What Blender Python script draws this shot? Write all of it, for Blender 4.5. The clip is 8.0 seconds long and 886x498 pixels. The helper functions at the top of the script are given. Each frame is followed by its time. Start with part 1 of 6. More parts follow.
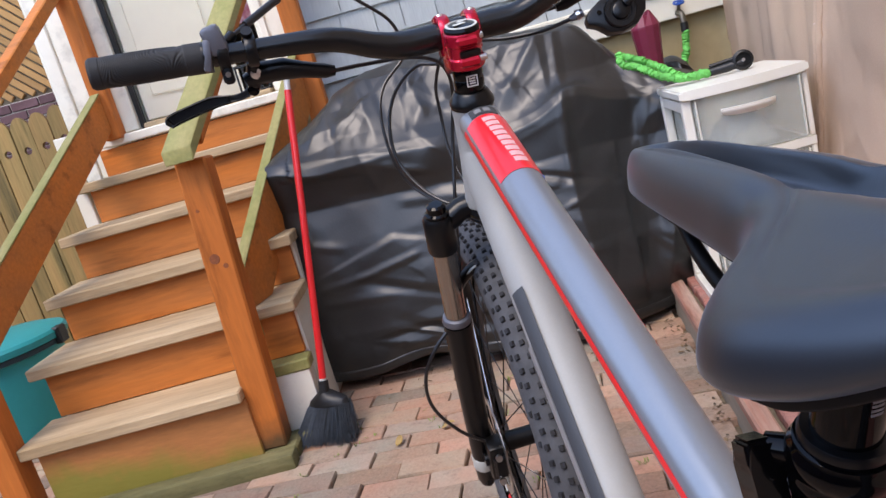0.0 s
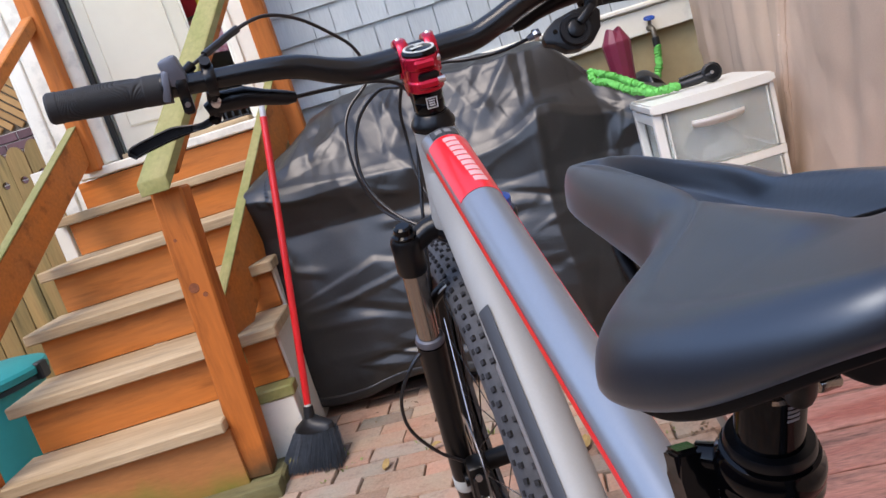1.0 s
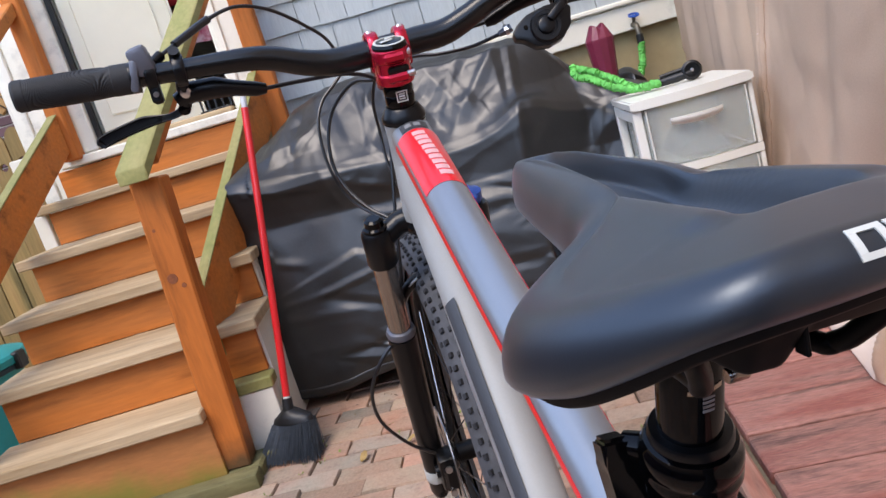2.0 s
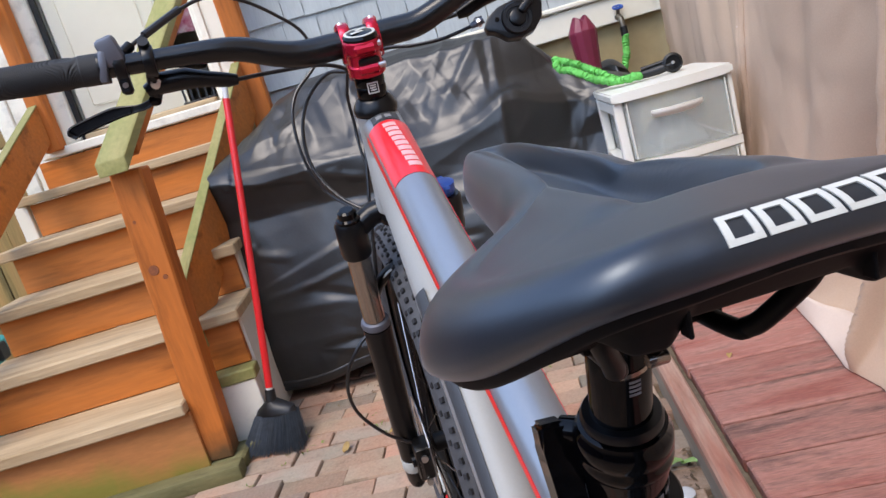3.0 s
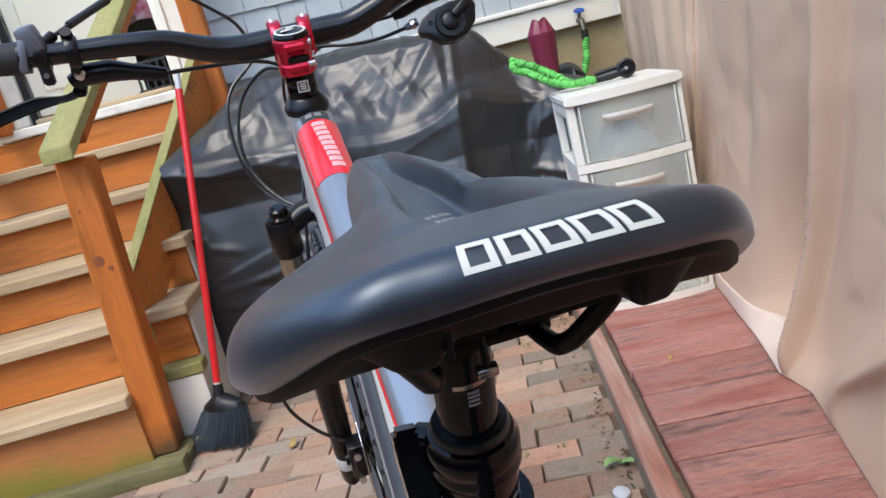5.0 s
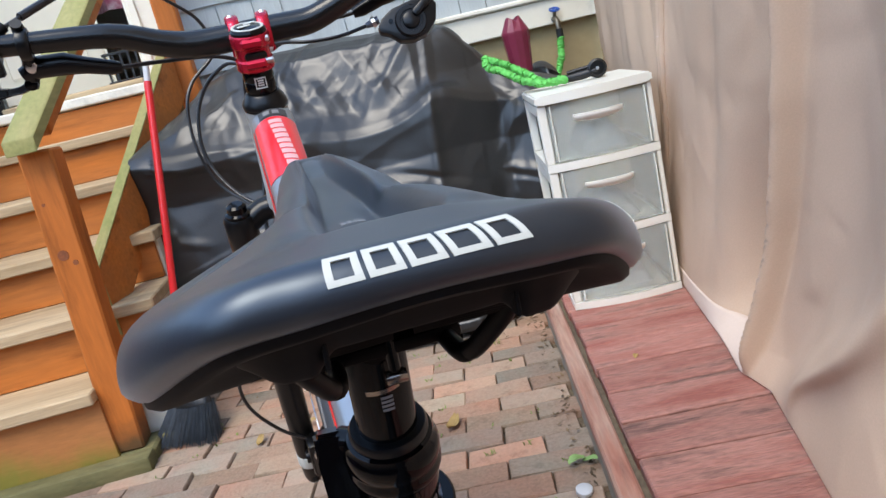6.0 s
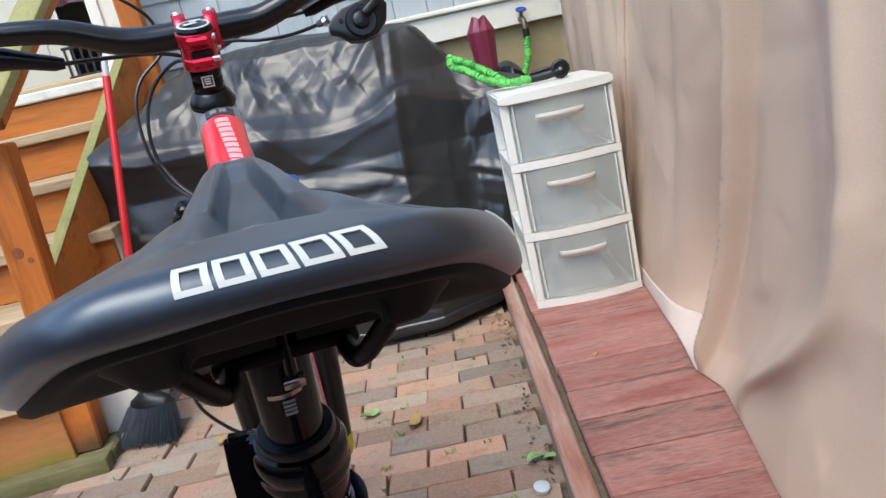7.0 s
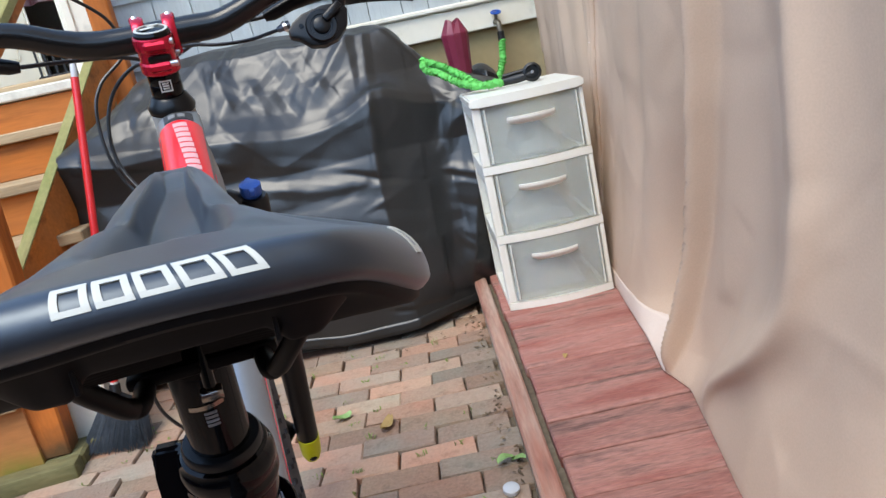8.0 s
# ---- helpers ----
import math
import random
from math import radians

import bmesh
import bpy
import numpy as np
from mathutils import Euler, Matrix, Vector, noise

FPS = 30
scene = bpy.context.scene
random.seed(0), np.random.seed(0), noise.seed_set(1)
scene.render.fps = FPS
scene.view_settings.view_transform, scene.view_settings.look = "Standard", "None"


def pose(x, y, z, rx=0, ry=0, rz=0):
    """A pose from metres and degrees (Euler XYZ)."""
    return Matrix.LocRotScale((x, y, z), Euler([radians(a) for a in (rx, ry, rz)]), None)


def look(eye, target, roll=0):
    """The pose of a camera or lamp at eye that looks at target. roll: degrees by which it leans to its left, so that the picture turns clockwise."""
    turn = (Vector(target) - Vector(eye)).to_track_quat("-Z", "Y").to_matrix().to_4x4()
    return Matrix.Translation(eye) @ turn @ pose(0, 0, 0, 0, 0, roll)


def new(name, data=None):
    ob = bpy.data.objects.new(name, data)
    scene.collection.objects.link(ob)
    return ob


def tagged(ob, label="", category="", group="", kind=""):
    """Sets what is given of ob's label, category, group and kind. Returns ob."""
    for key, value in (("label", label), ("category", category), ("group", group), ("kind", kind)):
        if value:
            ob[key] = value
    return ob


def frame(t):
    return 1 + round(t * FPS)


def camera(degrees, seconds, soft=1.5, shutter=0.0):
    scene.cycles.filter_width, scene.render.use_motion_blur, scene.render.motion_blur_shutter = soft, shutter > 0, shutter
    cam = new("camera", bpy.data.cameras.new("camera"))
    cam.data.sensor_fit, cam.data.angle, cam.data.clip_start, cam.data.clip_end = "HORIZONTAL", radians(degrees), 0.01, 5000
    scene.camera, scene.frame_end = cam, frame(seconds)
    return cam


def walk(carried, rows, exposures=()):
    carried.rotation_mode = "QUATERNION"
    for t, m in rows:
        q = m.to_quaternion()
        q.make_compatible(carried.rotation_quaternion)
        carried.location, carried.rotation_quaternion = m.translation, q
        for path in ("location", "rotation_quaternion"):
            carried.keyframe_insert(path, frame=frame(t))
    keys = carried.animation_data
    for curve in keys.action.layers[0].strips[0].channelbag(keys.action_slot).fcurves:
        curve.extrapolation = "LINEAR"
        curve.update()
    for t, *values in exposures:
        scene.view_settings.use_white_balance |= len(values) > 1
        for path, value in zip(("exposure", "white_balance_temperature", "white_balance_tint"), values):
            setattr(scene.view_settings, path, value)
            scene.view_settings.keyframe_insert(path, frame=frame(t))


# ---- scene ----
cam = camera(64.43, 8.0)
PATH = [
    (0, (-0.1264, -0.1088, 0.9468), (-0.1774, 1.8434, 0.5150), -15.60),
    (0.5, (-0.1101, -0.1114, 0.9428), (-0.1326, 1.8504, 0.5547), -17.65),
    (1, (-0.1008, -0.1126, 0.9409), (-0.1055, 1.8494, 0.5530), -17.43),
    (1.5, (-0.0909, -0.1151, 0.9381), (-0.0797, 1.8449, 0.5400), -16.90),
    (3, (-0.0598, -0.1275, 0.9292), (-0.0134, 1.8220, 0.4850), -16.47),
    (3.5, (-0.0519, -0.1295, 0.9275), (0.0069, 1.8180, 0.4762), -16.28),
    (4, (-0.0382, -0.1355, 0.9270), (0.0392, 1.8105, 0.4719), -15.78),
    (5.5, (-0.0005, -0.1371, 0.9222), (0.1577, 1.7949, 0.4298), -14.04),
    (6, (0.0125, -0.1402, 0.9218), (0.1978, 1.7864, 0.4183), -13.60),
    (6.5, (0.0266, -0.1427, 0.9212), (0.2484, 1.7769, 0.4052), -13.14),
    (7, (0.0398, -0.1474, 0.9193), (0.2978, 1.7647, 0.3926), -12.87),
    (7.5, (0.0508, -0.1518, 0.9196), (0.3370, 1.7545, 0.3864), -12.68),
    (8, (0.0636, -0.1556, 0.9197), (0.3742, 1.7461, 0.3836), -12.55),
]
walk(cam, [(t, look(eye, target, roll)) for t, eye, target, roll in PATH], [(0, 1.93, 7500, 18), (8, 2.05, 7150, 7)])

# world: soft overcast daylight
world = bpy.data.worlds.new("sky")
scene.world = world
world.use_nodes = True
wn = world.node_tree.nodes
sky = wn.new("ShaderNodeTexSky")
sky.sky_type = "NISHITA"
sky.sun_disc = False
sky.sun_elevation, sky.sun_rotation = radians(56), radians(208)
sky.air_density, sky.dust_density = 1.0, 0.15
wn["Background"].inputs["Strength"].default_value = 0.165
world.node_tree.links.new(sky.outputs[0], wn["Background"].inputs["Color"])
sun = new("sun", bpy.data.lights.new("sun", "SUN"))
sun.data.energy, sun.data.angle, sun.data.color = 0.75, radians(30), (1.0, 0.965, 0.91)
sun.matrix_world = look((-1.45, -1.5, 5.0), (0, 1, 0.4))
from mathutils import bvhtree, geometry



# ---------------------------------------------------------------- materials
def material(name, color, rough=0.6, metal=0.0, vary=0.12, scale=6.0, grain=60.0, bump=0.15, stretch=(1, 1, 1), second=None, spec=0.5,
             coat=0.0, rand=0.0, island=0.0, amount=0.5, bump_dist=0.004, trans=0.0, ior=1.45, alpha=1.0, spots=0.0, spot_scale=14.0):
    """Principled surface with large blotches, fine grain and a bump; second: colour of the blotches; rand: variation from piece to piece."""
    m = bpy.data.materials.new(name)
    m.use_nodes = True
    n, link = m.node_tree.nodes, m.node_tree.links
    b = n["Principled BSDF"]
    b.inputs["Roughness"].default_value = rough
    b.inputs["Metallic"].default_value = metal
    b.inputs["Specular IOR Level"].default_value = spec
    b.inputs["Coat Weight"].default_value = coat
    b.inputs["Coat Roughness"].default_value = 0.08
    b.inputs["Transmission Weight"].default_value = trans
    b.inputs["IOR"].default_value = ior
    b.inputs["Alpha"].default_value = alpha
    tc, mp = n.new("ShaderNodeTexCoord"), n.new("ShaderNodeMapping")
    mp.inputs["Scale"].default_value = stretch
    link.new(tc.outputs["Object"], mp.inputs["Vector"])
    big, fine = n.new("ShaderNodeTexNoise"), n.new("ShaderNodeTexNoise")
    big.inputs["Scale"].default_value, big.inputs["Detail"].default_value = scale, 5
    fine.inputs["Scale"].default_value, fine.inputs["Detail"].default_value = grain, 4
    link.new(mp.outputs[0], big.inputs["Vector"])
    link.new(mp.outputs[0], fine.inputs["Vector"])
    if rand:
        info = n.new("ShaderNodeObjectInfo")
        push = n.new("ShaderNodeVectorMath")
        push.operation = "MULTIPLY_ADD"
        push.inputs[1].default_value = (37, 53, 71)
        link.new(info.outputs["Random"], push.inputs[0])
        link.new(tc.outputs["Object"], push.inputs[2])
        link.new(push.outputs[0], mp.inputs["Vector"])
    ramp = n.new("ShaderNodeValToRGB")
    ramp.color_ramp.elements[0].position, ramp.color_ramp.elements[1].position = 0.5 - amount * 0.4, 0.5 + amount * 0.4
    ramp.color_ramp.elements[0].color = (*color, 1)
    ramp.color_ramp.elements[1].color = (*(second or tuple(min(1, c * (1 + 2 * vary)) for c in color)), 1)
    link.new(big.outputs["Fac"], ramp.inputs[0])
    hsv = n.new("ShaderNodeHueSaturation")
    link.new(ramp.outputs[0], hsv.inputs["Color"])
    val = n.new("ShaderNodeMath")
    val.operation = "MULTIPLY_ADD"
    val.inputs[1].default_value, val.inputs[2].default_value = 2 * vary, 1 - vary
    link.new(fine.outputs["Fac"], val.inputs[0])
    last = val
    if rand or island:
        src = n.new("ShaderNodeNewGeometry").outputs["Random Per Island"] if island else info.outputs["Random"]
        add = n.new("ShaderNodeMath")
        add.operation = "MULTIPLY_ADD"
        add.inputs[1].default_value = 2 * (rand or island)
        link.new(src, add.inputs[0])
        off = n.new("ShaderNodeMath")
        off.operation = "SUBTRACT"
        off.inputs[1].default_value = (rand or island)
        link.new(val.outputs[0], off.inputs[0])
        link.new(off.outputs[0], add.inputs[2])
        last = add
    if spots:
        # dark blotches of dirt with a ragged outline
        dirt, edge = n.new("ShaderNodeTexNoise"), n.new("ShaderNodeMapRange")
        dirt.inputs["Scale"].default_value, dirt.inputs["Detail"].default_value, dirt.inputs["Roughness"].default_value = spot_scale, 7, 0.65
        link.new(mp.outputs[0], dirt.inputs["Vector"])
        edge.inputs["From Min"].default_value, edge.inputs["From Max"].default_value = 0.54, 0.68
        edge.inputs["To Min"].default_value, edge.inputs["To Max"].default_value = 1.0, 1.0 - spots
        link.new(dirt.outputs["Fac"], edge.inputs["Value"])
        mul = n.new("ShaderNodeMath")
        mul.operation = "MULTIPLY"
        link.new(last.outputs[0], mul.inputs[0])
        link.new(edge.outputs["Result"], mul.inputs[1])
        last = mul
    link.new(last.outputs[0], hsv.inputs["Value"])
    link.new(hsv.outputs[0], b.inputs["Base Color"])
    if bump:
        bp = n.new("ShaderNodeBump")
        bp.inputs["Strength"].default_value, bp.inputs["Distance"].default_value = bump, bump_dist
        link.new(fine.outputs["Fac"], bp.inputs["Height"])
        link.new(bp.outputs[0], b.inputs["Normal"])
    return m


def mottle(m, shades, island=False):
    """Give each piece one of several burnt shades by its own random number."""
    n, link = m.node_tree.nodes, m.node_tree.links
    b = n["Principled BSDF"]
    below = b.inputs["Base Color"].links[0].from_socket
    src = n.new("ShaderNodeNewGeometry").outputs["Random Per Island"] if island else n.new("ShaderNodeObjectInfo").outputs["Random"]
    scatter, ramp, mix = n.new("ShaderNodeTexWhiteNoise"), n.new("ShaderNodeValToRGB"), n.new("ShaderNodeMix")
    scatter.noise_dimensions = "1D"
    link.new(src, scatter.inputs["W"])
    link.new(scatter.outputs["Value"], ramp.inputs[0])
    ramp.color_ramp.interpolation = "CONSTANT"
    while len(ramp.color_ramp.elements) < len(shades):
        ramp.color_ramp.elements.new(0.5)
    for k, c in enumerate(shades):
        ramp.color_ramp.elements[k].position, ramp.color_ramp.elements[k].color = k / len(shades), (*c, 1)
    mix.data_type, mix.blend_type = "RGBA", "MULTIPLY"
    mix.inputs[0].default_value = 1.0
    link.new(below, mix.inputs[6])
    link.new(ramp.outputs[0], mix.inputs[7])
    link.new(mix.outputs[2], b.inputs["Base Color"])


SHADES = ((0.98, 0.86, 0.82), (0.90, 0.90, 0.90), (0.80, 0.84, 0.87), (1.08, 0.90, 0.83), (0.88, 0.86, 0.84), (0.73, 0.75, 0.77), (0.98, 0.94, 0.89))
BRICK = material("paver brick", (0.375, 0.232, 0.165), 0.85, vary=0.25, scale=7, grain=110, bump=0.7, second=(0.325, 0.268, 0.200), rand=0.26, spots=0.22, spot_scale=22, spec=0.3)
mottle(BRICK, SHADES)
SOIL = material("joint soil", (0.125, 0.095, 0.07), 0.95, vary=0.4, scale=5, grain=60, bump=0.7, second=(0.19, 0.155, 0.11), spec=0.2)
STAIN = material("orange stained wood", (0.56, 0.170, 0.032), 0.6, vary=0.26, scale=3, grain=26, bump=0.2, stretch=(0.35, 3, 3), second=(0.43, 0.150, 0.042), spots=0.45, spot_scale=4, spec=0.25)
STAINV = material("orange stained post wood", (0.54, 0.160, 0.034), 0.6, vary=0.25, scale=3, grain=26, bump=0.2, stretch=(3, 3, 0.35), second=(0.46, 0.130, 0.026), spots=0.4, spot_scale=5, spec=0.25)
KNOT = material("dark wood knot", (0.17, 0.05, 0.018), 0.7, vary=0.3, scale=60, grain=200, bump=0.2)
MOSSY = material("algae stained wood", (0.50, 0.20, 0.06), 0.7, vary=0.22, scale=2.4, grain=30, bump=0.25, stretch=(0.7, 2, 3.2), second=(0.40, 0.155, 0.05), amount=0.6)


def tone_foot(m, green, level, rise):
    """A second colour up from a board's foot, with a ragged upper edge: green algae from the wet ground on the riser,
    dark brown on the newel; rise: how it climbs along x.
    """
    n, link = m.node_tree.nodes, m.node_tree.links
    b = n["Principled BSDF"]
    below = b.inputs["Base Color"].links[0].from_socket
    tc, split, rag = n.new("ShaderNodeTexCoord"), n.new("ShaderNodeSeparateXYZ"), n.new("ShaderNodeTexNoise")
    rag.inputs["Scale"].default_value, rag.inputs["Detail"].default_value, rag.inputs["Roughness"].default_value = 7, 6, 0.6
    link.new(tc.outputs["Object"], split.inputs[0])
    link.new(tc.outputs["Object"], rag.inputs["Vector"])
    climb = n.new("ShaderNodeMath")
    climb.operation = "MULTIPLY_ADD"
    climb.inputs[1].default_value = rise
    link.new(split.outputs["X"], climb.inputs[0])
    link.new(split.outputs["Z"], climb.inputs[2])
    wave = n.new("ShaderNodeMath")
    wave.operation = "MULTIPLY_ADD"
    wave.inputs[1].default_value = -0.22
    link.new(rag.outputs["Fac"], wave.inputs[0])
    link.new(climb.outputs[0], wave.inputs[2])
    edge = n.new("ShaderNodeMapRange")
    edge.inputs["From Min"].default_value, edge.inputs["From Max"].default_value = level - 0.11 + 0.05, level - 0.11 - 0.05
    edge.inputs["To Min"].default_value, edge.inputs["To Max"].default_value = 0.0, 0.88
    link.new(wave.outputs[0], edge.inputs["Value"])
    mix = n.new("ShaderNodeMix")
    mix.data_type = "RGBA"
    for sock in mix.inputs:
        if sock.identifier == "A_Color":
            link.new(below, sock)
        elif sock.identifier == "B_Color":
            sock.default_value = (*green, 1)
        elif sock.identifier == "Factor_Float":
            link.new(edge.outputs["Result"], sock)
    for sock in mix.outputs:
        if sock.identifier == "Result_Color":
            link.new(sock, b.inputs["Base Color"])


tone_foot(MOSSY, (0.20, 0.195, 0.03), -0.09, 0.16)
NEWELWOOD = material("orange stained newel wood", (0.54, 0.160, 0.034), 0.6, vary=0.25, scale=3, grain=26, bump=0.2, stretch=(3, 3, 0.35), second=(0.46, 0.130, 0.026), spots=0.4, spot_scale=5, spec=0.25)
# newel darker towards its foot
tone_foot(NEWELWOOD, (0.075, 0.055, 0.028), 0.085, 0.0)
TREAD = material("weathered tread wood", (0.52, 0.385, 0.235), 0.85, vary=0.3, scale=4, grain=36, bump=0.35, spots=0.35, spot_scale=5, stretch=(0.3, 4, 4), second=(0.35, 0.245, 0.135), spec=0.25)
GREENWOOD = material("algae green wood", (0.21, 0.21, 0.06), 0.75, vary=0.25, scale=5, grain=40, bump=0.3, stretch=(2, 0.4, 2), second=(0.31, 0.26, 0.10))
MOSSDARK = material("dark mossy timber", (0.085, 0.085, 0.03), 0.85, vary=0.3, scale=5, grain=40, bump=0.4, stretch=(0.5, 2, 2), second=(0.17, 0.15, 0.065), spots=0.4)
WHITE = material("worn white paint", (0.76, 0.725, 0.625), 0.5, vary=0.05, scale=2, grain=30, bump=0.08, second=(0.74, 0.69, 0.56), spots=0.25, spot_scale=6)
DOORW = material("off-white door paint", (0.74, 0.69, 0.55), 0.45, vary=0.03, scale=2, grain=20, bump=0.04, second=(0.68, 0.62, 0.49))
SHINGLE = material("grey cedar shingle", (0.40, 0.43, 0.425), 0.75, vary=0.14, scale=4, grain=30, bump=0.3, stretch=(5, 5, 0.5), rand=0.06, second=(0.35, 0.38, 0.385))
FOUND = material("tan painted foundation", (0.40, 0.31, 0.17), 0.85, vary=0.15, scale=3, grain=25, bump=0.35, second=(0.30, 0.23, 0.12))
FENCE = material("pale fence wood", (0.38, 0.215, 0.075), 0.8, spots=0.5, spot_scale=3, vary=0.3, scale=3, grain=30, bump=0.3, stretch=(4, 4, 0.3), rand=0.2, second=(0.22, 0.16, 0.055))
SLAT = material("brown slat wood", (0.34, 0.185, 0.070), 0.8, vary=0.2, scale=3, grain=30, bump=0.3, stretch=(0.4, 3, 3), rand=0.12)
DARKBRICK = material("dark house brick", (0.10, 0.05, 0.055), 0.8, vary=0.2, scale=8, grain=60, bump=0.4, rand=0.15)
MORTAR = material("pale mortar", (0.42, 0.38, 0.33), 0.9, vary=0.15, scale=8, grain=60, bump=0.4)
TEAL = material("teal plastic", (0.0, 0.23, 0.23), 0.42, vary=0.06, scale=4, grain=50, bump=0.05)
TEALRIM = material("dark plastic rim", (0.008, 0.02, 0.025), 0.5, vary=0.1)
COVER = material("black vinyl cover", (0.0150, 0.0145, 0.0138), 0.35, vary=0.3, scale=5, grain=160, bump=0.28, second=(0.0215, 0.0204, 0.0190), spec=0.68, bump_dist=0.0010)
REDPOLE = material("red enamel pole", (0.62, 0.02, 0.022), 0.3, vary=0.05, coat=0.3, bump=0)
CLEAR = material("grey clear plastic cap", (0.5, 0.5, 0.5), 0.3, vary=0.05, bump=0)
BRISTLE = material("dark grey bristle", (0.035, 0.042, 0.05), 0.6, vary=0.3, scale=20, grain=80, island=0.3, bump=0)
BLACKP = material("black plastic", (0.007, 0.007, 0.0075), 0.45, vary=0.1, bump=0.03)
DECK = material("worn red deck stain", (0.265, 0.088, 0.067), 0.72, spots=0.62, spot_scale=4.5, vary=0.5, scale=4.5, grain=46, bump=0.6, stretch=(0.9, 5.0, 2), second=(0.390, 0.195, 0.155), rand=0.2, amount=0.42)
DECKRIM = material("worn red deck edge", (0.31, 0.125, 0.085), 0.75, spots=0.4, spot_scale=5, vary=0.28, scale=6, grain=34, bump=0.35, stretch=(5, 0.5, 4), second=(0.42, 0.29, 0.22), amount=0.4)
DECKSIDE = material("grey weathered side board", (0.22, 0.19, 0.15), 0.85, vary=0.2, scale=3, grain=30, bump=0.3, stretch=(4, 0.4, 3))
CLOTH = material("pinkish tan canvas", (0.615, 0.445, 0.325), 0.9, vary=0.09, scale=2.2, grain=300, bump=0.12, second=(0.54, 0.382, 0.272), spec=0.15, bump_dist=0.001)
HEM = material("pale pink hem", (0.64, 0.51, 0.42), 0.9, vary=0.06, scale=6, grain=200, bump=0.12, spec=0.15)
CREAM = material("white cart plastic", (0.76, 0.75, 0.69), 0.35, vary=0.03, scale=3, grain=40, bump=0.03, second=(0.72, 0.69, 0.58))
CLEARDRAWER = material("frosted drawer plastic", (0.90, 0.93, 0.88), 0.26, vary=0.03, scale=3, grain=40, bump=0.03, second=(0.86, 0.89, 0.84), trans=0.78, ior=1.10)
CONTENT = material("grey stored cloth", (0.33, 0.345, 0.34), 0.9, vary=0.3, scale=9, grain=30, bump=0.4, second=(0.2, 0.21, 0.22))
HOSE = material("green hose fabric", (0.085, 0.37, 0.075), 0.75, vary=0.25, scale=30, grain=120, bump=0.5)
MAROON = material("maroon translucent plastic", (0.145, 0.014, 0.034), 0.42, vary=0.15, scale=6, bump=0.05)
BLUEP = material("blue plastic", (0.012, 0.065, 0.30), 0.4, vary=0.1, bump=0.02)
BRASS = material("dull valve metal", (0.14, 0.125, 0.10), 0.5, metal=0.9, vary=0.15, bump=0.1)
LEAF = material("green leaf", (0.19, 0.30, 0.10), 0.55, vary=0.2, scale=20, bump=0.1)
DRYLEAF = material("dry leaf", (0.26, 0.17, 0.06), 0.7, vary=0.25, scale=20, bump=0.2)
LITTER = material("brown leaf litter", (0.10, 0.065, 0.035), 0.85, vary=0.3, scale=20, bump=0.1, island=0.5)
MOSS = material("joint weed", (0.13, 0.17, 0.04), 0.8, vary=0.3, scale=20, bump=0.2, island=0.3)
# bicycle
SILVER = material("satin silver paint", (0.255, 0.283, 0.315), 0.33, metal=0.55, vary=0.03, scale=3, grain=400, bump=0.02, coat=0.12)
# same silver paint; the flatter light on the lower tube is put into its colour
SILVERSHADE = material("silver paint with shade in its colour", (0.30, 0.305, 0.295), 0.6, metal=0.1, vary=0.04, scale=4, grain=400, bump=0.02)
REDGLOSS = material("red gloss decal", (0.72, 0.015, 0.022), 0.3, vary=0.03, bump=0, coat=0.3)
PINKBAR = material("pale lettering", (0.66, 0.36, 0.36), 0.4, vary=0.03, bump=0)
GREYDECAL = material("dark grey decal", (0.040, 0.043, 0.048), 0.5, vary=0.05, bump=0)
MIDGREY = material("mid grey decal", (0.20, 0.205, 0.21), 0.35, vary=0.05, bump=0)
BLACKSAT = material("black satin alloy", (0.003, 0.003, 0.0034), 0.30, vary=0.08, bump=0.02, spec=0.38)
BARBLACK = material("black sanded alloy bar", (0.005, 0.0047, 0.0044), 0.26, vary=0.08, bump=0.03, spec=0.5)
BLACKGL = material("black gloss anodised", (0.0015, 0.0015, 0.0018), 0.085, vary=0.1, bump=0, spec=0.24)
GREYALLOY = material("blue-grey cast alloy", (0.11, 0.115, 0.135), 0.42, metal=0.4, vary=0.12, bump=0.05)
BLACKMAT = material("dull black alloy", (0.003, 0.003, 0.0034), 0.45, vary=0.1, bump=0.03, spec=0.14)
REDALLOY = material("red anodised alloy", (0.50, 0.012, 0.035), 0.26, metal=0.7, vary=0.06, bump=0, coat=0.2)
STEEL = material("bright bolt steel", (0.62, 0.61, 0.60), 0.28, metal=1.0, vary=0.05, bump=0)
STANCH = material("bronze-grey stanchion", (0.30, 0.26, 0.22), 0.2, metal=0.9, vary=0.04, bump=0)
RUBBER = material("tyre rubber", (0.048, 0.050, 0.056), 0.8, vary=0.2, scale=30, grain=120, bump=0.2, second=(0.070, 0.072, 0.078))
KNOB = material("tread block rubber", (0.013, 0.0135, 0.016), 0.8, vary=0.2, scale=30, bump=0.1)
GRIPR = material("grip rubber", (0.016, 0.0165, 0.017), 0.7, vary=0.15, grain=200, bump=0.3, bump_dist=0.001)
SADDLE = material("saddle black microfibre", (0.0060, 0.0072, 0.0100), 0.38, vary=0.05, scale=4, grain=900, bump=0.07, bump_dist=0.0005, spec=0.9)
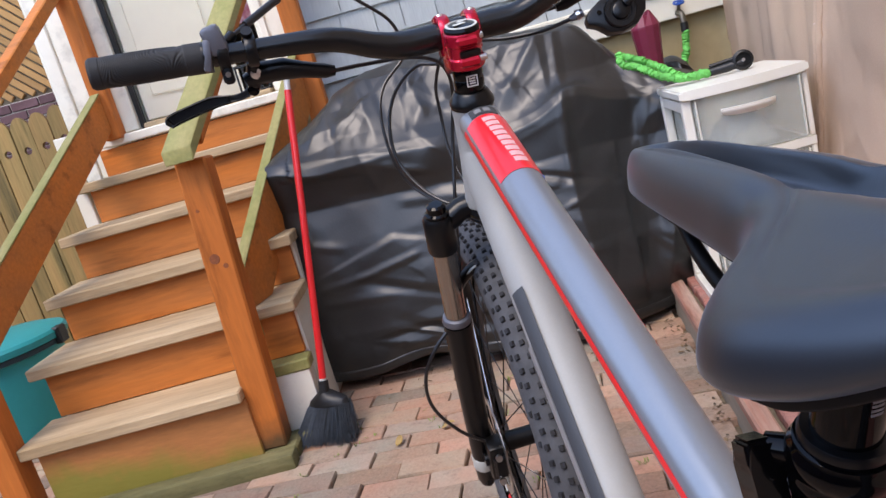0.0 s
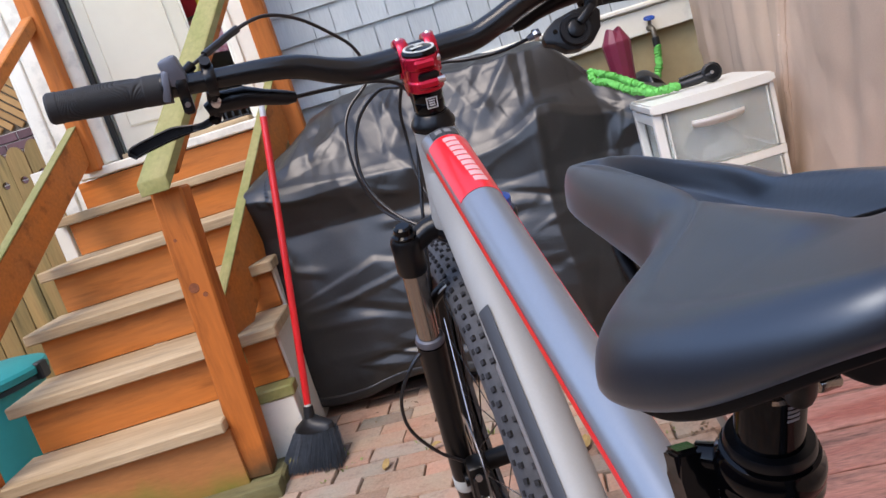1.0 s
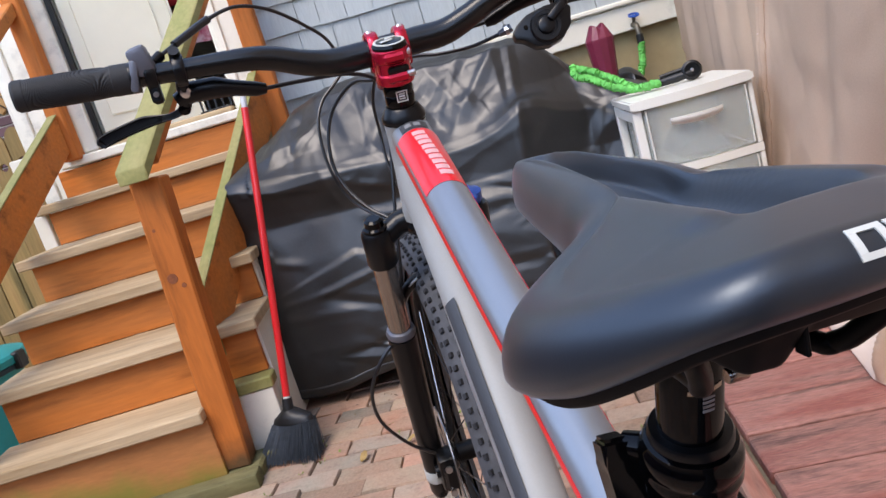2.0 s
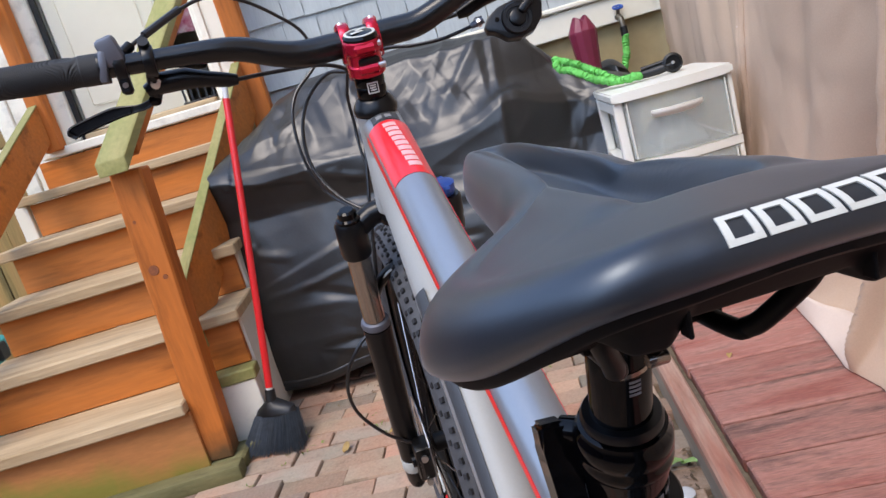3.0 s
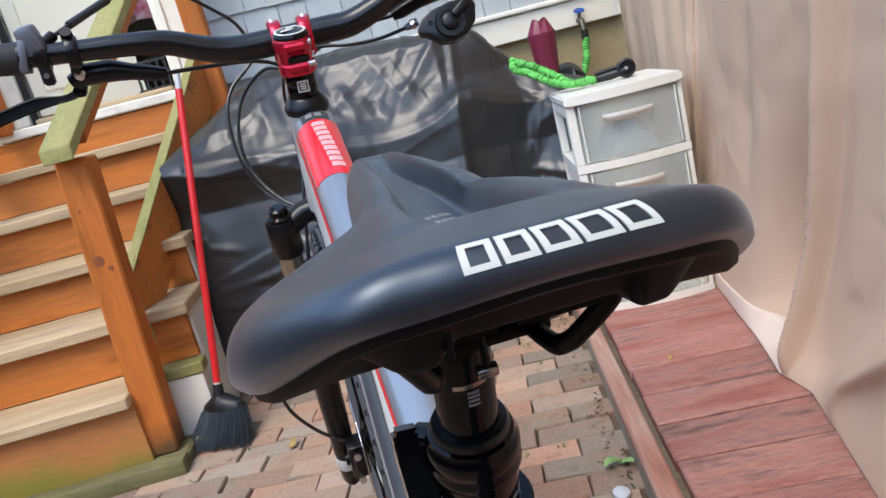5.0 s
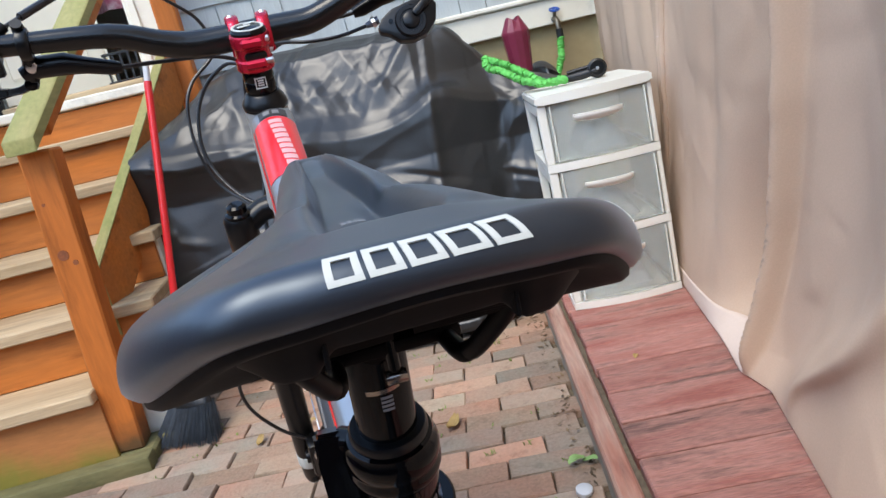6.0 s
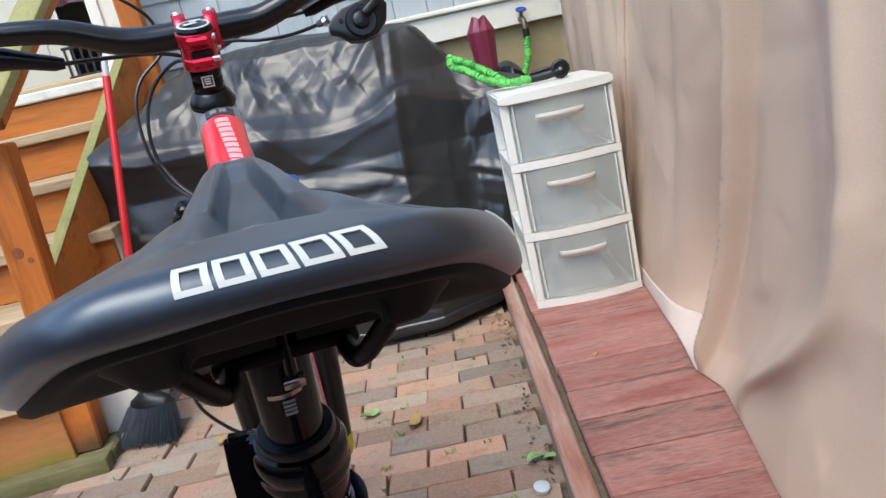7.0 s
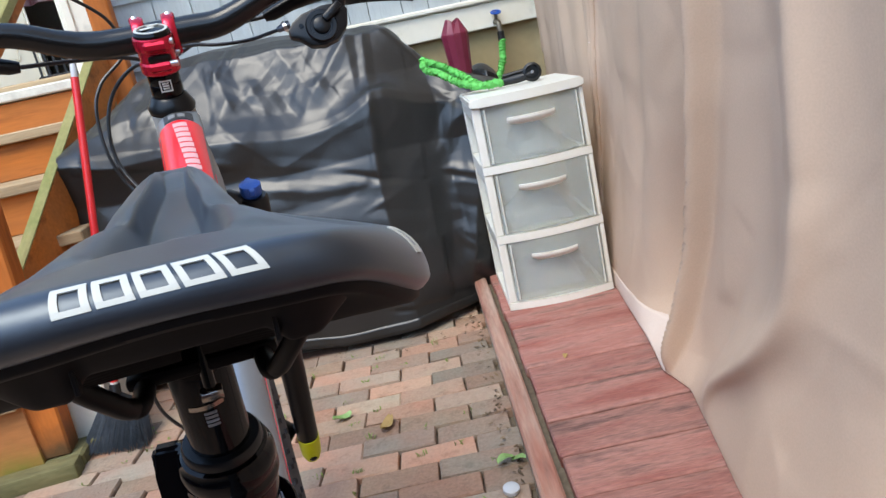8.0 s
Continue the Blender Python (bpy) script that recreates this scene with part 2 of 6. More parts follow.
# blue of the sky's reflection put into the highlight and sheen tints
for socket, value in (("Specular Tint", (0.70, 0.85, 1.0, 1.0)), ("Coat Weight", 0.45), ("Coat Roughness", 0.42), ("Coat IOR", 1.45), ("Sheen Weight", 0.14), ("Sheen Roughness", 0.35), ("Sheen Tint", (0.72, 0.84, 1.0, 1.0))):
    SADDLE.node_tree.nodes["Principled BSDF"].inputs[socket].default_value = value
SADDLEB = material("saddle base plastic", (0.0035, 0.0035, 0.004), 0.6, spec=0.15, vary=0.1, grain=300, bump=0.1, bump_dist=0.0006)
PRINT = material("white print", (0.50, 0.51, 0.47), 0.5, vary=0.04, scale=30, bump=0)
GREYPRINT = material("faint grey print", (0.13, 0.135, 0.145), 0.5, vary=0.1, scale=60, bump=0)
CABLE = material("black cable housing", (0.010, 0.010, 0.011), 0.3, vary=0.1, bump=0, spec=0.6)
LIME = material("lime yellow cap", (0.52, 0.53, 0.01), 0.45, vary=0.06, bump=0)
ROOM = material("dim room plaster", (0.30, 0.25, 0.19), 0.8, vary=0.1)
CLOTHR = material("red cloth", (0.45, 0.015, 0.02), 0.85, vary=0.15)
CLOTHY = material("yellow cloth", (0.55, 0.36, 0.02), 0.85, vary=0.15)
CLOTHP = material("pink patterned cloth", (0.45, 0.06, 0.12), 0.85, vary=0.2, scale=30, second=(0.60, 0.42, 0.44))


# ---------------------------------------------------------------- mesh helpers
def done(name, bm, mat, smooth=True, sharp=35):
    me = bpy.data.meshes.new(name)
    bmesh.ops.recalc_face_normals(bm, faces=bm.faces[:])
    bm.to_mesh(me)
    bm.free()
    me.materials.append(mat)
    if smooth:
        me.shade_smooth()
        me.set_sharp_from_angle(angle=radians(sharp))
    return me


def thing(name, label, category, m=None, group="", kind=""):
    ob = tagged(new(name), label, category, group, kind)
    ob.empty_display_size = 0.1
    if m is not None:
        ob.matrix_world = m
    return ob


def part(name, bm, mat, parent, label="", m=None, smooth=True, sharp=35):
    ob = new(name, done(name, bm, mat, smooth, sharp))
    ob.parent = parent
    if m is not None:
        ob.matrix_basis = m
    return tagged(ob, label)


def solid(name, bm, mat, label, category, m=None, kind="", group="", smooth=True):
    ob = new(name, done(name, bm, mat, smooth))
    if m is not None:
        ob.matrix_world = m
    return tagged(ob, label, category, group, kind)


def box(bm, lo, hi, bevel=0.0, m=None, seg=1):
    lo, hi = Vector(lo), Vector(hi)
    got = bmesh.ops.create_cube(bm, size=1)["verts"]
    mat = Matrix.LocRotScale((lo + hi) / 2, None, hi - lo)
    if m is not None:
        mat = m @ mat
    bmesh.ops.transform(bm, matrix=mat, verts=got)
    if bevel:
        edges = list({e for v in got for e in v.link_edges})
        bmesh.ops.bevel(bm, geom=edges, offset=bevel, segments=seg, affect="EDGES", profile=0.5)
    return bm


def boxed(lo, hi, bevel=0.0, m=None, seg=1):
    return box(bmesh.new(), lo, hi, bevel, m, seg)


def smooth_path(pts, steps=10):
    """Catmull-Rom curve through the points."""
    p = [Vector(q) for q in pts]
    p = [2 * p[0] - p[1]] + p + [2 * p[-1] - p[-2]]
    out = []
    for i in range(1, len(p) - 2):
        for k in range(steps):
            t = k / steps
            a, b, c, d = p[i - 1], p[i], p[i + 1], p[i + 2]
            out.append(0.5 * (2 * b + (c - a) * t + (2 * a - 5 * b + 4 * c - d) * t * t + (3 * b - a - 3 * c + d) * t ** 3))
    return out + [p[-2]]


def tube(bm, pts, radius, seg=12, squash=1.0, caps=True, up=(0, 0, 1)):
    """Sweep a ring along the points; radius: a number or one for each point; squash: width across over height."""
    pts = [Vector(p) for p in pts]
    rad = radius if isinstance(radius, (list, tuple)) else [radius] * len(pts)
    rings, normal = [], None
    for i, p in enumerate(pts):
        d = (pts[min(i + 1, len(pts) - 1)] - pts[max(i - 1, 0)]).normalized()
        if normal is None:
            normal = Vector(up) - d * d.dot(Vector(up))
            if normal.length < 1e-3:
                normal = Vector((1, 0, 0)) - d * d.x
        else:
            normal = normal - d * d.dot(normal)
        normal.normalize()
        side = d.cross(normal)
        rings.append([bm.verts.new(p + rad[i] * (math.cos(a) * normal + squash * math.sin(a) * side)) for a in (2 * math.pi * k / seg for k in range(seg))])
    for a, b in zip(rings, rings[1:]):
        for k in range(seg):
            bm.faces.new((a[k], a[(k + 1) % seg], b[(k + 1) % seg], b[k]))
    if caps:
        bm.faces.new(rings[0])
        bm.faces.new(list(reversed(rings[-1])))
    return bm


def tubed(pts, radius, seg=12, squash=1.0, caps=True, up=(0, 0, 1)):
    return tube(bmesh.new(), pts, radius, seg, squash, caps, up)


def lathe(bm, profile, seg=24, m=None):
    """Turn (radius, height) pairs round z."""
    rings, made = [], []
    for rr, z in profile:
        rings.append([bm.verts.new((max(rr, 1e-5) * math.cos(2 * math.pi * k / seg), max(rr, 1e-5) * math.sin(2 * math.pi * k / seg), z)) for k in range(seg)])
        made += rings[-1]
    for a, b in zip(rings, rings[1:]):
        for k in range(seg):
            bm.faces.new((a[k], a[(k + 1) % seg], b[(k + 1) % seg], b[k]))
    bm.faces.new(rings[0])
    bm.faces.new(list(reversed(rings[-1])))
    if m is not None:
        bmesh.ops.transform(bm, matrix=m, verts=made)
    return bm


def lathed(profile, seg=24, m=None):
    return lathe(bmesh.new(), profile, seg, m)


def along(a, b):
    """Pose whose z axis runs from a to b."""
    a, b = Vector(a), Vector(b)
    return Matrix.Translation(a) @ (b - a).to_track_quat("Z", "Y").to_matrix().to_4x4()


def prism(pts, m, depth):
    """A flat outline (x, y) pushed along z."""
    bm = bmesh.new()
    lo = [bm.verts.new(m @ Vector((x, y, 0))) for x, y in pts]
    hi = [bm.verts.new(m @ Vector((x, y, depth))) for x, y in pts]
    bm.faces.new(lo)
    bm.faces.new(list(reversed(hi)))
    for k in range(len(pts)):
        j = (k + 1) % len(pts)
        bm.faces.new((lo[k], lo[j], hi[j], hi[k]))
    return bm


def grid_mesh(fn, nu, nv, thick=0.0):
    """A sheet from fn(u, v) in 0..1, with a second skin behind it where thick is given."""
    bm = bmesh.new()
    rows = [[bm.verts.new(fn(i / nu, j / nv)) for i in range(nu + 1)] for j in range(nv + 1)]
    for j in range(nv):
        for i in range(nu):
            bm.faces.new((rows[j][i], rows[j][i + 1], rows[j + 1][i + 1], rows[j + 1][i]))
    if thick:
        bmesh.ops.recalc_face_normals(bm, faces=bm.faces[:])
        bmesh.ops.solidify(bm, geom=bm.faces[:], thickness=thick)
    return bm


def crumple(count, lift, seed, lo=(-1.3, -0.3), hi=(1.3, 1.9)):
    """Flat facets between random points of uneven height, as a sheet that a ray can find."""
    r2 = random.Random(seed)
    at = [Vector((r2.uniform(lo[0], hi[0]), r2.uniform(lo[1], hi[1]))) for _ in range(count)]
    at += [Vector(p) for p in ((lo[0] - 0.1, lo[1] - 0.1), (hi[0] + 0.1, lo[1] - 0.1), (hi[0] + 0.1, hi[1] + 0.1), (lo[0] - 0.1, hi[1] + 0.1))]
    pts, _, tris, *_ = geometry.delaunay_2d_cdt(at, [], [], 0, 1e-5)
    return bvhtree.BVHTree.FromPolygons([(p.x, p.y, r2.uniform(-lift, lift)) for p in pts], tris)


def height(sheet, x, y):
    found = sheet.ray_cast(Vector((x, y, 1)), Vector((0, 0, -1)))[0]
    return found.z if found else 0.0


YARD = pose(0, 0, 0, 0, 0, -9.5)   # paving, deck and cart share this turn


# ---------------------------------------------------------------- ground and house
ground = bmesh.new()
box(ground, (-600, -600, -0.4), (600, 600, -0.022))
solid("ground", ground, SOIL, "dark soil ground under the brick paving", "ground", kind="structure", smooth=False)

WY = 3.12                      # face of the house wall
DOOR_L, DOOR_R, SILL = -1.36, -0.735, 1.125


def house():
    wall = thing("wall_house", "house wall of painted grey cedar shingles", "wall", kind="structure")
    part("sheathing", boxed((DOOR_R, WY, 1.0), (2.6, WY + 0.16, 3.2)), SHINGLE, wall, smooth=False)
    part("sheathing", boxed((-1.655, WY + 0.012, 0.0), (DOOR_L, WY + 0.16, 3.2)), BLACKP, wall, smooth=False)
    part("corner_board", boxed((-1.675, WY - 0.012, 0.0), (-1.618, WY + 0.011, 3.2), 0.003), WHITE, wall, "white painted corner board")
    part("corner_board", boxed((-1.610, WY - 0.016, 0.0), (-1.478, WY + 0.011, 3.2), 0.003), WHITE, wall, "white painted corner board")
    part("sheathing", boxed((DOOR_L, WY, 3.05), (DOOR_R, WY + 0.16, 3.2)), SHINGLE, wall, smooth=False)
    part("foundation", boxed((DOOR_R, WY + 0.012, -0.03), (2.6, WY + 0.17, 0.998)), FOUND, wall, "tan painted foundation below the sill board")
    part("foundation", boxed((DOOR_L - 0.004, WY + 0.03, -0.03), (DOOR_R + 0.004, WY + 0.17, SILL - 0.05)), FOUND, wall)
    # sill board with a small drip cap
    part("sill_board", boxed((-0.2, WY - 0.028, 0.965), (2.6, WY + 0.01, 1.075), 0.004), WHITE, wall, "white painted sill board")
    part("drip_cap", boxed((-0.2, WY - 0.045, 1.077), (2.6, WY + 0.01, 1.10), 0.006), WHITE, wall)
    # shingle courses
    kinds = []
    for w in (0.09, 0.12, 0.15, 0.19):
        bm = bmesh.new()
        lo = [bm.verts.new(v) for v in ((0.002, -0.018, 0), (w - 0.002, -0.018, 0), (w - 0.002, 0.001, 0), (0.002, 0.001, 0))]
        hi = [bm.verts.new(v) for v in ((0.002, -0.005, 0.15), (w - 0.002, -0.005, 0.15), (w - 0.002, 0.001, 0.15), (0.002, 0.001, 0.15))]
        for k in range(4):
            bm.faces.new((lo[k], lo[(k + 1) % 4], hi[(k + 1) % 4], hi[k]))
        bm.faces.new(lo)
        bm.faces.new(hi)
        kinds.append((w, done("shingle", bm, SHINGLE, smooth=False)))
    rng = random.Random(4)
    for row in range(9):
        x = -0.60 - rng.random() * 0.08
        while x < 1.35:
            w, me = rng.choice(kinds)
            if x + w > -0.59:
                ob = new("shingle", me)
                ob.parent = wall
                ob.location = (max(x, -0.62), WY - 0.002, 1.10 + row * 0.132 + rng.uniform(-0.003, 0.003))
            x += w
    return wall


house()


def door():
    d = thing("door_1", "open off-white house door with white painted casing", "door", kind="structure")
    for x0, x1 in ((-1.475, -1.363), (-0.735, -0.60)):
        part("casing", boxed((x0, WY - 0.03, SILL + 0.002), (x1, WY + 0.05, 3.1), 0.006), WHITE, d, "white painted door casing")
        part("casing_bead", boxed((x0 + 0.02, WY - 0.042, SILL + 0.002), (x0 + 0.05, WY - 0.031, 3.1), 0.003), WHITE, d)
    part("jamb", boxed((-1.3615, WY + 0.06, SILL), (-1.347, WY + 0.16, 3.05)), WHITE, d)
    part("jamb", boxed((-0.75, WY + 0.06, SILL), (-0.736, WY + 0.16, 3.05)), WHITE, d)
    part("weatherstrip", boxed((-1.361, WY - 0.004, SILL), (-1.340, WY + 0.02, 3.05)), BLACKP, d, "black rubber door seal")
    part("threshold", boxed((-1.50, WY - 0.14, SILL - 0.045), (-0.60, WY + 0.17, SILL - 0.006), 0.006), WHITE, d, "worn white painted threshold")
    part("sill_strip", boxed((-1.34, WY - 0.03, SILL - 0.005), (-0.75, WY + 0.12, SILL + 0.022), 0.006), TREAD, d, "bare wooden sill strip")
    slab = part("leaf", boxed((0, -0.022, 0), (0.44, 0.022, 1.9), 0.003), DOORW, d, "flat off-white door leaf", pose(-1.338, WY + 0.045, SILL + 0.03, 0, 0, 25))
    for z0, z1 in ((0.10, 1.78),):
        part("panel", boxed((0.05, -0.028, z0), (0.37, -0.0225, z1), 0.006), DOORW, slab)
    part("edge_strip", boxed((0.441, -0.024, 0), (0.452, 0.024, 1.9), 0.002), WHITE, slab)
    return d


door()


def room():
    """The room behind the open door."""
    r = thing("wall_room", "dim plaster room behind the open door", "wall", kind="structure")
    y0, y1 = WY + 0.175, WY + 2.0
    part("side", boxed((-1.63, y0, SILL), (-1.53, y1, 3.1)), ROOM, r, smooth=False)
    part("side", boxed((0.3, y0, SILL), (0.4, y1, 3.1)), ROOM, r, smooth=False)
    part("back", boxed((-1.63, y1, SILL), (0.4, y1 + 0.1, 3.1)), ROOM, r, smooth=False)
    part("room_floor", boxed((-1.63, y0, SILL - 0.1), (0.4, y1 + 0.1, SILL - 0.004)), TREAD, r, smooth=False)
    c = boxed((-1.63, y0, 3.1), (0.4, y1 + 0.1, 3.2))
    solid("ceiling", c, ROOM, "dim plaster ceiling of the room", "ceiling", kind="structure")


room()


def cloth_bundle(x, y, z, w, h, mat, label, seed):
    rng = random.Random(seed)
    ph = [rng.random() * 6 for _ in range(4)]

    def fn(u, v):
        a = (u - 0.5) * w
        return (x + a, y + 0.02 * math.sin(9 * u + ph[0]) + 0.012 * math.sin(17 * u + ph[1] + 3 * v), z + h * v + 0.02 * math.sin(6 * u + ph[2]) * v)

    solid("hanging_cloth", grid_mesh(fn, 20, 12, 0.008), mat, label, "cloth", group="clothes inside the door")


cloth_bundle(-0.86, WY + 0.42, 1.50, 0.26, 0.20, CLOTHP, "pink and white patterned cloth hanging inside the door", 1)
cloth_bundle(-0.90, WY + 0.46, 1.71, 0.30, 0.22, CLOTHR, "red cloth hanging inside the door", 2)
cloth_bundle(-0.83, WY + 0.40, 1.72, 0.12, 0.16, CLOTHY, "yellow cloth hanging inside the door", 3)


def boot_rack():
    r = thing("wire_rack", "small black wire rack standing on the door sill", "rack", pose(-0.83, WY + 0.05, SILL + 0.022))
    part("base_bar", boxed((-0.075, -0.02, 0), (0.075, 0.02, 0.012), 0.003), BLACKP, r)
    part("top_bar", boxed((-0.075, -0.006, 0.12), (0.075, 0.006, 0.132), 0.002), BLACKP, r)
    for k in range(5):
        x = -0.065 + 0.0325 * k
        part("bar", boxed((x - 0.004, -0.004, 0.011), (x + 0.004, 0.004, 0.121)), BLACKP, r)


boot_rack()

# corner board of the house beside the stairs
solid("trim_corner", boxed((-1.66, WY - 0.03, 0.02), (-1.60, WY - 0.001, 3.3), 0.005), WHITE, "white painted corner board of the house", "trim", kind="structure")
solid("trim_post", boxed((-1.597, WY - 0.02, 0.02), (-1.48, WY - 0.001, 3.3), 0.004), WHITE, "white painted board beside the door", "trim", kind="structure")

solid("trim_stair", boxed((-1.60, 2.80, 0.70), (-1.545, 2.83, 1.16), 0.003), WHITE, "white painted board at the side of the stairs", "trim", kind="structure")

# ---------------------------------------------------------------- stairs
NOSE = [(1.84, 0.262), (2.02, 0.447), (2.255, 0.615), (2.49, 0.790), (2.762, 0.962)]
SX0, SX1 = -1.53, -0.70


def stairs():
    s = thing("stairs", "outdoor wooden stairs with orange stained risers and bare worn treads", "stairs", kind="structure")
    ys = [n[0] for n in NOSE] + [3.0]
    zs = [0.0] + [n[1] for n in NOSE]
    for k, (y, z) in enumerate(NOSE):
        nxt = ys[k + 1]
        th = 0.038
        rear = nxt + 0.035
        x1 = SX1 + (0.0 if k else -0.03)
        if k == 0:
            part("tread", boxed((SX0 - 0.035, y, z - th), (-0.873, rear, z), 0.0045), TREAD, s, "bare grey worn tread")
            part("tread_end", boxed((-0.869, 1.985, z - th), (SX1 + 0.018, rear, z), 0.0045), GREENWOOD, s, "mossy tread end")
        else:
            part("tread", boxed((SX0 - 0.035, y, z - th), (x1 + 0.02, rear, z), 0.0045), TREAD, s, "bare grey worn tread" if k < 2 else "")
        low = zs[k] - (0.0 if k else 0.02)
        part("riser", boxed((SX0, y + 0.032, low + 0.001), (SX1 if k else -0.872, y + 0.056, z - th - 0.001), 0.002), MOSSY if k == 0 else STAIN, s,
             "orange riser overgrown with green algae" if k == 0 else "")
    y, z = NOSE[-1]
    part("riser", boxed((SX0, 3.0, z + 0.001), (SX1, 3.022, SILL - 0.05), 0.002), STAIN, s)
    # side boards under the treads
    for x0, x1, mat, lab in ((SX1 - 0.012, SX1 + 0.008, WHITE, "pale painted side board"), (SX0 + 0.002, SX0 + 0.02, WHITE, "")):
        bm = bmesh.new()
        for k, (y, z) in enumerate(NOSE):
            box(bm, (x0, y + (0.058 if k or x0 < -1 else 0.15), -0.02), (x1, ys[k + 1] + 0.05, z - 0.04))
        part("side_board", bm, mat, s, lab)
    # bearer lying on the paving in front of the lowest riser
    part("ground_bearer", boxed((SX0 + 0.04, 1.800, -0.018), (-0.768, 1.866, 0.045), 0.010, seg=2), MOSSDARK, s, "mossy bearer along the ground")
    part("end_panel", boxed((-0.865, 1.992, 0.0), (-0.690, 2.008, 0.222), 0.002), WHITE, s, "stained white end panel")
    part("newel_footing", boxed((-0.885, 1.868, -0.018), (-0.768, 1.99, 0.039), 0.008), MOSSDARK, s)
    part("ground_bearer", boxed((-0.765, 1.93, -0.018), (-0.72, 2.35, 0.045), 0.012, seg=2), MOSSDARK, s)
    return s


stairs()


def rail_board(a, b, wide, depth, bevel=0.004):
    """Board whose upper edge runs from a to b, its ends cut upright."""
    a, b = Vector(a), Vector(b)
    d = Vector((b.x - a.x, b.y - a.y, 0)).normalized()
    side = Vector((d.y, -d.x, 0)) * wide / 2
    drop = Vector((0, 0, -depth))
    bm = bmesh.new()
    lo = [bm.verts.new(p - side) for p in (a, b, b + drop, a + drop)]
    hi = [bm.verts.new(p + side) for p in (a, b, b + drop, a + drop)]
    bm.faces.new(lo)
    bm.faces.new(list(reversed(hi)))
    for k in range(4):
        j = (k + 1) % 4
        bm.faces.new((lo[k], lo[j], hi[j], hi[k]))
    bmesh.ops.bevel(bm, geom=bm.edges[:], offset=bevel, segments=1, affect="EDGES")
    return bm


def railing_right():
    r = thing("railing", "orange stained stair railing with a green weathered handrail", "railing", group="stair railings")
    newel = pose(-0.845, 1.925, 0.040, 0, 3.1, 0)
    part("newel_post", boxed((-0.045, -0.042, 0.0), (0.045, 0.042, 0.905), 0.006, newel), NEWELWOOD, r, "leaning orange stained newel post with knots and a darker base")
    for x, z, s in ((-0.008, 0.655, 0.012), (0.018, 0.63, 0.006), (-0.017, 0.80, 0.004)):
        part("knot", lathed([(s * 1.3, -0.001), (s * 1.2, 0.0012), (s * 0.5, 0.0006), (0.0, 0.0014)], 18, newel @ pose(x, -0.0422, z - 0.04, 90, 0, 0)), KNOT, r)
    part("handrail", rail_board((-0.805, 1.83, 0.980), (-0.552, 2.95, 1.83), 0.092, 0.042), GREENWOOD, r, "flat handrail green with algae")
    part("rail_board", rail_board((-0.785, 1.975, 1.030), (-0.550, 2.95, 1.785), 0.036, 0.055), STAIN, r)
    low = part("lower_board", rail_board((-0.826, 2.06, 0.562), (-0.595, 2.95, 1.235), 0.036, 0.212), STAIN, r)
    part("edge", rail_board((-0.826, 2.055, 0.569), (-0.595, 2.95, 1.244), 0.040, 0.006, 0.001), GREENWOOD, low, "green algae edge")
    part("edge", boxed((-0.847, 2.048, 0.350), (-0.807, 2.0545, 0.567), 0.001), GREENWOOD, low)
    part("top_post", boxed((-0.60, 2.952, 0.9), (-0.515, 3.04, 2.5), 0.006), STAINV, r, "orange stained post beside the door")
    return r


def railing_left():
    r = thing("railing", "orange stained stair railing with a sloped rail", "railing", group="stair railings")
    part("newel_post", boxed((-1.645, 1.82, 0.0), (-1.565, 1.90, 1.0), 0.006), STAINV, r)
    part("top_post", boxed((-1.462, 2.945, SILL - 0.02), (-1.392, 3.015, 2.35), 0.006), STAINV, r, "orange stained post at the stair head")
    part("handrail", rail_board((-1.60, 1.80, 0.96), (-1.435, 2.944, 1.762), 0.05, 0.058), STAIN, r)
    low = part("lower_board", rail_board((-1.60, 1.90, 0.66), (-1.435, 2.943, 1.295), 0.036, 0.155), STAIN, r)
    part("edge", rail_board((-1.60, 1.90, 0.667), (-1.435, 2.943, 1.302), 0.040, 0.006, 0.001), GREENWOOD, low, "green algae edge")
    return r


railing_right()
railing_left()


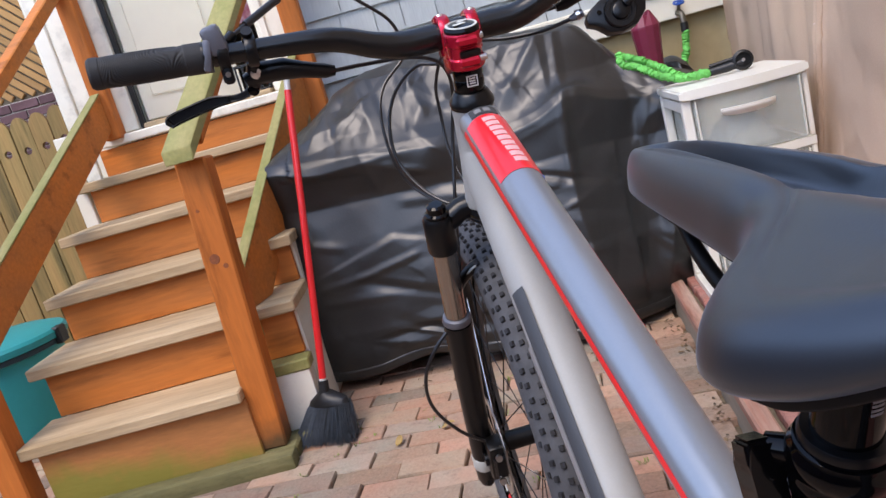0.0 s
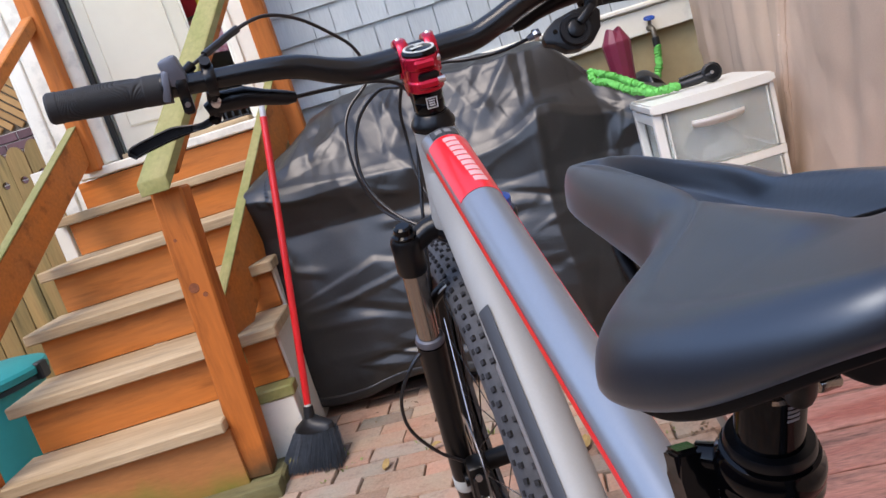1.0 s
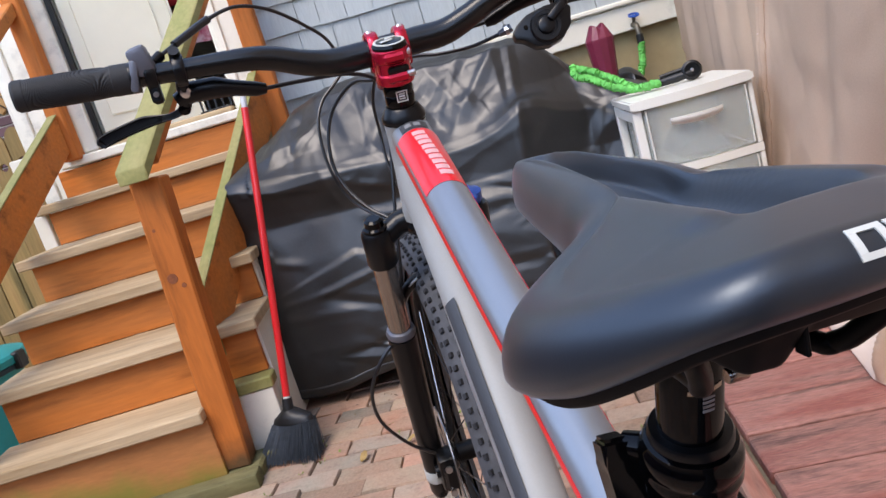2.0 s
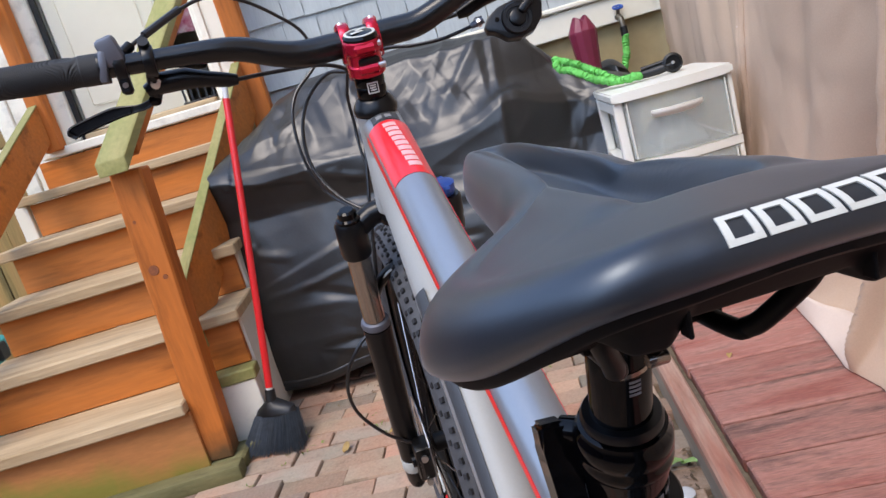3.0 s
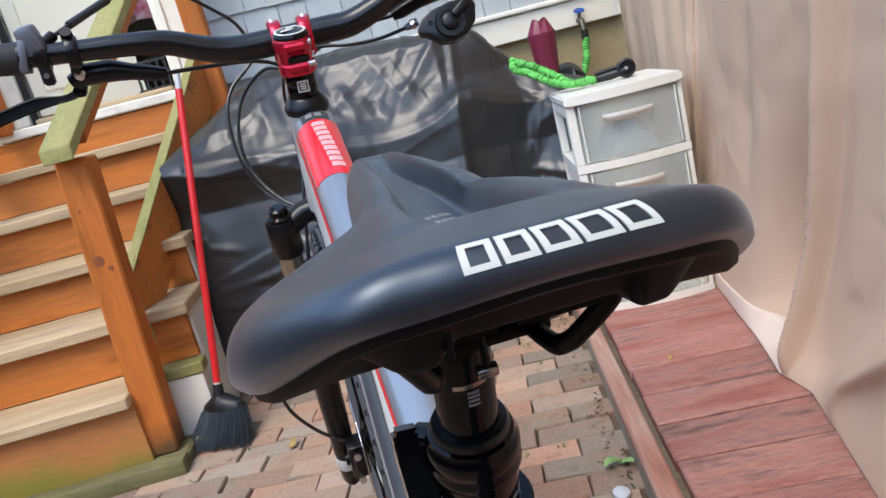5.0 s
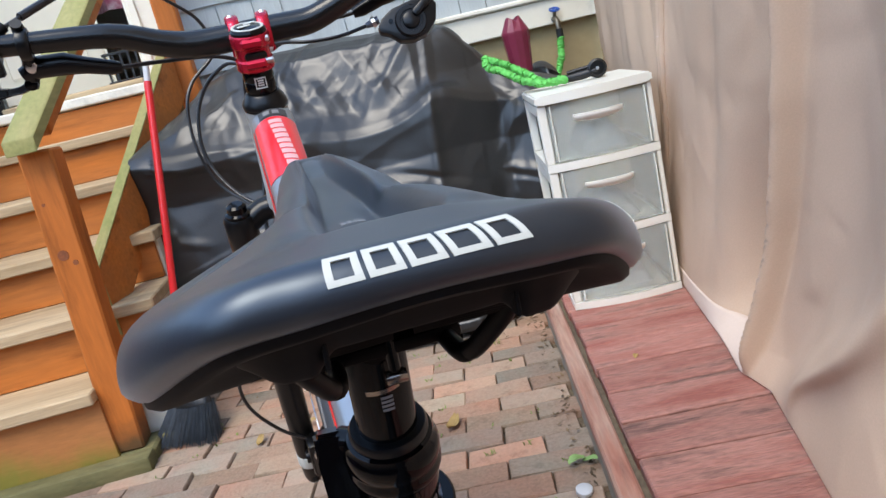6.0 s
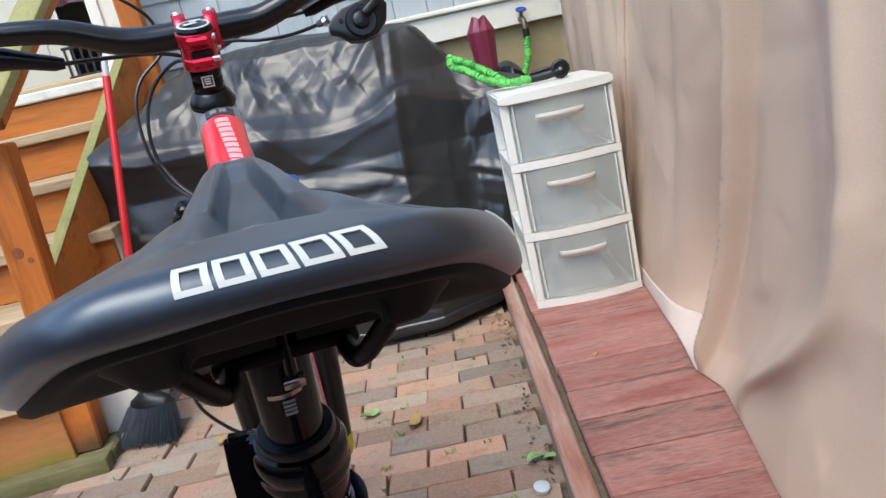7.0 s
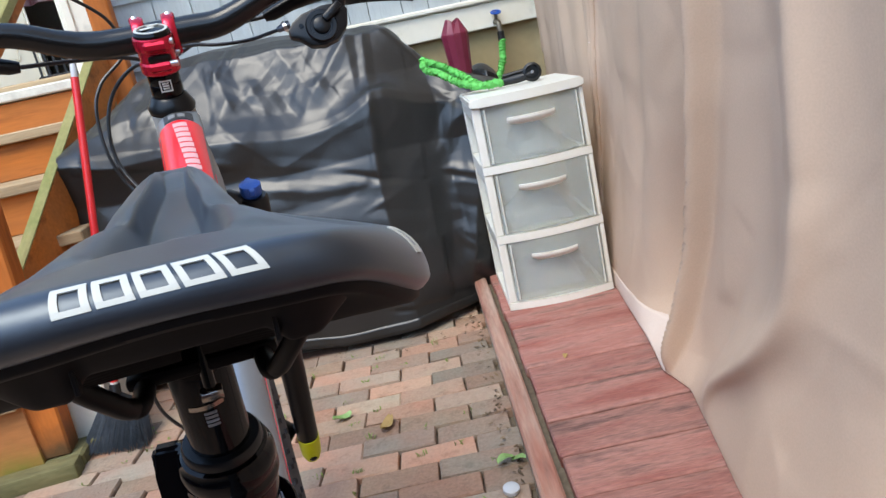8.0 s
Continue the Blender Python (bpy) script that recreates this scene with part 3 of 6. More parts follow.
# ---------------------------------------------------------------- fence and what stands behind it
def fence():
    f = thing("fence", "pale wooden picket fence with round holes near the top", "fence", kind="structure")
    bm = bmesh.new()
    w, h, zc, rad = 0.096, 1.38, 1.215, 0.019
    # picket with a rounded head and a round hole cut through
    n = 20
    outline = [(0.002, 0.0), (w - 0.002, 0.0), (w - 0.002, h - 0.05)] + [(w / 2 + (w / 2 - 0.002) * math.cos(a), h - 0.05 + 0.05 * math.sin(a) ** 1.6) for a in
               (math.pi * k / 8 for k in range(1, 8))] + [(0.002, h - 0.05)]
    for y in (0.0, 0.018):
        ring = [bm.verts.new((w / 2 + rad * math.cos(2 * math.pi * k / n), y, zc + rad * math.sin(2 * math.pi * k / n))) for k in range(n)]
        out = [bm.verts.new((x, y, z)) for x, z in outline]
        edges = [bm.edges.new((ring[k], ring[(k + 1) % n])) for k in range(n)] + [bm.edges.new((out[k], out[(k + 1) % len(out)])) for k in range(len(out))]
        bmesh.ops.triangle_fill(bm, use_beauty=True, edges=edges)
        if y == 0.0:
            r0, o0 = ring, out
    for k in range(n):
        bm.faces.new((r0[k], r0[(k + 1) % n], ring[(k + 1) % n], ring[k]))
    for k in range(len(out)):
        bm.faces.new((o0[k], o0[(k + 1) % len(out)], out[(k + 1) % len(out)], out[k]))
    me = done("picket", bm, FENCE, smooth=False)
    rng = random.Random(8)
    for k in range(22):
        ob = new("picket", me)
        ob.parent = f
        ob.location = (-1.80 - 0.0985 * k, 3.42 + rng.uniform(-0.004, 0.004), -0.02 + rng.uniform(-0.012, 0.012))
    for z in (0.25, 0.95):
        part("rail", boxed((-3.95, 3.445, z), (-1.70, 3.49, z + 0.09), 0.004), FENCE, f)


fence()


def neighbour():
    wall = thing("wall_neighbour", "dark brick neighbouring wall with brown diagonal lattice above", "wall", kind="structure")
    y = 4.9
    part("mortar", boxed((-5.2, y, -0.02), (-1.9, y + 0.2, 1.62)), MORTAR, wall, smooth=False)
    bm = bmesh.new()
    box(bm, (0.004, -0.012, 0.004), (0.196, 0.02, 0.06), 0.004)
    me = done("brick", bm, DARKBRICK, smooth=False)
    for row in range(8):
        for k in range(16):
            ob = new("brick", me)
            ob.parent = wall
            ob.location = (-5.15 + 0.2 * k + 0.1 * (row % 2), y, 1.10 + row * 0.065)
    # lattice of diagonal slats over the bricks
    for k in range(40):
        c = -2.12 + 0.078 * k
        top, low = min(2.9, c + 3.8), max(1.645, c + 1.9)
        if top - low > 0.04:
            part("slat", boxed((0, -0.010, -0.021), ((top - low) * math.sqrt(2), 0.010, 0.021), 0.003), SLAT, wall, m=pose(c - top, y + 0.026, top, 0, 45, 0), smooth=False)
    part("slat_backing", boxed((-5.2, y + 0.04, 1.62), (-1.9, y + 0.2, 3.4)), SOIL, wall, smooth=False)


neighbour()

# unseen walls, added to close the yard and limit light and reflections
solid("wall_back", boxed((-5.0, -2.6, -0.02), (3.2, -2.45, 1.9)), DARKBRICK, "unseen dark brick wall added behind the camera to hold back light", "wall", kind="structure")
solid("wall_side", boxed((-5.0, -2.44, -0.02), (-4.85, 4.85, 2.6)), DARKBRICK, "unseen dark wall added at the left to limit sky light", "wall", kind="structure")
solid("wall_right_unseen", boxed((2.62, -2.44, -0.02), (2.77, WY + 0.1, 3.4)), FOUND, "unseen plain tan wall added beyond the curtain to close the yard", "wall", kind="structure")


def trash_can():
    t = thing("trash_can", "round teal plastic trash can with its lid on, behind the stairs", "trash can", pose(-2.06, 2.66, -0.02))
    part("body", lathed([(0.19, 0.0), (0.2, 0.02), (0.235, 0.40), (0.25, 0.405), (0.25, 0.425), (0.2, 0.426)], 40), TEAL, t)
    lid = part("lid", lathed([(0.255, 0.427), (0.268, 0.43), (0.272, 0.455), (0.262, 0.468), (0.20, 0.485), (0.08, 0.492), (0.0, 0.493)], 40), TEAL, t, "domed teal lid")
    part("rim", lathed([(0.252, 0.405), (0.262, 0.407), (0.262, 0.4255), (0.252, 0.4262)], 40), TEALRIM, t)
    part("lid_handle", boxed((-0.06, -0.012, 0.49), (0.06, 0.012, 0.512), 0.006, seg=2), TEAL, lid)
    part("lid_latch", boxed((0.25, -0.03, 0.40), (0.285, 0.03, 0.47), 0.006), BLACKP, t)


trash_can()


# ---------------------------------------------------------------- covered grill
def grill_cover():
    """Vinyl cover draped over a grill: a hood in the middle, a higher shelf at the left, a lower one at the right."""
    base = pose(-0.05, 2.50, 0.0, 0, 0, -11)
    nu, nv = 560, 240
    # loops from the hem up: share of the way, left and right end, front and back, height at the left and at the right end, roundness
    LOOPS = ((0.00, -0.682, 0.835, -0.345, 0.300, 0.022, 0.022, 8.0), (0.12, -0.687, 0.845, -0.340, 0.300, 0.20, 0.19, 8.0), (0.31, -0.692, 0.862, -0.290, 0.295, 0.51, 0.48, 8.0), (0.40, -0.694, 0.872, -0.252, 0.292, 0.67, 0.62, 8.0), (0.485, -0.688, 0.885, -0.262, 0.285, 0.820, 0.745, 9.0),
             (0.515, -0.676, 0.878, -0.245, 0.280, 0.850, 0.772, 8.0), (0.64, -0.520, 0.650, -0.150, 0.262, 0.948, 0.872, 6.0), (0.78, -0.345, 0.520, -0.045, 0.235, 1.046, 1.018, 5.0), (0.86, -0.270, 0.470, 0.015, 0.205, 1.078, 1.052, 4.0),
             (1.00, 0.100, 0.102, 0.110, 0.112, 1.092, 1.090, 2.5))
    ease = lambda q: min(1.0, max(0.0, q)) ** 2 * (3 - 2 * min(1.0, max(0.0, q)))
    rng = random.Random(15)
    # long creases, each a low roof over a line: ends, breadth, height
    creases = [((-0.36, 1.05), (-0.47, 0.86), 0.030, 0.014), ((-0.30, 1.06), (-0.22, 0.84), 0.034, 0.015), ((-0.655, 0.845), (-0.30, 0.93), 0.028, 0.012), ((-0.655, 0.845), (-0.18, 0.79), 0.040, 0.020), ((-0.60, 0.80), (-0.05, 0.70), 0.045, 0.012),
               ((-0.12, 1.07), (-0.04, 0.86), 0.030, 0.012), ((0.10, 1.07), (0.24, 0.84), 0.036, 0.012), ((0.38, 1.03), (0.18, 0.80), 0.040, 0.014), ((-0.02, 0.90), (0.34, 0.86), 0.035, 0.010), ((0.43, 1.04), (0.395, 0.55), 0.016, 0.010),
               ((0.47, 1.04), (0.66, 0.79), 0.030, 0.016), ((0.70, 0.77), (0.50, 0.55), 0.030, 0.014), ((0.74, 0.76), (0.53, 0.12), 0.055, 0.060), ((-0.05, 1.032), (0.46, 1.018), 0.010, 0.004), ((0.62, 0.74), (0.50, 0.30), 0.024, 0.012)]
    for k in range(64):
        up = k % 2
        x, z = rng.uniform(-0.6, 0.66), rng.uniform(0.80, 1.04) if up else rng.uniform(0.06, 0.78)
        ang = rng.choice((-1, 1)) * rng.uniform(0.45, 1.35) if up else rng.gauss(-0.12, 0.40)
        ln = rng.uniform(0.05, 0.14) if up else rng.uniform(0.08, 0.26)
        creases.append(((x - ln * math.cos(ang), z - ln * math.sin(ang)), (x + ln * math.cos(ang), z + ln * math.sin(ang)), rng.uniform(0.008, 0.022), rng.uniform(0.004, 0.010) * (0.6 if up else 0.8) * rng.choice((1, 1, -1))))
    lines = []
    for a, b, wd, am in creases:
        a, b = Vector(a), Vector(b)
        d = b - a
        lines.append((a, d / d.length, d.length, wd, am))
    sheet, fine = crumple(170, 0.0290, 73), crumple(620, 0.0070, 21)

    # even steps along the edge, from the back middle
    rim = []
    for k in range(2881):
        a = 2 * math.pi * k / 2880 + math.pi / 2
        g = (abs(math.cos(a)) ** 7 + abs(math.sin(a)) ** 7) ** (-1 / 7)
        rim.append(Vector((0.76 * g * math.cos(a), 0.30 * g * math.sin(a))))
    run = [0.0]
    for p, q in zip(rim, rim[1:]):
        run.append(run[-1] + (q - p).length)
    turn, j = [], 0
    for k in range(721):
        while j < 2879 and run[j + 1] < run[-1] * k / 720:
            j += 1
        turn.append(2 * math.pi * (j + (run[-1] * k / 720 - run[j]) / (run[j + 1] - run[j])) / 2880)

    def fn(u, v):
        k = min(int(u * 720), 719)
        a = turn[k] + (turn[k + 1] - turn[k]) * (u * 720 - k) + math.pi / 2
        for lo, hi in zip(LOOPS, LOOPS[1:]):
            if v <= hi[0]:
                break
        f = (v - lo[0]) / (hi[0] - lo[0])
        _, x0, x1, y0, y1, zl, zr, rnd = (p + (q - p) * f for p, q in zip(lo, hi))
        c, s = math.cos(a), math.sin(a)
        g = (abs(c) ** rnd + abs(s) ** rnd) ** (-1 / rnd)
        x, y = (x0 + x1) / 2 + (x1 - x0) / 2 * g * c, (y0 + y1) / 2 + (y1 - y0) / 2 * g * s
        z = zl + (zr - zl) * (x - x0) / max(1e-6, x1 - x0)
        # the sheet falls slack between the shelf and the hood, and steps back to the right of the hood
        slack = ease((v - 0.25) / 0.25) * ease((0.80 - v) / 0.25)
        if y < 0.06:
            y += 0.055 * slack * math.exp(-((x - 0.18) / 0.26) ** 2)
            y += (0.165 - 0.035 * ease(v / 0.45)) * min(1.0, max(0.0, (x - 0.37 - 0.05 * (1.0 - z) + 0.03 * noise.noise(Vector((z * 5, 2, 9)))) / 0.24)) * ease((0.84 - v) / 0.25)
        calm = 1 - 0.75 * ease((abs(x + 0.02) - 0.42) / 0.2)
        belt = math.exp(-((v - 0.50) / 0.09) ** 2) * calm
        z += 0.045 * math.exp(-((v - 0.50) / 0.07) ** 2) * math.exp(-((x - 0.44) / 0.10) ** 2) * ease((0.1 - y) / 0.1)
        z += 0.055 * math.exp(-((x - 0.84) / 0.06) ** 2 - ((y - 0.20) / 0.10) ** 2) * ease((v - 0.40) / 0.1)
        z += belt * (0.040 * noise.noise(Vector((x * 3.1, 4.2, 1.0))) - 0.020)
        fold = (0.007 + 0.024 * belt) * noise.noise(Vector((x * 3.4 - 1.6 * z, 7 + z * 4.2, y * 3)))
        crest = noise.noise(Vector((x * 5.5 + 3.0 * z, z * 5.0 - 2.5 * x, y * 4 + 3)))
        fold += 0.005 * (0.35 - abs(crest))
        fold += height(fine, 0.8 * x - 0.5 * z, z + 0.35 * x) * (0.6 - 0.25 * ease((v - 0.52) / 0.12))
        fold += height(sheet, 0.9 * x + 0.4 * z, z * 0.9 - 0.2 * x) * (0.50 - 0.24 * ease((v - 0.52) / 0.12))
        at = Vector((x + (0.5 * y if abs(x) > 0.55 else 0.0), z))
        for o, d, ln, wd, am in lines:
            w = at - o
            dv = d.x * w.y - d.y * w.x
            if abs(dv) < 4 * wd:
                du = w.dot(d) / ln
                if -0.15 < du < 1.15:
                    fold += 2.0 * am * ease((du + 0.15) / 0.3) * ease((1.15 - du) / 0.3) * 0.5 * max(0.0, 1.0 - abs(dv) / (1.7 * wd))
        fold *= 1 - 0.6 * ease((x - 0.40) / 0.10) * ease((0.66 - x) / 0.08) * ease((-y) / 0.05)
        # push along the slope of the sheet
        lean = ease((v - 0.47) / 0.2)
        nx, ny = (math.copysign(1, c) * abs(c) ** 5, math.copysign(1, s) * (1 - abs(c) ** 5))
        x, y, z = x + nx * fold * (1 - 0.6 * lean), y + ny * fold * (1 - 0.55 * lean), z + fold * 0.75 * lean
        if v < 0.16:
            z += (0.16 - v) / 0.16 * (0.040 * max(0.0, noise.noise(Vector((x * 2.4 + 0.7, y * 2.0, 31)))) + 0.045 * math.exp(-((x + 0.22) / 0.17) ** 2) * (1 if y < 0 else 0))
            z = max(z, 0.006)
        return base @ Vector((x, y, z))

    bm = bmesh.new()
    rows = [[bm.verts.new(fn(i / nu, j / nv)) for i in range(nu)] for j in range(nv + 1)]
    for j in range(nv):
        for i in range(nu):
            bm.faces.new((rows[j][i], rows[j][(i + 1) % nu], rows[j + 1][(i + 1) % nu], rows[j + 1][i]))
    cov = thing("grill_cover", "creased black vinyl cover draped over a grill against the house", "grill cover")
    part("cover", bm, COVER, cov, sharp=180)
    mid = base @ Vector((0, 0, 0.5))

    def off(u, v, d):
        p = fn(u % 1.0, v)
        q = Vector((p.x - mid.x, p.y - mid.y, 0)).normalized()
        return p + q * d

    part("hem", grid_mesh(lambda u, v: off(u * 0.999, 0.002 + 0.026 * v, 0.0015), 520, 3, 0.0015), COVER, cov, "doubled hem along the lower edge", sharp=180)
    spot_at = base @ Vector((0.351, -0.150, 0.824))
    leaf = grid_mesh(lambda u, v: spot_at + Vector((0.010 * (v - 0.5) * math.sin(math.pi * (0.05 + 0.9 * u)), -0.010, 0.030 * (u - 0.5))), 6, 2, 0.0006)
    solid("dry_petal", leaf, DRYLEAF, "small dry petal stuck on the black cover", "leaf")
    grill = thing("grill", "cart grill standing under the black cover on brick paving", "grill", base)
    part("cart", boxed((-0.44, -0.14, 0.06), (0.36, 0.22, 0.72), 0.01), BLACKP, grill)
    part("hood", boxed((-0.20, 0.0, 0.721), (0.34, 0.18, 0.97), 0.06, seg=3), BLACKP, grill)
    for x in (-0.40, 0.32):
        for y in (-0.11, 0.19):
            part("foot", lathed([(0.03, -0.015), (0.03, 0.0595)], 12, Matrix.Translation((x, y, 0))), BLACKP, grill)


grill_cover()


# ---------------------------------------------------------------- broom
def broom():
    b = thing("broom", "red-handled broom with dark grey bristles leaning on the covered grill", "broom")
    low, high = Vector((-0.662, 1.99, 0.162)), Vector((-0.505, 2.17, 1.155))
    d = (high - low).normalized()
    part("handle", tubed([low, low + d * 0.93], 0.0115, 14), REDPOLE, b, "red enamelled metal handle")
    part("handle_end", tubed([low + d * 0.9305, low + d * 0.985, low + d * 0.99], [0.0095, 0.0095, 0.005], 12), CLEAR, b, "grey hanging end")
    part("band", tubed([low + d * 0.012, low + d * 0.018], 0.0119, 14), PRINT, b)
    side = Vector((0.93, -0.37, 0)).normalized()
    fwd = Vector((-0.37, -0.93, 0))
    sock = bmesh.new()
    tube(sock, [low + d * 0.012, low - d * 0.03], [0.0155, 0.0185], 14)
    part("socket", sock, BLACKP, b)

    def ring(c, w, t):
        return [c + side * (w * math.cos(a)) + fwd * (t * math.sin(a)) for a in (2 * math.pi * k / 20 for k in range(20))]

    cap = bmesh.new()
    rings = [[cap.verts.new(p) for p in ring(c, w, t)] for c, w, t in
             ((low - d * 0.022, 0.02, 0.018), (low - d * 0.036 + side * 0.006, 0.045, 0.026), (low - d * 0.048 + side * 0.012, 0.068, 0.028), (low - d * 0.064 + side * 0.012, 0.074, 0.028))]
    for a, c in zip(rings, rings[1:]):
        for k in range(20):
            cap.faces.new((a[k], a[(k + 1) % 20], c[(k + 1) % 20], c[k]))
    cap.faces.new(rings[0])
    cap.faces.new(rings[-1])
    part("cap", cap, BLACKP, b, "black plastic brush cap")
    rng = random.Random(3)
    bm = bmesh.new()
    top = low - d * 0.062 + side * 0.012
    for k in range(1100):
        u, v = rng.uniform(-1, 1), rng.uniform(-1, 1)
        p = top + side * (0.070 * u) + fwd * (0.022 * v)
        e = top + side * (0.108 * u - 0.006 + rng.uniform(-0.008, 0.008)) + fwd * (0.036 * v + rng.uniform(-0.006, 0.006))
        e += fwd * 0.065
        e.z = 0.002 + rng.uniform(0, 0.010)
        mid = (p + e) / 2 + side * rng.uniform(-0.004, 0.004)
        tube(bm, [p, mid, e], [0.0011, 0.0011, 0.0007], 3, caps=False)
    br = part("bristles", bm, BRISTLE, b, "flared dark grey plastic bristles")
    tagged(br, kind="stuff")


broom()


# ---------------------------------------------------------------- deck
GAP = Vector((0.374, 0.946, 0))          # a point on the long joint of the deck
EV = Vector((0.1665, 0.986, 0))          # along the deck
EU = Vector((0.986, -0.1665, 0))         # across it
DZ = 0.115
DECKM = Matrix(((EU.x, EV.x, 0, GAP.x), (EU.y, EV.y, 0, GAP.y), (0, 0, 1, 0), (0, 0, 0, 1)))


def deck():
    d = thing("deck", "low wooden deck with worn red stain", "deck", DECKM, kind="structure")
    part("edge_board", boxed((-0.052, -1.8, DZ - 0.035), (-0.008, 1.30, DZ), 0.005), DECKRIM, d, "worn red edge board")
    part("side_board", boxed((-0.046, -1.8, -0.02), (-0.012, 1.295, DZ - 0.036), 0.003), DECKSIDE, d, "grey weathered side board on the paving")
    part("joist", boxed((0.03, -1.8, -0.02), (1.5, 1.3, DZ - 0.034)), SOIL, d)
    part("joint_fill", boxed((-0.009, -1.8, -0.02), (0.012, 1.3, DZ - 0.034)), SOIL, d)
    rng = random.Random(11)
    for k in range(23):
        y0 = -1.8 + k * 0.1345
        w = 0.1275
        bm = boxed((0, 0, 0), (1.5, w, 0.033), 0.004)
        part("plank", bm, DECK, d, m=pose(0.008 + rng.uniform(-0.002, 0.003), y0, DZ - 0.033 + rng.uniform(-0.0015, 0.0015), 0, 0, rng.uniform(-0.15, 0.15)))


deck()


# ---------------------------------------------------------------- drawer cart
def drawer_cart():
    W, D, H = 0.325, 0.37, 0.65
    m = pose(0.549, 1.806, DZ + 0.0005, 0, 0, -9.8)
    c = thing("drawer_cart", "white plastic cart with three frosted clear drawers, standing on the deck", "drawer cart", m)
    for z0, z1 in ((0.0, 0.022), (0.215, 0.238), (0.428, 0.451)):
        outline = [(0.0, D), (0.0, 0.012)] + [(W * k / 12, 0.012 - 0.022 * math.sin(math.pi * k / 12)) for k in range(1, 12)] + [(W, 0.012), (W, D)]
        part("shelf", prism(outline, Matrix.Translation((0, 0, z0)), z1 - z0), CREAM, c)
    outline = [(-0.003, D + 0.003), (-0.003, 0.003)] + [(-0.003 + (W + 0.006) * k / 12, 0.003 - 0.024 * math.sin(math.pi * k / 12)) for k in range(1, 12)] + [(W + 0.003, 0.003), (W + 0.003, D + 0.003)]
    bm = prism(outline, Matrix.Translation((0, 0, H - 0.026)), 0.026)
    bmesh.ops.bevel(bm, geom=[e for e in bm.edges if abs(e.verts[0].co.z - e.verts[1].co.z) < 0.001], offset=0.005, segments=3, affect="EDGES")
    part("top", bm, CREAM, c, "white plastic top")
    for x, wd in ((0.0, 0.026), (W - 0.014, 0.014)):
        for y in (0.012, D - 0.03):
            for z0, z1 in ((0.0225, 0.2145), (0.2385, 0.4275), (0.4515, H - 0.0265)):
                part("upright", boxed((x, y, z0), (x + wd, y + 0.03, z1), 0.003), CREAM, c)
    for x in (0.002, W - 0.006):
        for z0, z1 in ((0.03, 0.21), (0.245, 0.42), (0.458, H - 0.03)):
            part("side_rail", boxed((x, 0.045, z1 - 0.03), (x + 0.004, D - 0.032, z1), 0.001), CREAM, c)
    for z0, z1 in ((0.026, 0.212), (0.242, 0.425), (0.455, H - 0.03)):
        dr = part("drawer", boxed((0.029, D - 0.012, z0), (W - 0.017, D - 0.008, z1), 0.001), CLEARDRAWER, c, "frosted clear drawer")
        front = grid_mesh(lambda u, v: (0.029 + (W - 0.046) * u, 0.010 - 0.020 * math.sin(math.pi * u), z0 + (z1 - z0) * v), 14, 1, 0.003)
        part("front", front, CLEARDRAWER, dr)
        part("wall", boxed((0.029, 0.013, z0), (0.032, D - 0.013, z1 - 0.01)), CLEARDRAWER, dr)
        part("wall", boxed((W - 0.020, 0.013, z0), (W - 0.017, D - 0.013, z1 - 0.01)), CLEARDRAWER, dr)
        part("tray", boxed((0.036, 0.014, z0 + 0.001), (W - 0.036, D - 0.014, z0 + 0.004)), CLEARDRAWER, dr)
        lip = lambda u: math.sqrt(max(0.0, 1 - (2 * u - 1) ** 2))
        h = grid_mesh(lambda u, v: (0.092 + 0.14 * u, -0.0135 - 0.004 * math.sin(math.pi * u) - (0.004 + 0.014 * lip(u)) * math.sin(math.pi * min(1.0, v * 1.4) * 0.5), z1 - 0.050 + 0.013 * v - 0.012 * lip(u) * (1 - v)), 18, 6, 0.003)
        for a, b in (((0.034, z0 + 0.004), (0.037, z1 - 0.004)), ((W - 0.025, z0 + 0.004), (W - 0.022, z1 - 0.004))):
            part("edge_rib", boxed((a[0], -0.001, a[1]), (b[0], 0.010, b[1]), 0.001), CREAM, dr)
        part("handle", h, CREAM, dr, "moulded white handle")
    return c


drawer_cart()
CARTM = pose(0.549, 1.806, DZ + 0.0005, 0, 0, -9.8)
rng = random.Random(21)
for k, (z0, hh, xx, ww) in enumerate(((0.031, 0.10, 0.045, 0.21), (0.247, 0.09, 0.06, 0.19), (0.46, 0.115, 0.11, 0.14))):
    lump = grid_mesh(lambda u, v: CARTM @ Vector((xx + ww * u, 0.05 + 0.26 * v, z0 + hh * (math.sin(math.pi * u) * math.sin(math.pi * v)) ** 0.4 * (0.75 + 0.3 * noise.noise(Vector((u * 4, v * 4, k * 3.0)))))), 16, 16, 0.004)
    solid("stored_cloth", lump, CONTENT, "grey cloth bundle stored inside a clear drawer", "cloth", group="things in the drawers")


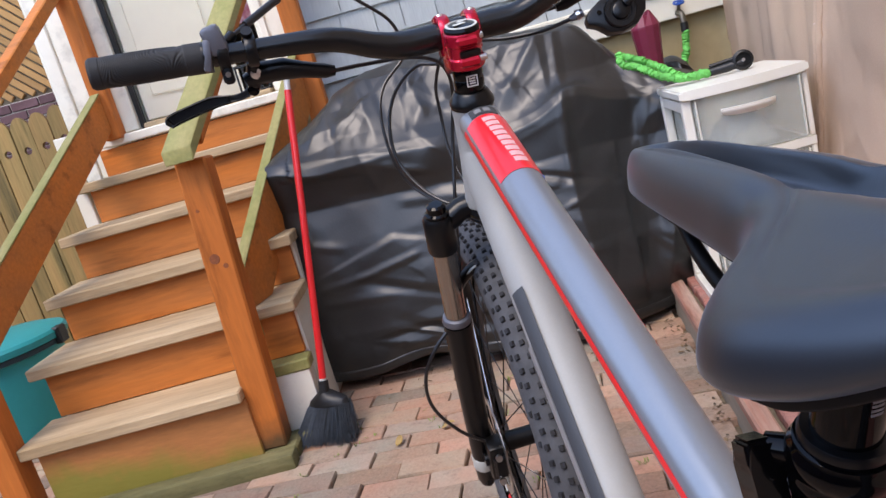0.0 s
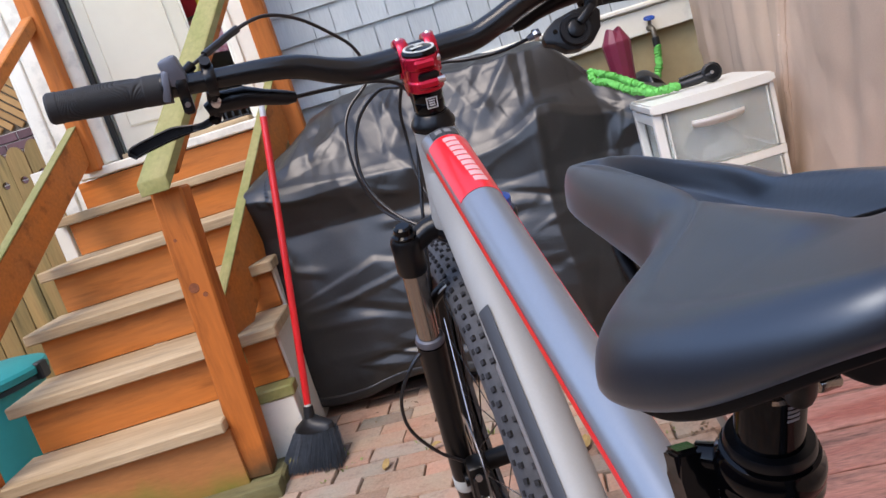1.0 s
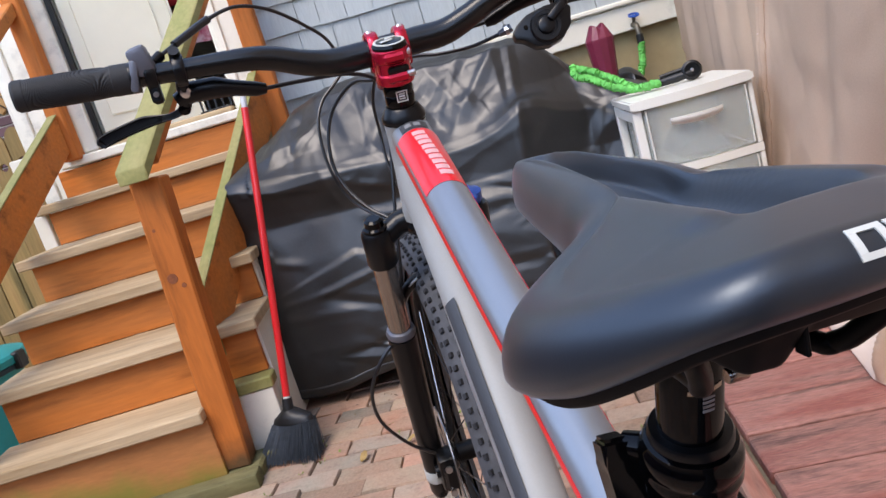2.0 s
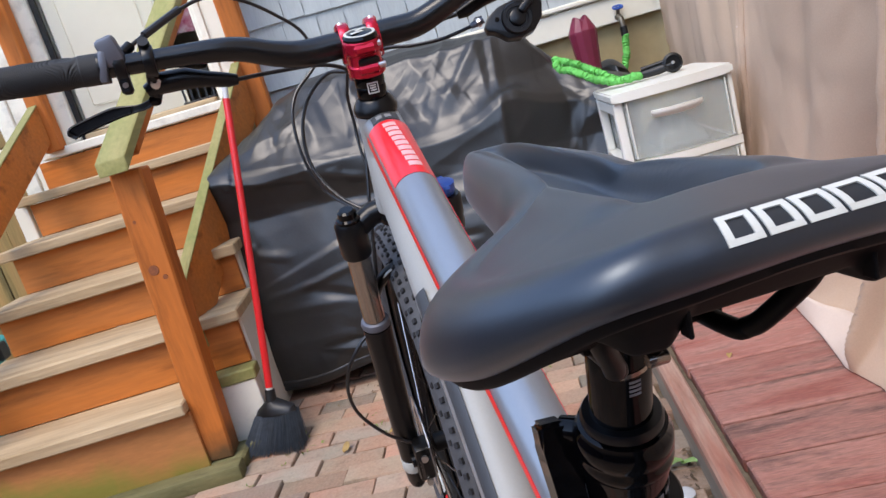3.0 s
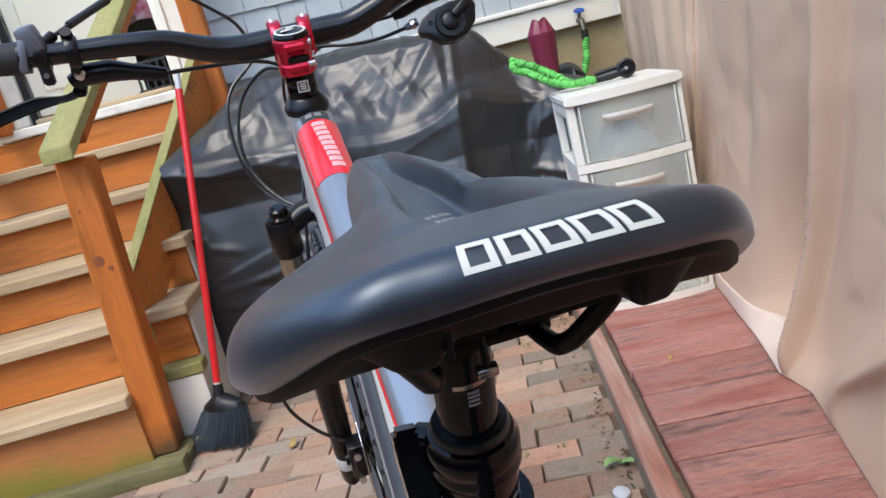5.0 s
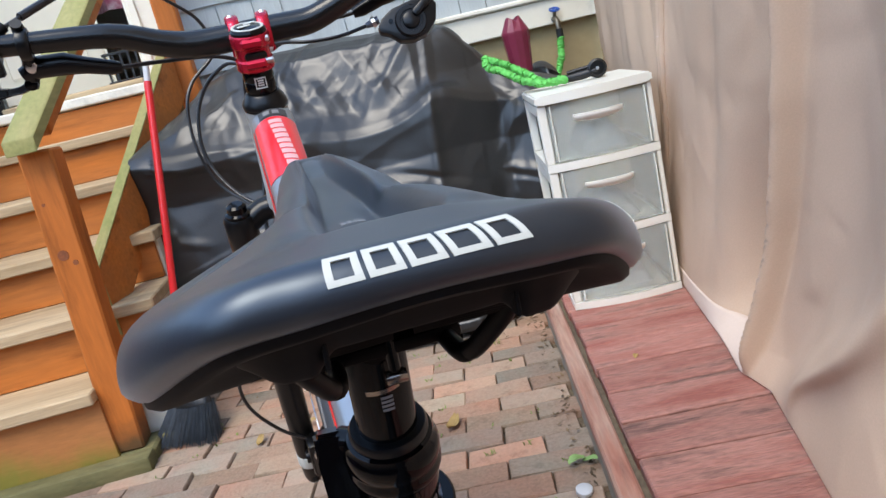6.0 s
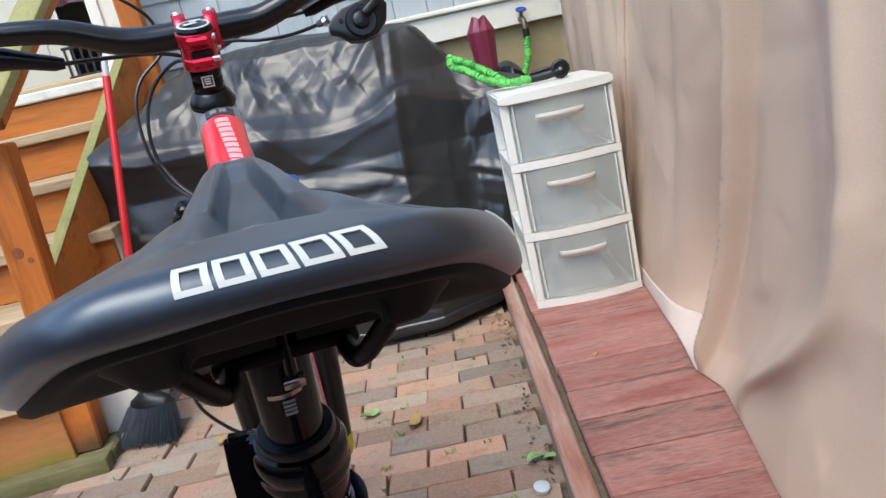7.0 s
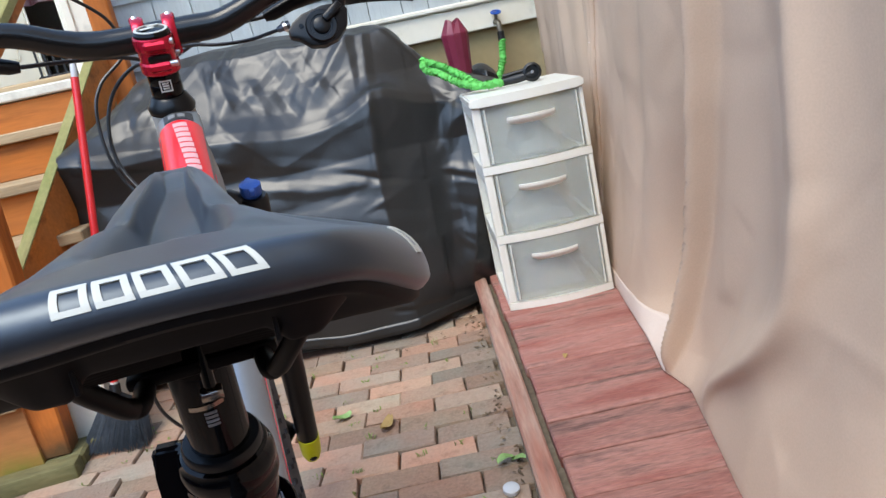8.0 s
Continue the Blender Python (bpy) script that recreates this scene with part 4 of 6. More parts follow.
# ---------------------------------------------------------------- canvas curtain
def curtain():
    low = [Vector(p) for p in ((1.20, 3.06, 0), (1.0, 2.35, 0), (0.915, 1.90, 0), (0.872, 1.725, 0), (0.791, 1.42, 0), (0.729, 1.212, 0), (0.731, 1.10, 0), (0.680, 0.945, 0), (0.615, 0.757, 0), (0.55, 0.40, 0), (0.53, 0.0, 0), (0.53, -0.6, 0), (0.55, -1.4, 0))]
    spine = [Vector(p) for p in ((1.25, 3.06, 0), (1.045, 2.35, 0), (0.965, 1.90, 0), (0.935, 1.74, 0), (0.882, 1.47, 0), (0.835, 1.225, 0), (0.81, 1.09, 0), (0.755, 0.87, 0), (0.70, 0.70, 0), (0.65, 0.40, 0), (0.62, 0.0, 0), (0.61, -0.6, 0), (0.61, -1.4, 0))]
    length = [0.0]
    for a, b in zip(spine, spine[1:]):
        length.append(length[-1] + (b - a).length)
    total = length[-1]
    # the unseen upper part is made taller to hold back light from the right
    H = 2.90
    wrinkles = [crumple(500, 0.010, 81, (-0.5, -0.5), (6.0, 3.5)), crumple(4200, 0.0062, 82, (-0.5, -1.5), (7.0, 3.5))]

    rng = random.Random(41)
    creases = []
    for k in range(70):
        ang, ln = rng.choice((1, -1)) * rng.uniform(0.5, 1.3) if k % 3 else rng.uniform(-0.25, 0.25), rng.uniform(0.05, 0.20)
        creases.append((rng.uniform(1.2, 3.3), rng.uniform(0.05, 1.3), math.cos(ang), math.sin(ang), ln, rng.uniform(0.006, 0.012), rng.uniform(0.0012, 0.0030) * rng.choice((1, -1))))

    def at(q, line):
        for k in range(len(spine) - 1):
            if q <= length[k + 1]:
                return line[k].lerp(line[k + 1], (q - length[k]) / (length[k + 1] - length[k]))
        return line[-1]

    def bell(x, w):
        return math.exp(-(x / w) ** 2)

    def fn(u, v):
        q = min(u * total, total - 1e-4)
        z = DZ + 0.004 + H * v ** 1.6
        near = math.exp(-((z - DZ) / 0.26) ** 1.4)
        # rounded a little where the sheet bends
        body = (at(q - 0.05, spine) + at(q, spine) * 2 + at(min(q + 0.05, total), spine)) / 4 if q > 0.05 else at(q, spine)
        foot = (at(max(q - 0.012, 0), low) + at(q, low) * 2 + at(min(q + 0.012, total), low)) / 4
        p = body.lerp(foot, near)
        nrm = Vector((-0.97, 0.22, 0))
        h = z - DZ
        # a sharp standing fold with a dark hollow behind it, and a broad fold that sweeps out at the foot
        r1 = 1.905 + 0.30 * h + 0.04 * math.sin(3.0 * h)
        r2 = 2.50 - 0.34 * math.exp(-(h / 0.24) ** 2) + 0.02 * h
        fold = 0.060 * bell(q - r1, 0.0135 + 0.006 * h) - 0.050 * bell(q - r1 + 0.060, 0.038) * min(1.0, h / 0.15)
        fold -= (0.150 * bell(h - 0.20, 0.26) + 0.045 * bell(h - 0.85, 0.6)) * bell(q - r1 + 0.19, 0.125)
        fold += 0.030 * bell(q - r2, 0.060) * (0.4 + 0.6 * min(1.0, h / 0.3)) + 0.010 * bell(q - r2 - 0.02, 0.018) - 0.025 * bell(q - 0.5 * (r1 + r2), 0.09)
        # slack pleats higher up and further along
        for c, lean, w, am in ((0.35, 0.10, 0.05, 0.020), (0.62, 0.12, 0.05, -0.018), (0.84, 0.14, 0.04, 0.018), (1.03, 0.16, 0.03, -0.020), (1.12, 0.27, 0.018, 0.022), (1.50, 0.24, 0.05, -0.016), (2.72, 0.10, 0.06, -0.024), (2.86, 0.04, 0.03, 0.016), (3.1, 0.1, 0.09, -0.02), (3.5, 0.1, 0.1, 0.03), (3.9, 0.0, 0.12, -0.03)):
            fold += am * bell(q - c - lean * h, w) * (0.35 + 0.65 * min(1.0, h / 0.5))
        for cq, ch, ca, sa, ln, wd, am in creases:
            du, dv = (q - cq) * ca + (h - ch) * sa, (h - ch) * ca - (q - cq) * sa
            if abs(du) < ln and abs(dv) < 3 * wd:
                fold += am * (1 - (du / ln) ** 2) * math.exp(-abs(dv) / wd)
        fold += 0.004 * noise.noise(Vector((q * 3.2, z * 0.5, 2)))
        fold += 0.35 * height(wrinkles[0], 1.25 * q - 0.3 * z, 0.30 * z + 0.2 * q) + 0.6 * height(wrinkles[1], 1.5 * q - 0.2 * z, 1.2 * z - 0.25 * q)
        return p + nrm * fold * (1 - math.exp(-(h / 0.055) ** 1.5)) + Vector((0, 0, z))

    cur = thing("curtain", "pinkish tan canvas sheet hanging in soft folds down to the deck", "curtain")
    part("sheet", grid_mesh(fn, 800, 180, 0.003), CLOTH, cur, sharp=180)
    proud = Vector((-0.0026, -0.0010, 0.0008))
    part("hem", grid_mesh(lambda u, v: fn((1.02 + 0.875 * u) / total, (0.005 + 0.072 * v) * min(1.0, 0.2 + (1 - u) * 14)) + proud, 120, 8, 0.002), HEM, cur, "paler stitched hem", sharp=180)
    # pale selvage strip with a frayed edge
    edge = lambda v: (1.100 + 0.27 * (DZ + H * v ** 1.6)) / total
    part("selvage", grid_mesh(lambda u, v: fn(edge(v) - 0.048 * (1 - u) / total, 0.004 + 0.99 * v) + proud, 6, 150, 0.0012), HEM, cur, "paler selvage strip", sharp=180)
    part("seam", grid_mesh(lambda u, v: fn(edge(v) + (0.012 * u + 0.005 * noise.noise(Vector((v * 90, u * 2, 3)))) / total, 0.02 + 0.96 * v) + Vector((-0.0025, -0.002, 0)), 3, 160, 0.0012), CLOTH, cur, "frayed seam", sharp=180)
    # rail that carries the sheet
    part("rail", tubed([p + Vector((0, 0, DZ + H + 0.004)) for p in spine], 0.014, 10), BRASS, cur, "thin metal curtain rail")


curtain()


# ---------------------------------------------------------------- hose, tap, lantern, nozzle
def hose():
    tap = thing("garden_tap", "dull metal garden tap with a blue wheel handle", "tap", pose(1.06, WY, 0.985))
    part("pipe", tubed([(0, 0.01, 0), (0, -0.06, 0), (0, -0.075, -0.01), (0, -0.08, -0.05)], 0.012, 12), BRASS, tap)
    part("neck", tubed([(0, -0.045, 0.0), (0, -0.06, 0.035)], 0.008, 10), BRASS, tap)
    wheel = bmesh.new()
    wm = along((0, -0.06, 0.035), (0, -0.075, 0.07))
    tube(wheel, [wm @ Vector((0.021 * math.cos(a), 0.021 * math.sin(a), 0.006)) for a in (2 * math.pi * k / 24 for k in range(25))], 0.0042, 8, caps=False)
    for k in range(4):
        a = math.pi / 2 * k
        tube(wheel, [wm @ Vector((0, 0, 0.004)), wm @ Vector((0.021 * math.cos(a), 0.021 * math.sin(a), 0.006))], 0.003, 6)
    part("wheel_handle", wheel, BLUEP, tap, "blue wheel handle")
    part("collar", tubed([(0, -0.08, -0.045), (0, -0.08, -0.085)], 0.016, 12), BLACKP, tap, "black hose collar")
    h = thing("garden_hose", "bright green crinkled fabric garden hose lying over the grill cover", "hose")
    rng = random.Random(9)

    def crinkle(pts, r):
        path = smooth_path(pts, 26)
        out = []
        for k, p in enumerate(path):
            out.append(p + Vector((rng.uniform(-1, 1), rng.uniform(-1, 1), rng.uniform(-1, 1))) * 0.0022)
        rad = [r * (1 + 0.22 * math.sin(k * 1.9) + rng.uniform(-0.08, 0.08)) for k in range(len(path))]
        return tubed(out, rad, 10)

    part("hose_run", crinkle([(1.06, WY - 0.08, 0.90), (1.04, WY - 0.085, 0.80), (1.00, WY - 0.08, 0.70), (0.98, WY - 0.06, 0.5), (0.98, WY - 0.08, 0.3), (0.95, WY - 0.15, 0.08), (0.85, WY - 0.18, 0.02)], 0.015), HOSE, h)
    a = [(0.515, 2.17, 0.895), (0.555, 2.14, 0.872), (0.605, 2.09, 0.832), (0.645, 2.03, 0.790), (0.70, 2.00, 0.784)]
    b = [(0.515, 2.17, 0.895), (0.508, 2.14, 0.868), (0.545, 2.10, 0.845), (0.59, 2.05, 0.808), (0.64, 2.0, 0.786), (0.70, 1.985, 0.784)]
    part("hose_loop", crinkle(a, 0.0112), HOSE, h)
    part("hose_loop", crinkle(b, 0.0112), HOSE, h)
    nz = thing("spray_nozzle", "black hose spray nozzle with a round head lying on the cart", "nozzle")
    part("grip", tubed([(0.70, 2.01, 0.782), (0.755, 1.975, 0.785), (0.80, 1.96, 0.79)], [0.012, 0.014, 0.012], 12), BLACKP, nz)
    part("trigger", tubed([(0.715, 1.995, 0.80), (0.78, 1.965, 0.806)], 0.005, 8), BLACKP, nz)
    hm = along((0.80, 1.965, 0.795), (0.79, 1.92, 0.798))
    head = part("head", lathed([(0.016, -0.03), (0.024, -0.012), (0.026, 0.0), (0.026, 0.018), (0.022, 0.02), (0.020, 0.014), (0.0, 0.014)], 28, hm), BLACKP, nz, "round black spray head")
    part("jet", lathed([(0.005, 0.0145), (0.005, 0.019), (0.0, 0.0195)], 12, hm), STEEL, head)
    part("dial_ring", lathed([(0.0263, 0.002), (0.029, 0.004), (0.029, 0.012), (0.0263, 0.014)], 28, hm), BLACKP, head)


hose()


def lantern():
    m = pose(0.705, 2.46, 0.79, 0, 0, 12)
    t = thing("faceted_vase", "maroon faceted plastic ornament with a pointed top beside the hose", "ornament", m)
    bm = bmesh.new()
    rings = []
    # flat sides that end in two points with a split between them
    for rr, z, split in ((0.036, 0.0, 0.0), (0.051, 0.165, 0.0), (0.0505, 0.172, 0.0), (0.026, 0.214, 0.010), (0.022, 0.216, 0.010), (0.019, 0.190, 0.0)):
        rings.append([bm.verts.new((rr * math.cos(math.pi / 6 * k), rr * math.sin(math.pi / 6 * k), z + split * (abs(math.cos(math.pi / 6 * k)) * 2 - 1))) for k in range(12)])
    for a, b in zip(rings, rings[1:]):
        for k in range(12):
            bm.faces.new((a[k], a[(k + 1) % 12], b[(k + 1) % 12], b[k]))
    bm.faces.new(rings[0])
    bm.faces.new(rings[-1])
    part("body", bm, MAROON, t, smooth=False)


lantern()


def litter():
    def leaf(x, y, z, s, turn, mat, label, seed):
        m = pose(x, y, z, 0, 0, turn)
        fn = lambda u, v: m @ Vector((s * (u - 0.5), s * 0.55 * (v - 0.5) * math.sin(math.pi * (0.06 + 0.88 * u)) ** 0.7, s * 0.22 * abs(v - 0.5) + s * 0.14 * math.sin(4 * u + seed)))
        solid("fallen_leaf", grid_mesh(fn, 10, 4, 0.0006), mat, label, "leaf", group="fallen leaves")

    leaf(0.325, 1.225, 0.012, 0.045, 20, LEAF, "fresh green fallen leaf on brick paving", 0)
    leaf(0.352, 1.215, 0.012, 0.04, 130, LEAF, "fresh green fallen leaf on brick paving", 1)
    leaf(-0.018, 1.668, 0.010, 0.06, 30, LEAF, "green fallen leaf on brick paving", 2)
    leaf(0.092, 1.557, 0.010, 0.06, 55, DRYLEAF, "yellowed fallen leaf on brick paving", 3)
    leaf(-0.45, 1.78, 0.008, 0.04, 70, DRYLEAF, "dry fallen leaf on brick paving", 4)
    leaf(-0.30, 1.80, 0.008, 0.04, 10, DRYLEAF, "dry fallen leaf on brick paving", 5)
    leaf(0.57, 1.42, DZ + 0.003, 0.025, 60, DRYLEAF, "tiny yellow leaf on the deck", 6)
    bm = lathed([(0.016, 0.0), (0.018, 0.004), (0.018, 0.012), (0.015, 0.014), (0.0, 0.014)], 20)
    solid("bottle_cap", bm, CLEAR, "small pale plastic bottle cap on the paving", "bottle cap", pose(0.303, 1.122, 0.001, 8, 4, 0))

    # leaf litter swept up beside the deck and under the edge of the cover
    rng = random.Random(29)
    bm = bmesh.new()
    for k in range(170):
        if k % 3:
            f = rng.uniform(0.15, 1.25)
            p = GAP + EV * f + EU * (-0.06 - abs(rng.gauss(0, 0.028)))
        else:
            x = rng.uniform(-0.55, 0.5)
            p = Vector((x, 2.17 - 0.19 * x - abs(rng.gauss(0, 0.06)), 0))
        s = rng.uniform(0.003, 0.011)
        m = pose(p.x, p.y, 0.003 + rng.uniform(0, 0.004), rng.uniform(-25, 25), rng.uniform(-25, 25), rng.uniform(0, 360))
        bm.faces.new([bm.verts.new(m @ Vector((s * a, s * q * rng.uniform(0.5, 1.0), 0))) for a, q in ((-1, 0), (-0.2, -0.5), (1, -0.1), (0.3, 0.6))])
    solid("leaf_litter", bm, LITTER, "brown leaf litter lying along the deck edge and cover", "leaf litter", kind="stuff")
    # dead leaves caught on the ledge under the door sill, at the foot of the post
    bm = bmesh.new()
    for k in range(46):
        s = rng.uniform(0.006, 0.016)
        m = pose(-1.385 + abs(rng.gauss(0, 0.045)), rng.uniform(2.999, 3.024), 1.078 + rng.uniform(0, 0.016), rng.uniform(-40, 40), rng.uniform(-40, 40), rng.uniform(0, 360))
        bm.faces.new([bm.verts.new(m @ Vector((s * a, s * q * rng.uniform(0.5, 1.0), 0))) for a, q in ((-1, 0), (-0.2, -0.5), (1, -0.1), (0.3, 0.6))])
    solid("leaf_litter", bm, LITTER, "dead leaves caught on the ledge under the door sill", "leaf litter", kind="stuff")
    # weeds and dry bits in the joints
    rng = random.Random(17)
    bm = bmesh.new()
    for k in range(90):
        x, y = rng.uniform(-1.1, 0.34), rng.uniform(0.95, 2.1)
        for q in range(rng.randrange(4, 10)):
            a = rng.uniform(0, 6.28)
            ln = rng.uniform(0.006, 0.020)
            p = Vector((x + rng.uniform(-0.012, 0.012), y + rng.uniform(-0.005, 0.005), -0.006))
            tip = p + Vector((math.cos(a) * ln, math.sin(a) * ln, rng.uniform(0.008, 0.016)))
            mid = p.lerp(tip, 0.55) + Vector((0, 0, 0.004))
            sd = Vector((-math.sin(a), math.cos(a), 0)) * rng.uniform(0.001, 0.0025)
            v = [bm.verts.new(w) for w in (p - sd * 0.4, p + sd * 0.4, mid + sd, tip, mid - sd)]
            bm.faces.new(v)
    solid("joint_weeds", bm, MOSS, "small weeds growing in the joints of the brick paving", "weeds", kind="stuff")


litter()


# ---------------------------------------------------------------- mountain bike
BIKE = pose(0.0250, 0.0030, 0, 0, 0, 7.4) @ Matrix.Translation((-0.0307, 0, 0)) @ pose(0, 0, 0, 0, 2.0, 0)
PLAN = pose(0.0250, 0.0030, 0, 0, 0, 6.8)
TO_BIKE = BIKE.inverted() @ PLAN
bike = thing("mountain_bike", "silver hardtail mountain bike with red stem and black saddle", "bicycle", BIKE)


def spot(b, s, z):
    """A place beside the bike (to its right, ahead, up) in its own leaning axes."""
    return TO_BIKE @ Vector((b, s, z))


def strip_on(a, b, r0, r1, ang0, ang1, f0, f1, lift=0.0009, n=8, k=16, wide=1.0):
    """A thin strip lying on a tapered tube from a to b, between two angles (0: top, 90: right) and two fractions of its length."""
    a, b = Vector(a), Vector(b)
    d = (b - a).normalized()
    up = (Vector((0, 0, 1)) - d * d.z).normalized()
    side = Vector((1, 0, 0))

    def fn(u, v):
        f = f0 + (f1 - f0) * v
        g = radians(ang0 + (ang1 - ang0) * u)
        return a.lerp(b, f) + (r0 + (r1 - r0) * f + lift) * (math.cos(g) * up + wide * math.sin(g) * side)

    return grid_mesh(fn, n, k, 0.0005)


HEAD_HI, HEAD_LO = Vector((0, 0.743, 0.915)), Vector((0, 0.787, 0.800))
AXIS = (HEAD_HI - HEAD_LO).normalized()
TT0, TT1 = spot(-0.0044, 0.7244, 0.8930), spot(-0.0144, 0.1903, 0.6475)
DT0, DT1 = Vector((0.0090, 0.7764, 0.8231)), Vector((-0.0135, 0.3057, 0.4304))
SEAT_AX = Vector((0, -0.29, 0.957)).normalized()
SEAT_TOP = Vector((-0.0058, 0.1500, 0.735))


def frame_parts():
    p = lambda f: TT0.lerp(TT1, f)
    top = part("top_tube", tubed([p(-0.035), p(0.0), p(0.1), p(0.27), p(0.62), p(1.0)], [0.0238, 0.0240, 0.0236, 0.0225, 0.0205, 0.0195], 40, 1.04), SILVER, bike, "satin silver tube with red edge stripes")
    r0, r1 = 0.0242, 0.0171
    s0, s1 = 0.0241, 0.0189
    part("red_decal", strip_on(TT0, TT1, r0, r1, -62, 66, 0.036, 0.250, wide=1.04), REDGLOSS, top, "red decal panel")
    for k in range(9):
        part("decal_block", strip_on(TT0, TT1, r0, r1, -14 + 1.8 * k, 19 + 1.8 * k, 0.048 + 0.0203 * k, 0.0635 + 0.0203 * k, 0.0014, 4, 2, wide=1.04), PINKBAR, top)
    part("badge_decal", strip_on(TT0, TT1, r0, r1, -36, 40, 0.002, 0.031, wide=1.04), GREYDECAL, top)
    for k in range(2):
        part("badge_mark", strip_on(TT0, TT1, r0, r1, -22 + 24 * k, -5 + 24 * k, 0.010, 0.024, 0.0014, 4, 2, wide=1.04), MIDGREY, top)
    part("edge_stripe", strip_on(TT0, TT1, s0, s1, -88, -73, 0.03, 0.985, n=4, k=50, wide=1.04), REDGLOSS, top, "thin red stripe")
    part("edge_stripe", strip_on(TT0, TT1, s0, s1, 84, 93, 0.20, 0.985, n=3, k=50, wide=1.04), REDGLOSS, top, "thin red stripe")
    q = lambda f: DT0.lerp(DT1, f)
    run = smooth_path([Vector((0, 0.752, 0.886)), Vector((0.003, 0.757, 0.855)), q(0.12), q(0.3), q(0.55), q(0.8), q(1.0), Vector((-0.010, 0.266, 0.375)), Vector((-0.004, 0.25, 0.318))], 5)
    down = part("down_tube", tubed(run, [max(0.0205, min(0.0235 + 0.0009 * i, 0.0325 - 0.00037 * i)) for i in range(len(run))], 40), SILVERSHADE, bike, "thick silver down tube in a shaded tone")
    part("side_decal", strip_on(DT0, DT1, 0.0330, 0.0205, -66, -32, 0.30, 0.97, n=8, k=24), GREYDECAL, down, "dark grey band")
    part("side_decal", strip_on(DT0, DT1, 0.0330, 0.0205, -98, -69, 0.40, 0.85, n=6, k=24), MIDGREY, down, "mid grey band")
    m = along(HEAD_LO, HEAD_HI)
    L = (HEAD_HI - HEAD_LO).length
    part("head_tube", lathed([(0.0, -0.004), (0.027, -0.003), (0.0275, 0.0), (0.0255, 0.012), (0.0245, L * 0.5), (0.0245, L - 0.012), (0.0255, L + 0.006), (0.0, L + 0.006)], 36, m), SILVERSHADE, bike)
    top_cone = part("headset", lathed([(0.0262, 0.0070), (0.0268, 0.0095), (0.0262, 0.0125), (0.0205, 0.0225), (0.0185, 0.0242), (0.0, 0.0242)], 36, m @ Matrix.Translation((0, 0, L))), BLACKSAT, bike, "black conical headset cover")
    part("seal_line", lathed([(0.0258, 0.0064), (0.0262, 0.0056), (0.0262, 0.0068), (0.02, 0.0068)], 36, m @ Matrix.Translation((0, 0, L))), BLACKGL, top_cone)
    s0 = SEAT_TOP - SEAT_AX * 0.43
    part("seat_tube", tubed([s0, SEAT_TOP], [0.0195, 0.0185], 28), SILVER, bike)
    part("bottom_bracket", lathed([(0.0, -0.037), (0.022, -0.037), (0.022, 0.037), (0.0, 0.037)], 24, pose(0, 0.25, 0.315, 0, 90, 0)), BLACKSAT, bike)
    for sx in (-1, 1):
        part("chainstay", tubed(smooth_path([(sx * 0.02, 0.24, 0.318), (sx * 0.04, 0.17, 0.325), (sx * 0.062, 0.05, 0.345), (sx * 0.068, -0.14, 0.368)], 6), 0.010, 14), SILVER, bike)
        part("seatstay", tubed(smooth_path([(sx * 0.016, 0.21, 0.555), (sx * 0.04, 0.12, 0.53), (sx * 0.062, 0.0, 0.46), (sx * 0.068, -0.14, 0.368)], 6), 0.0085, 14), SILVER, bike)


frame_parts()

HUB_F, HUB_R = Vector((0, 0.958, 0.372)), Vector((0, -0.14, 0.372))


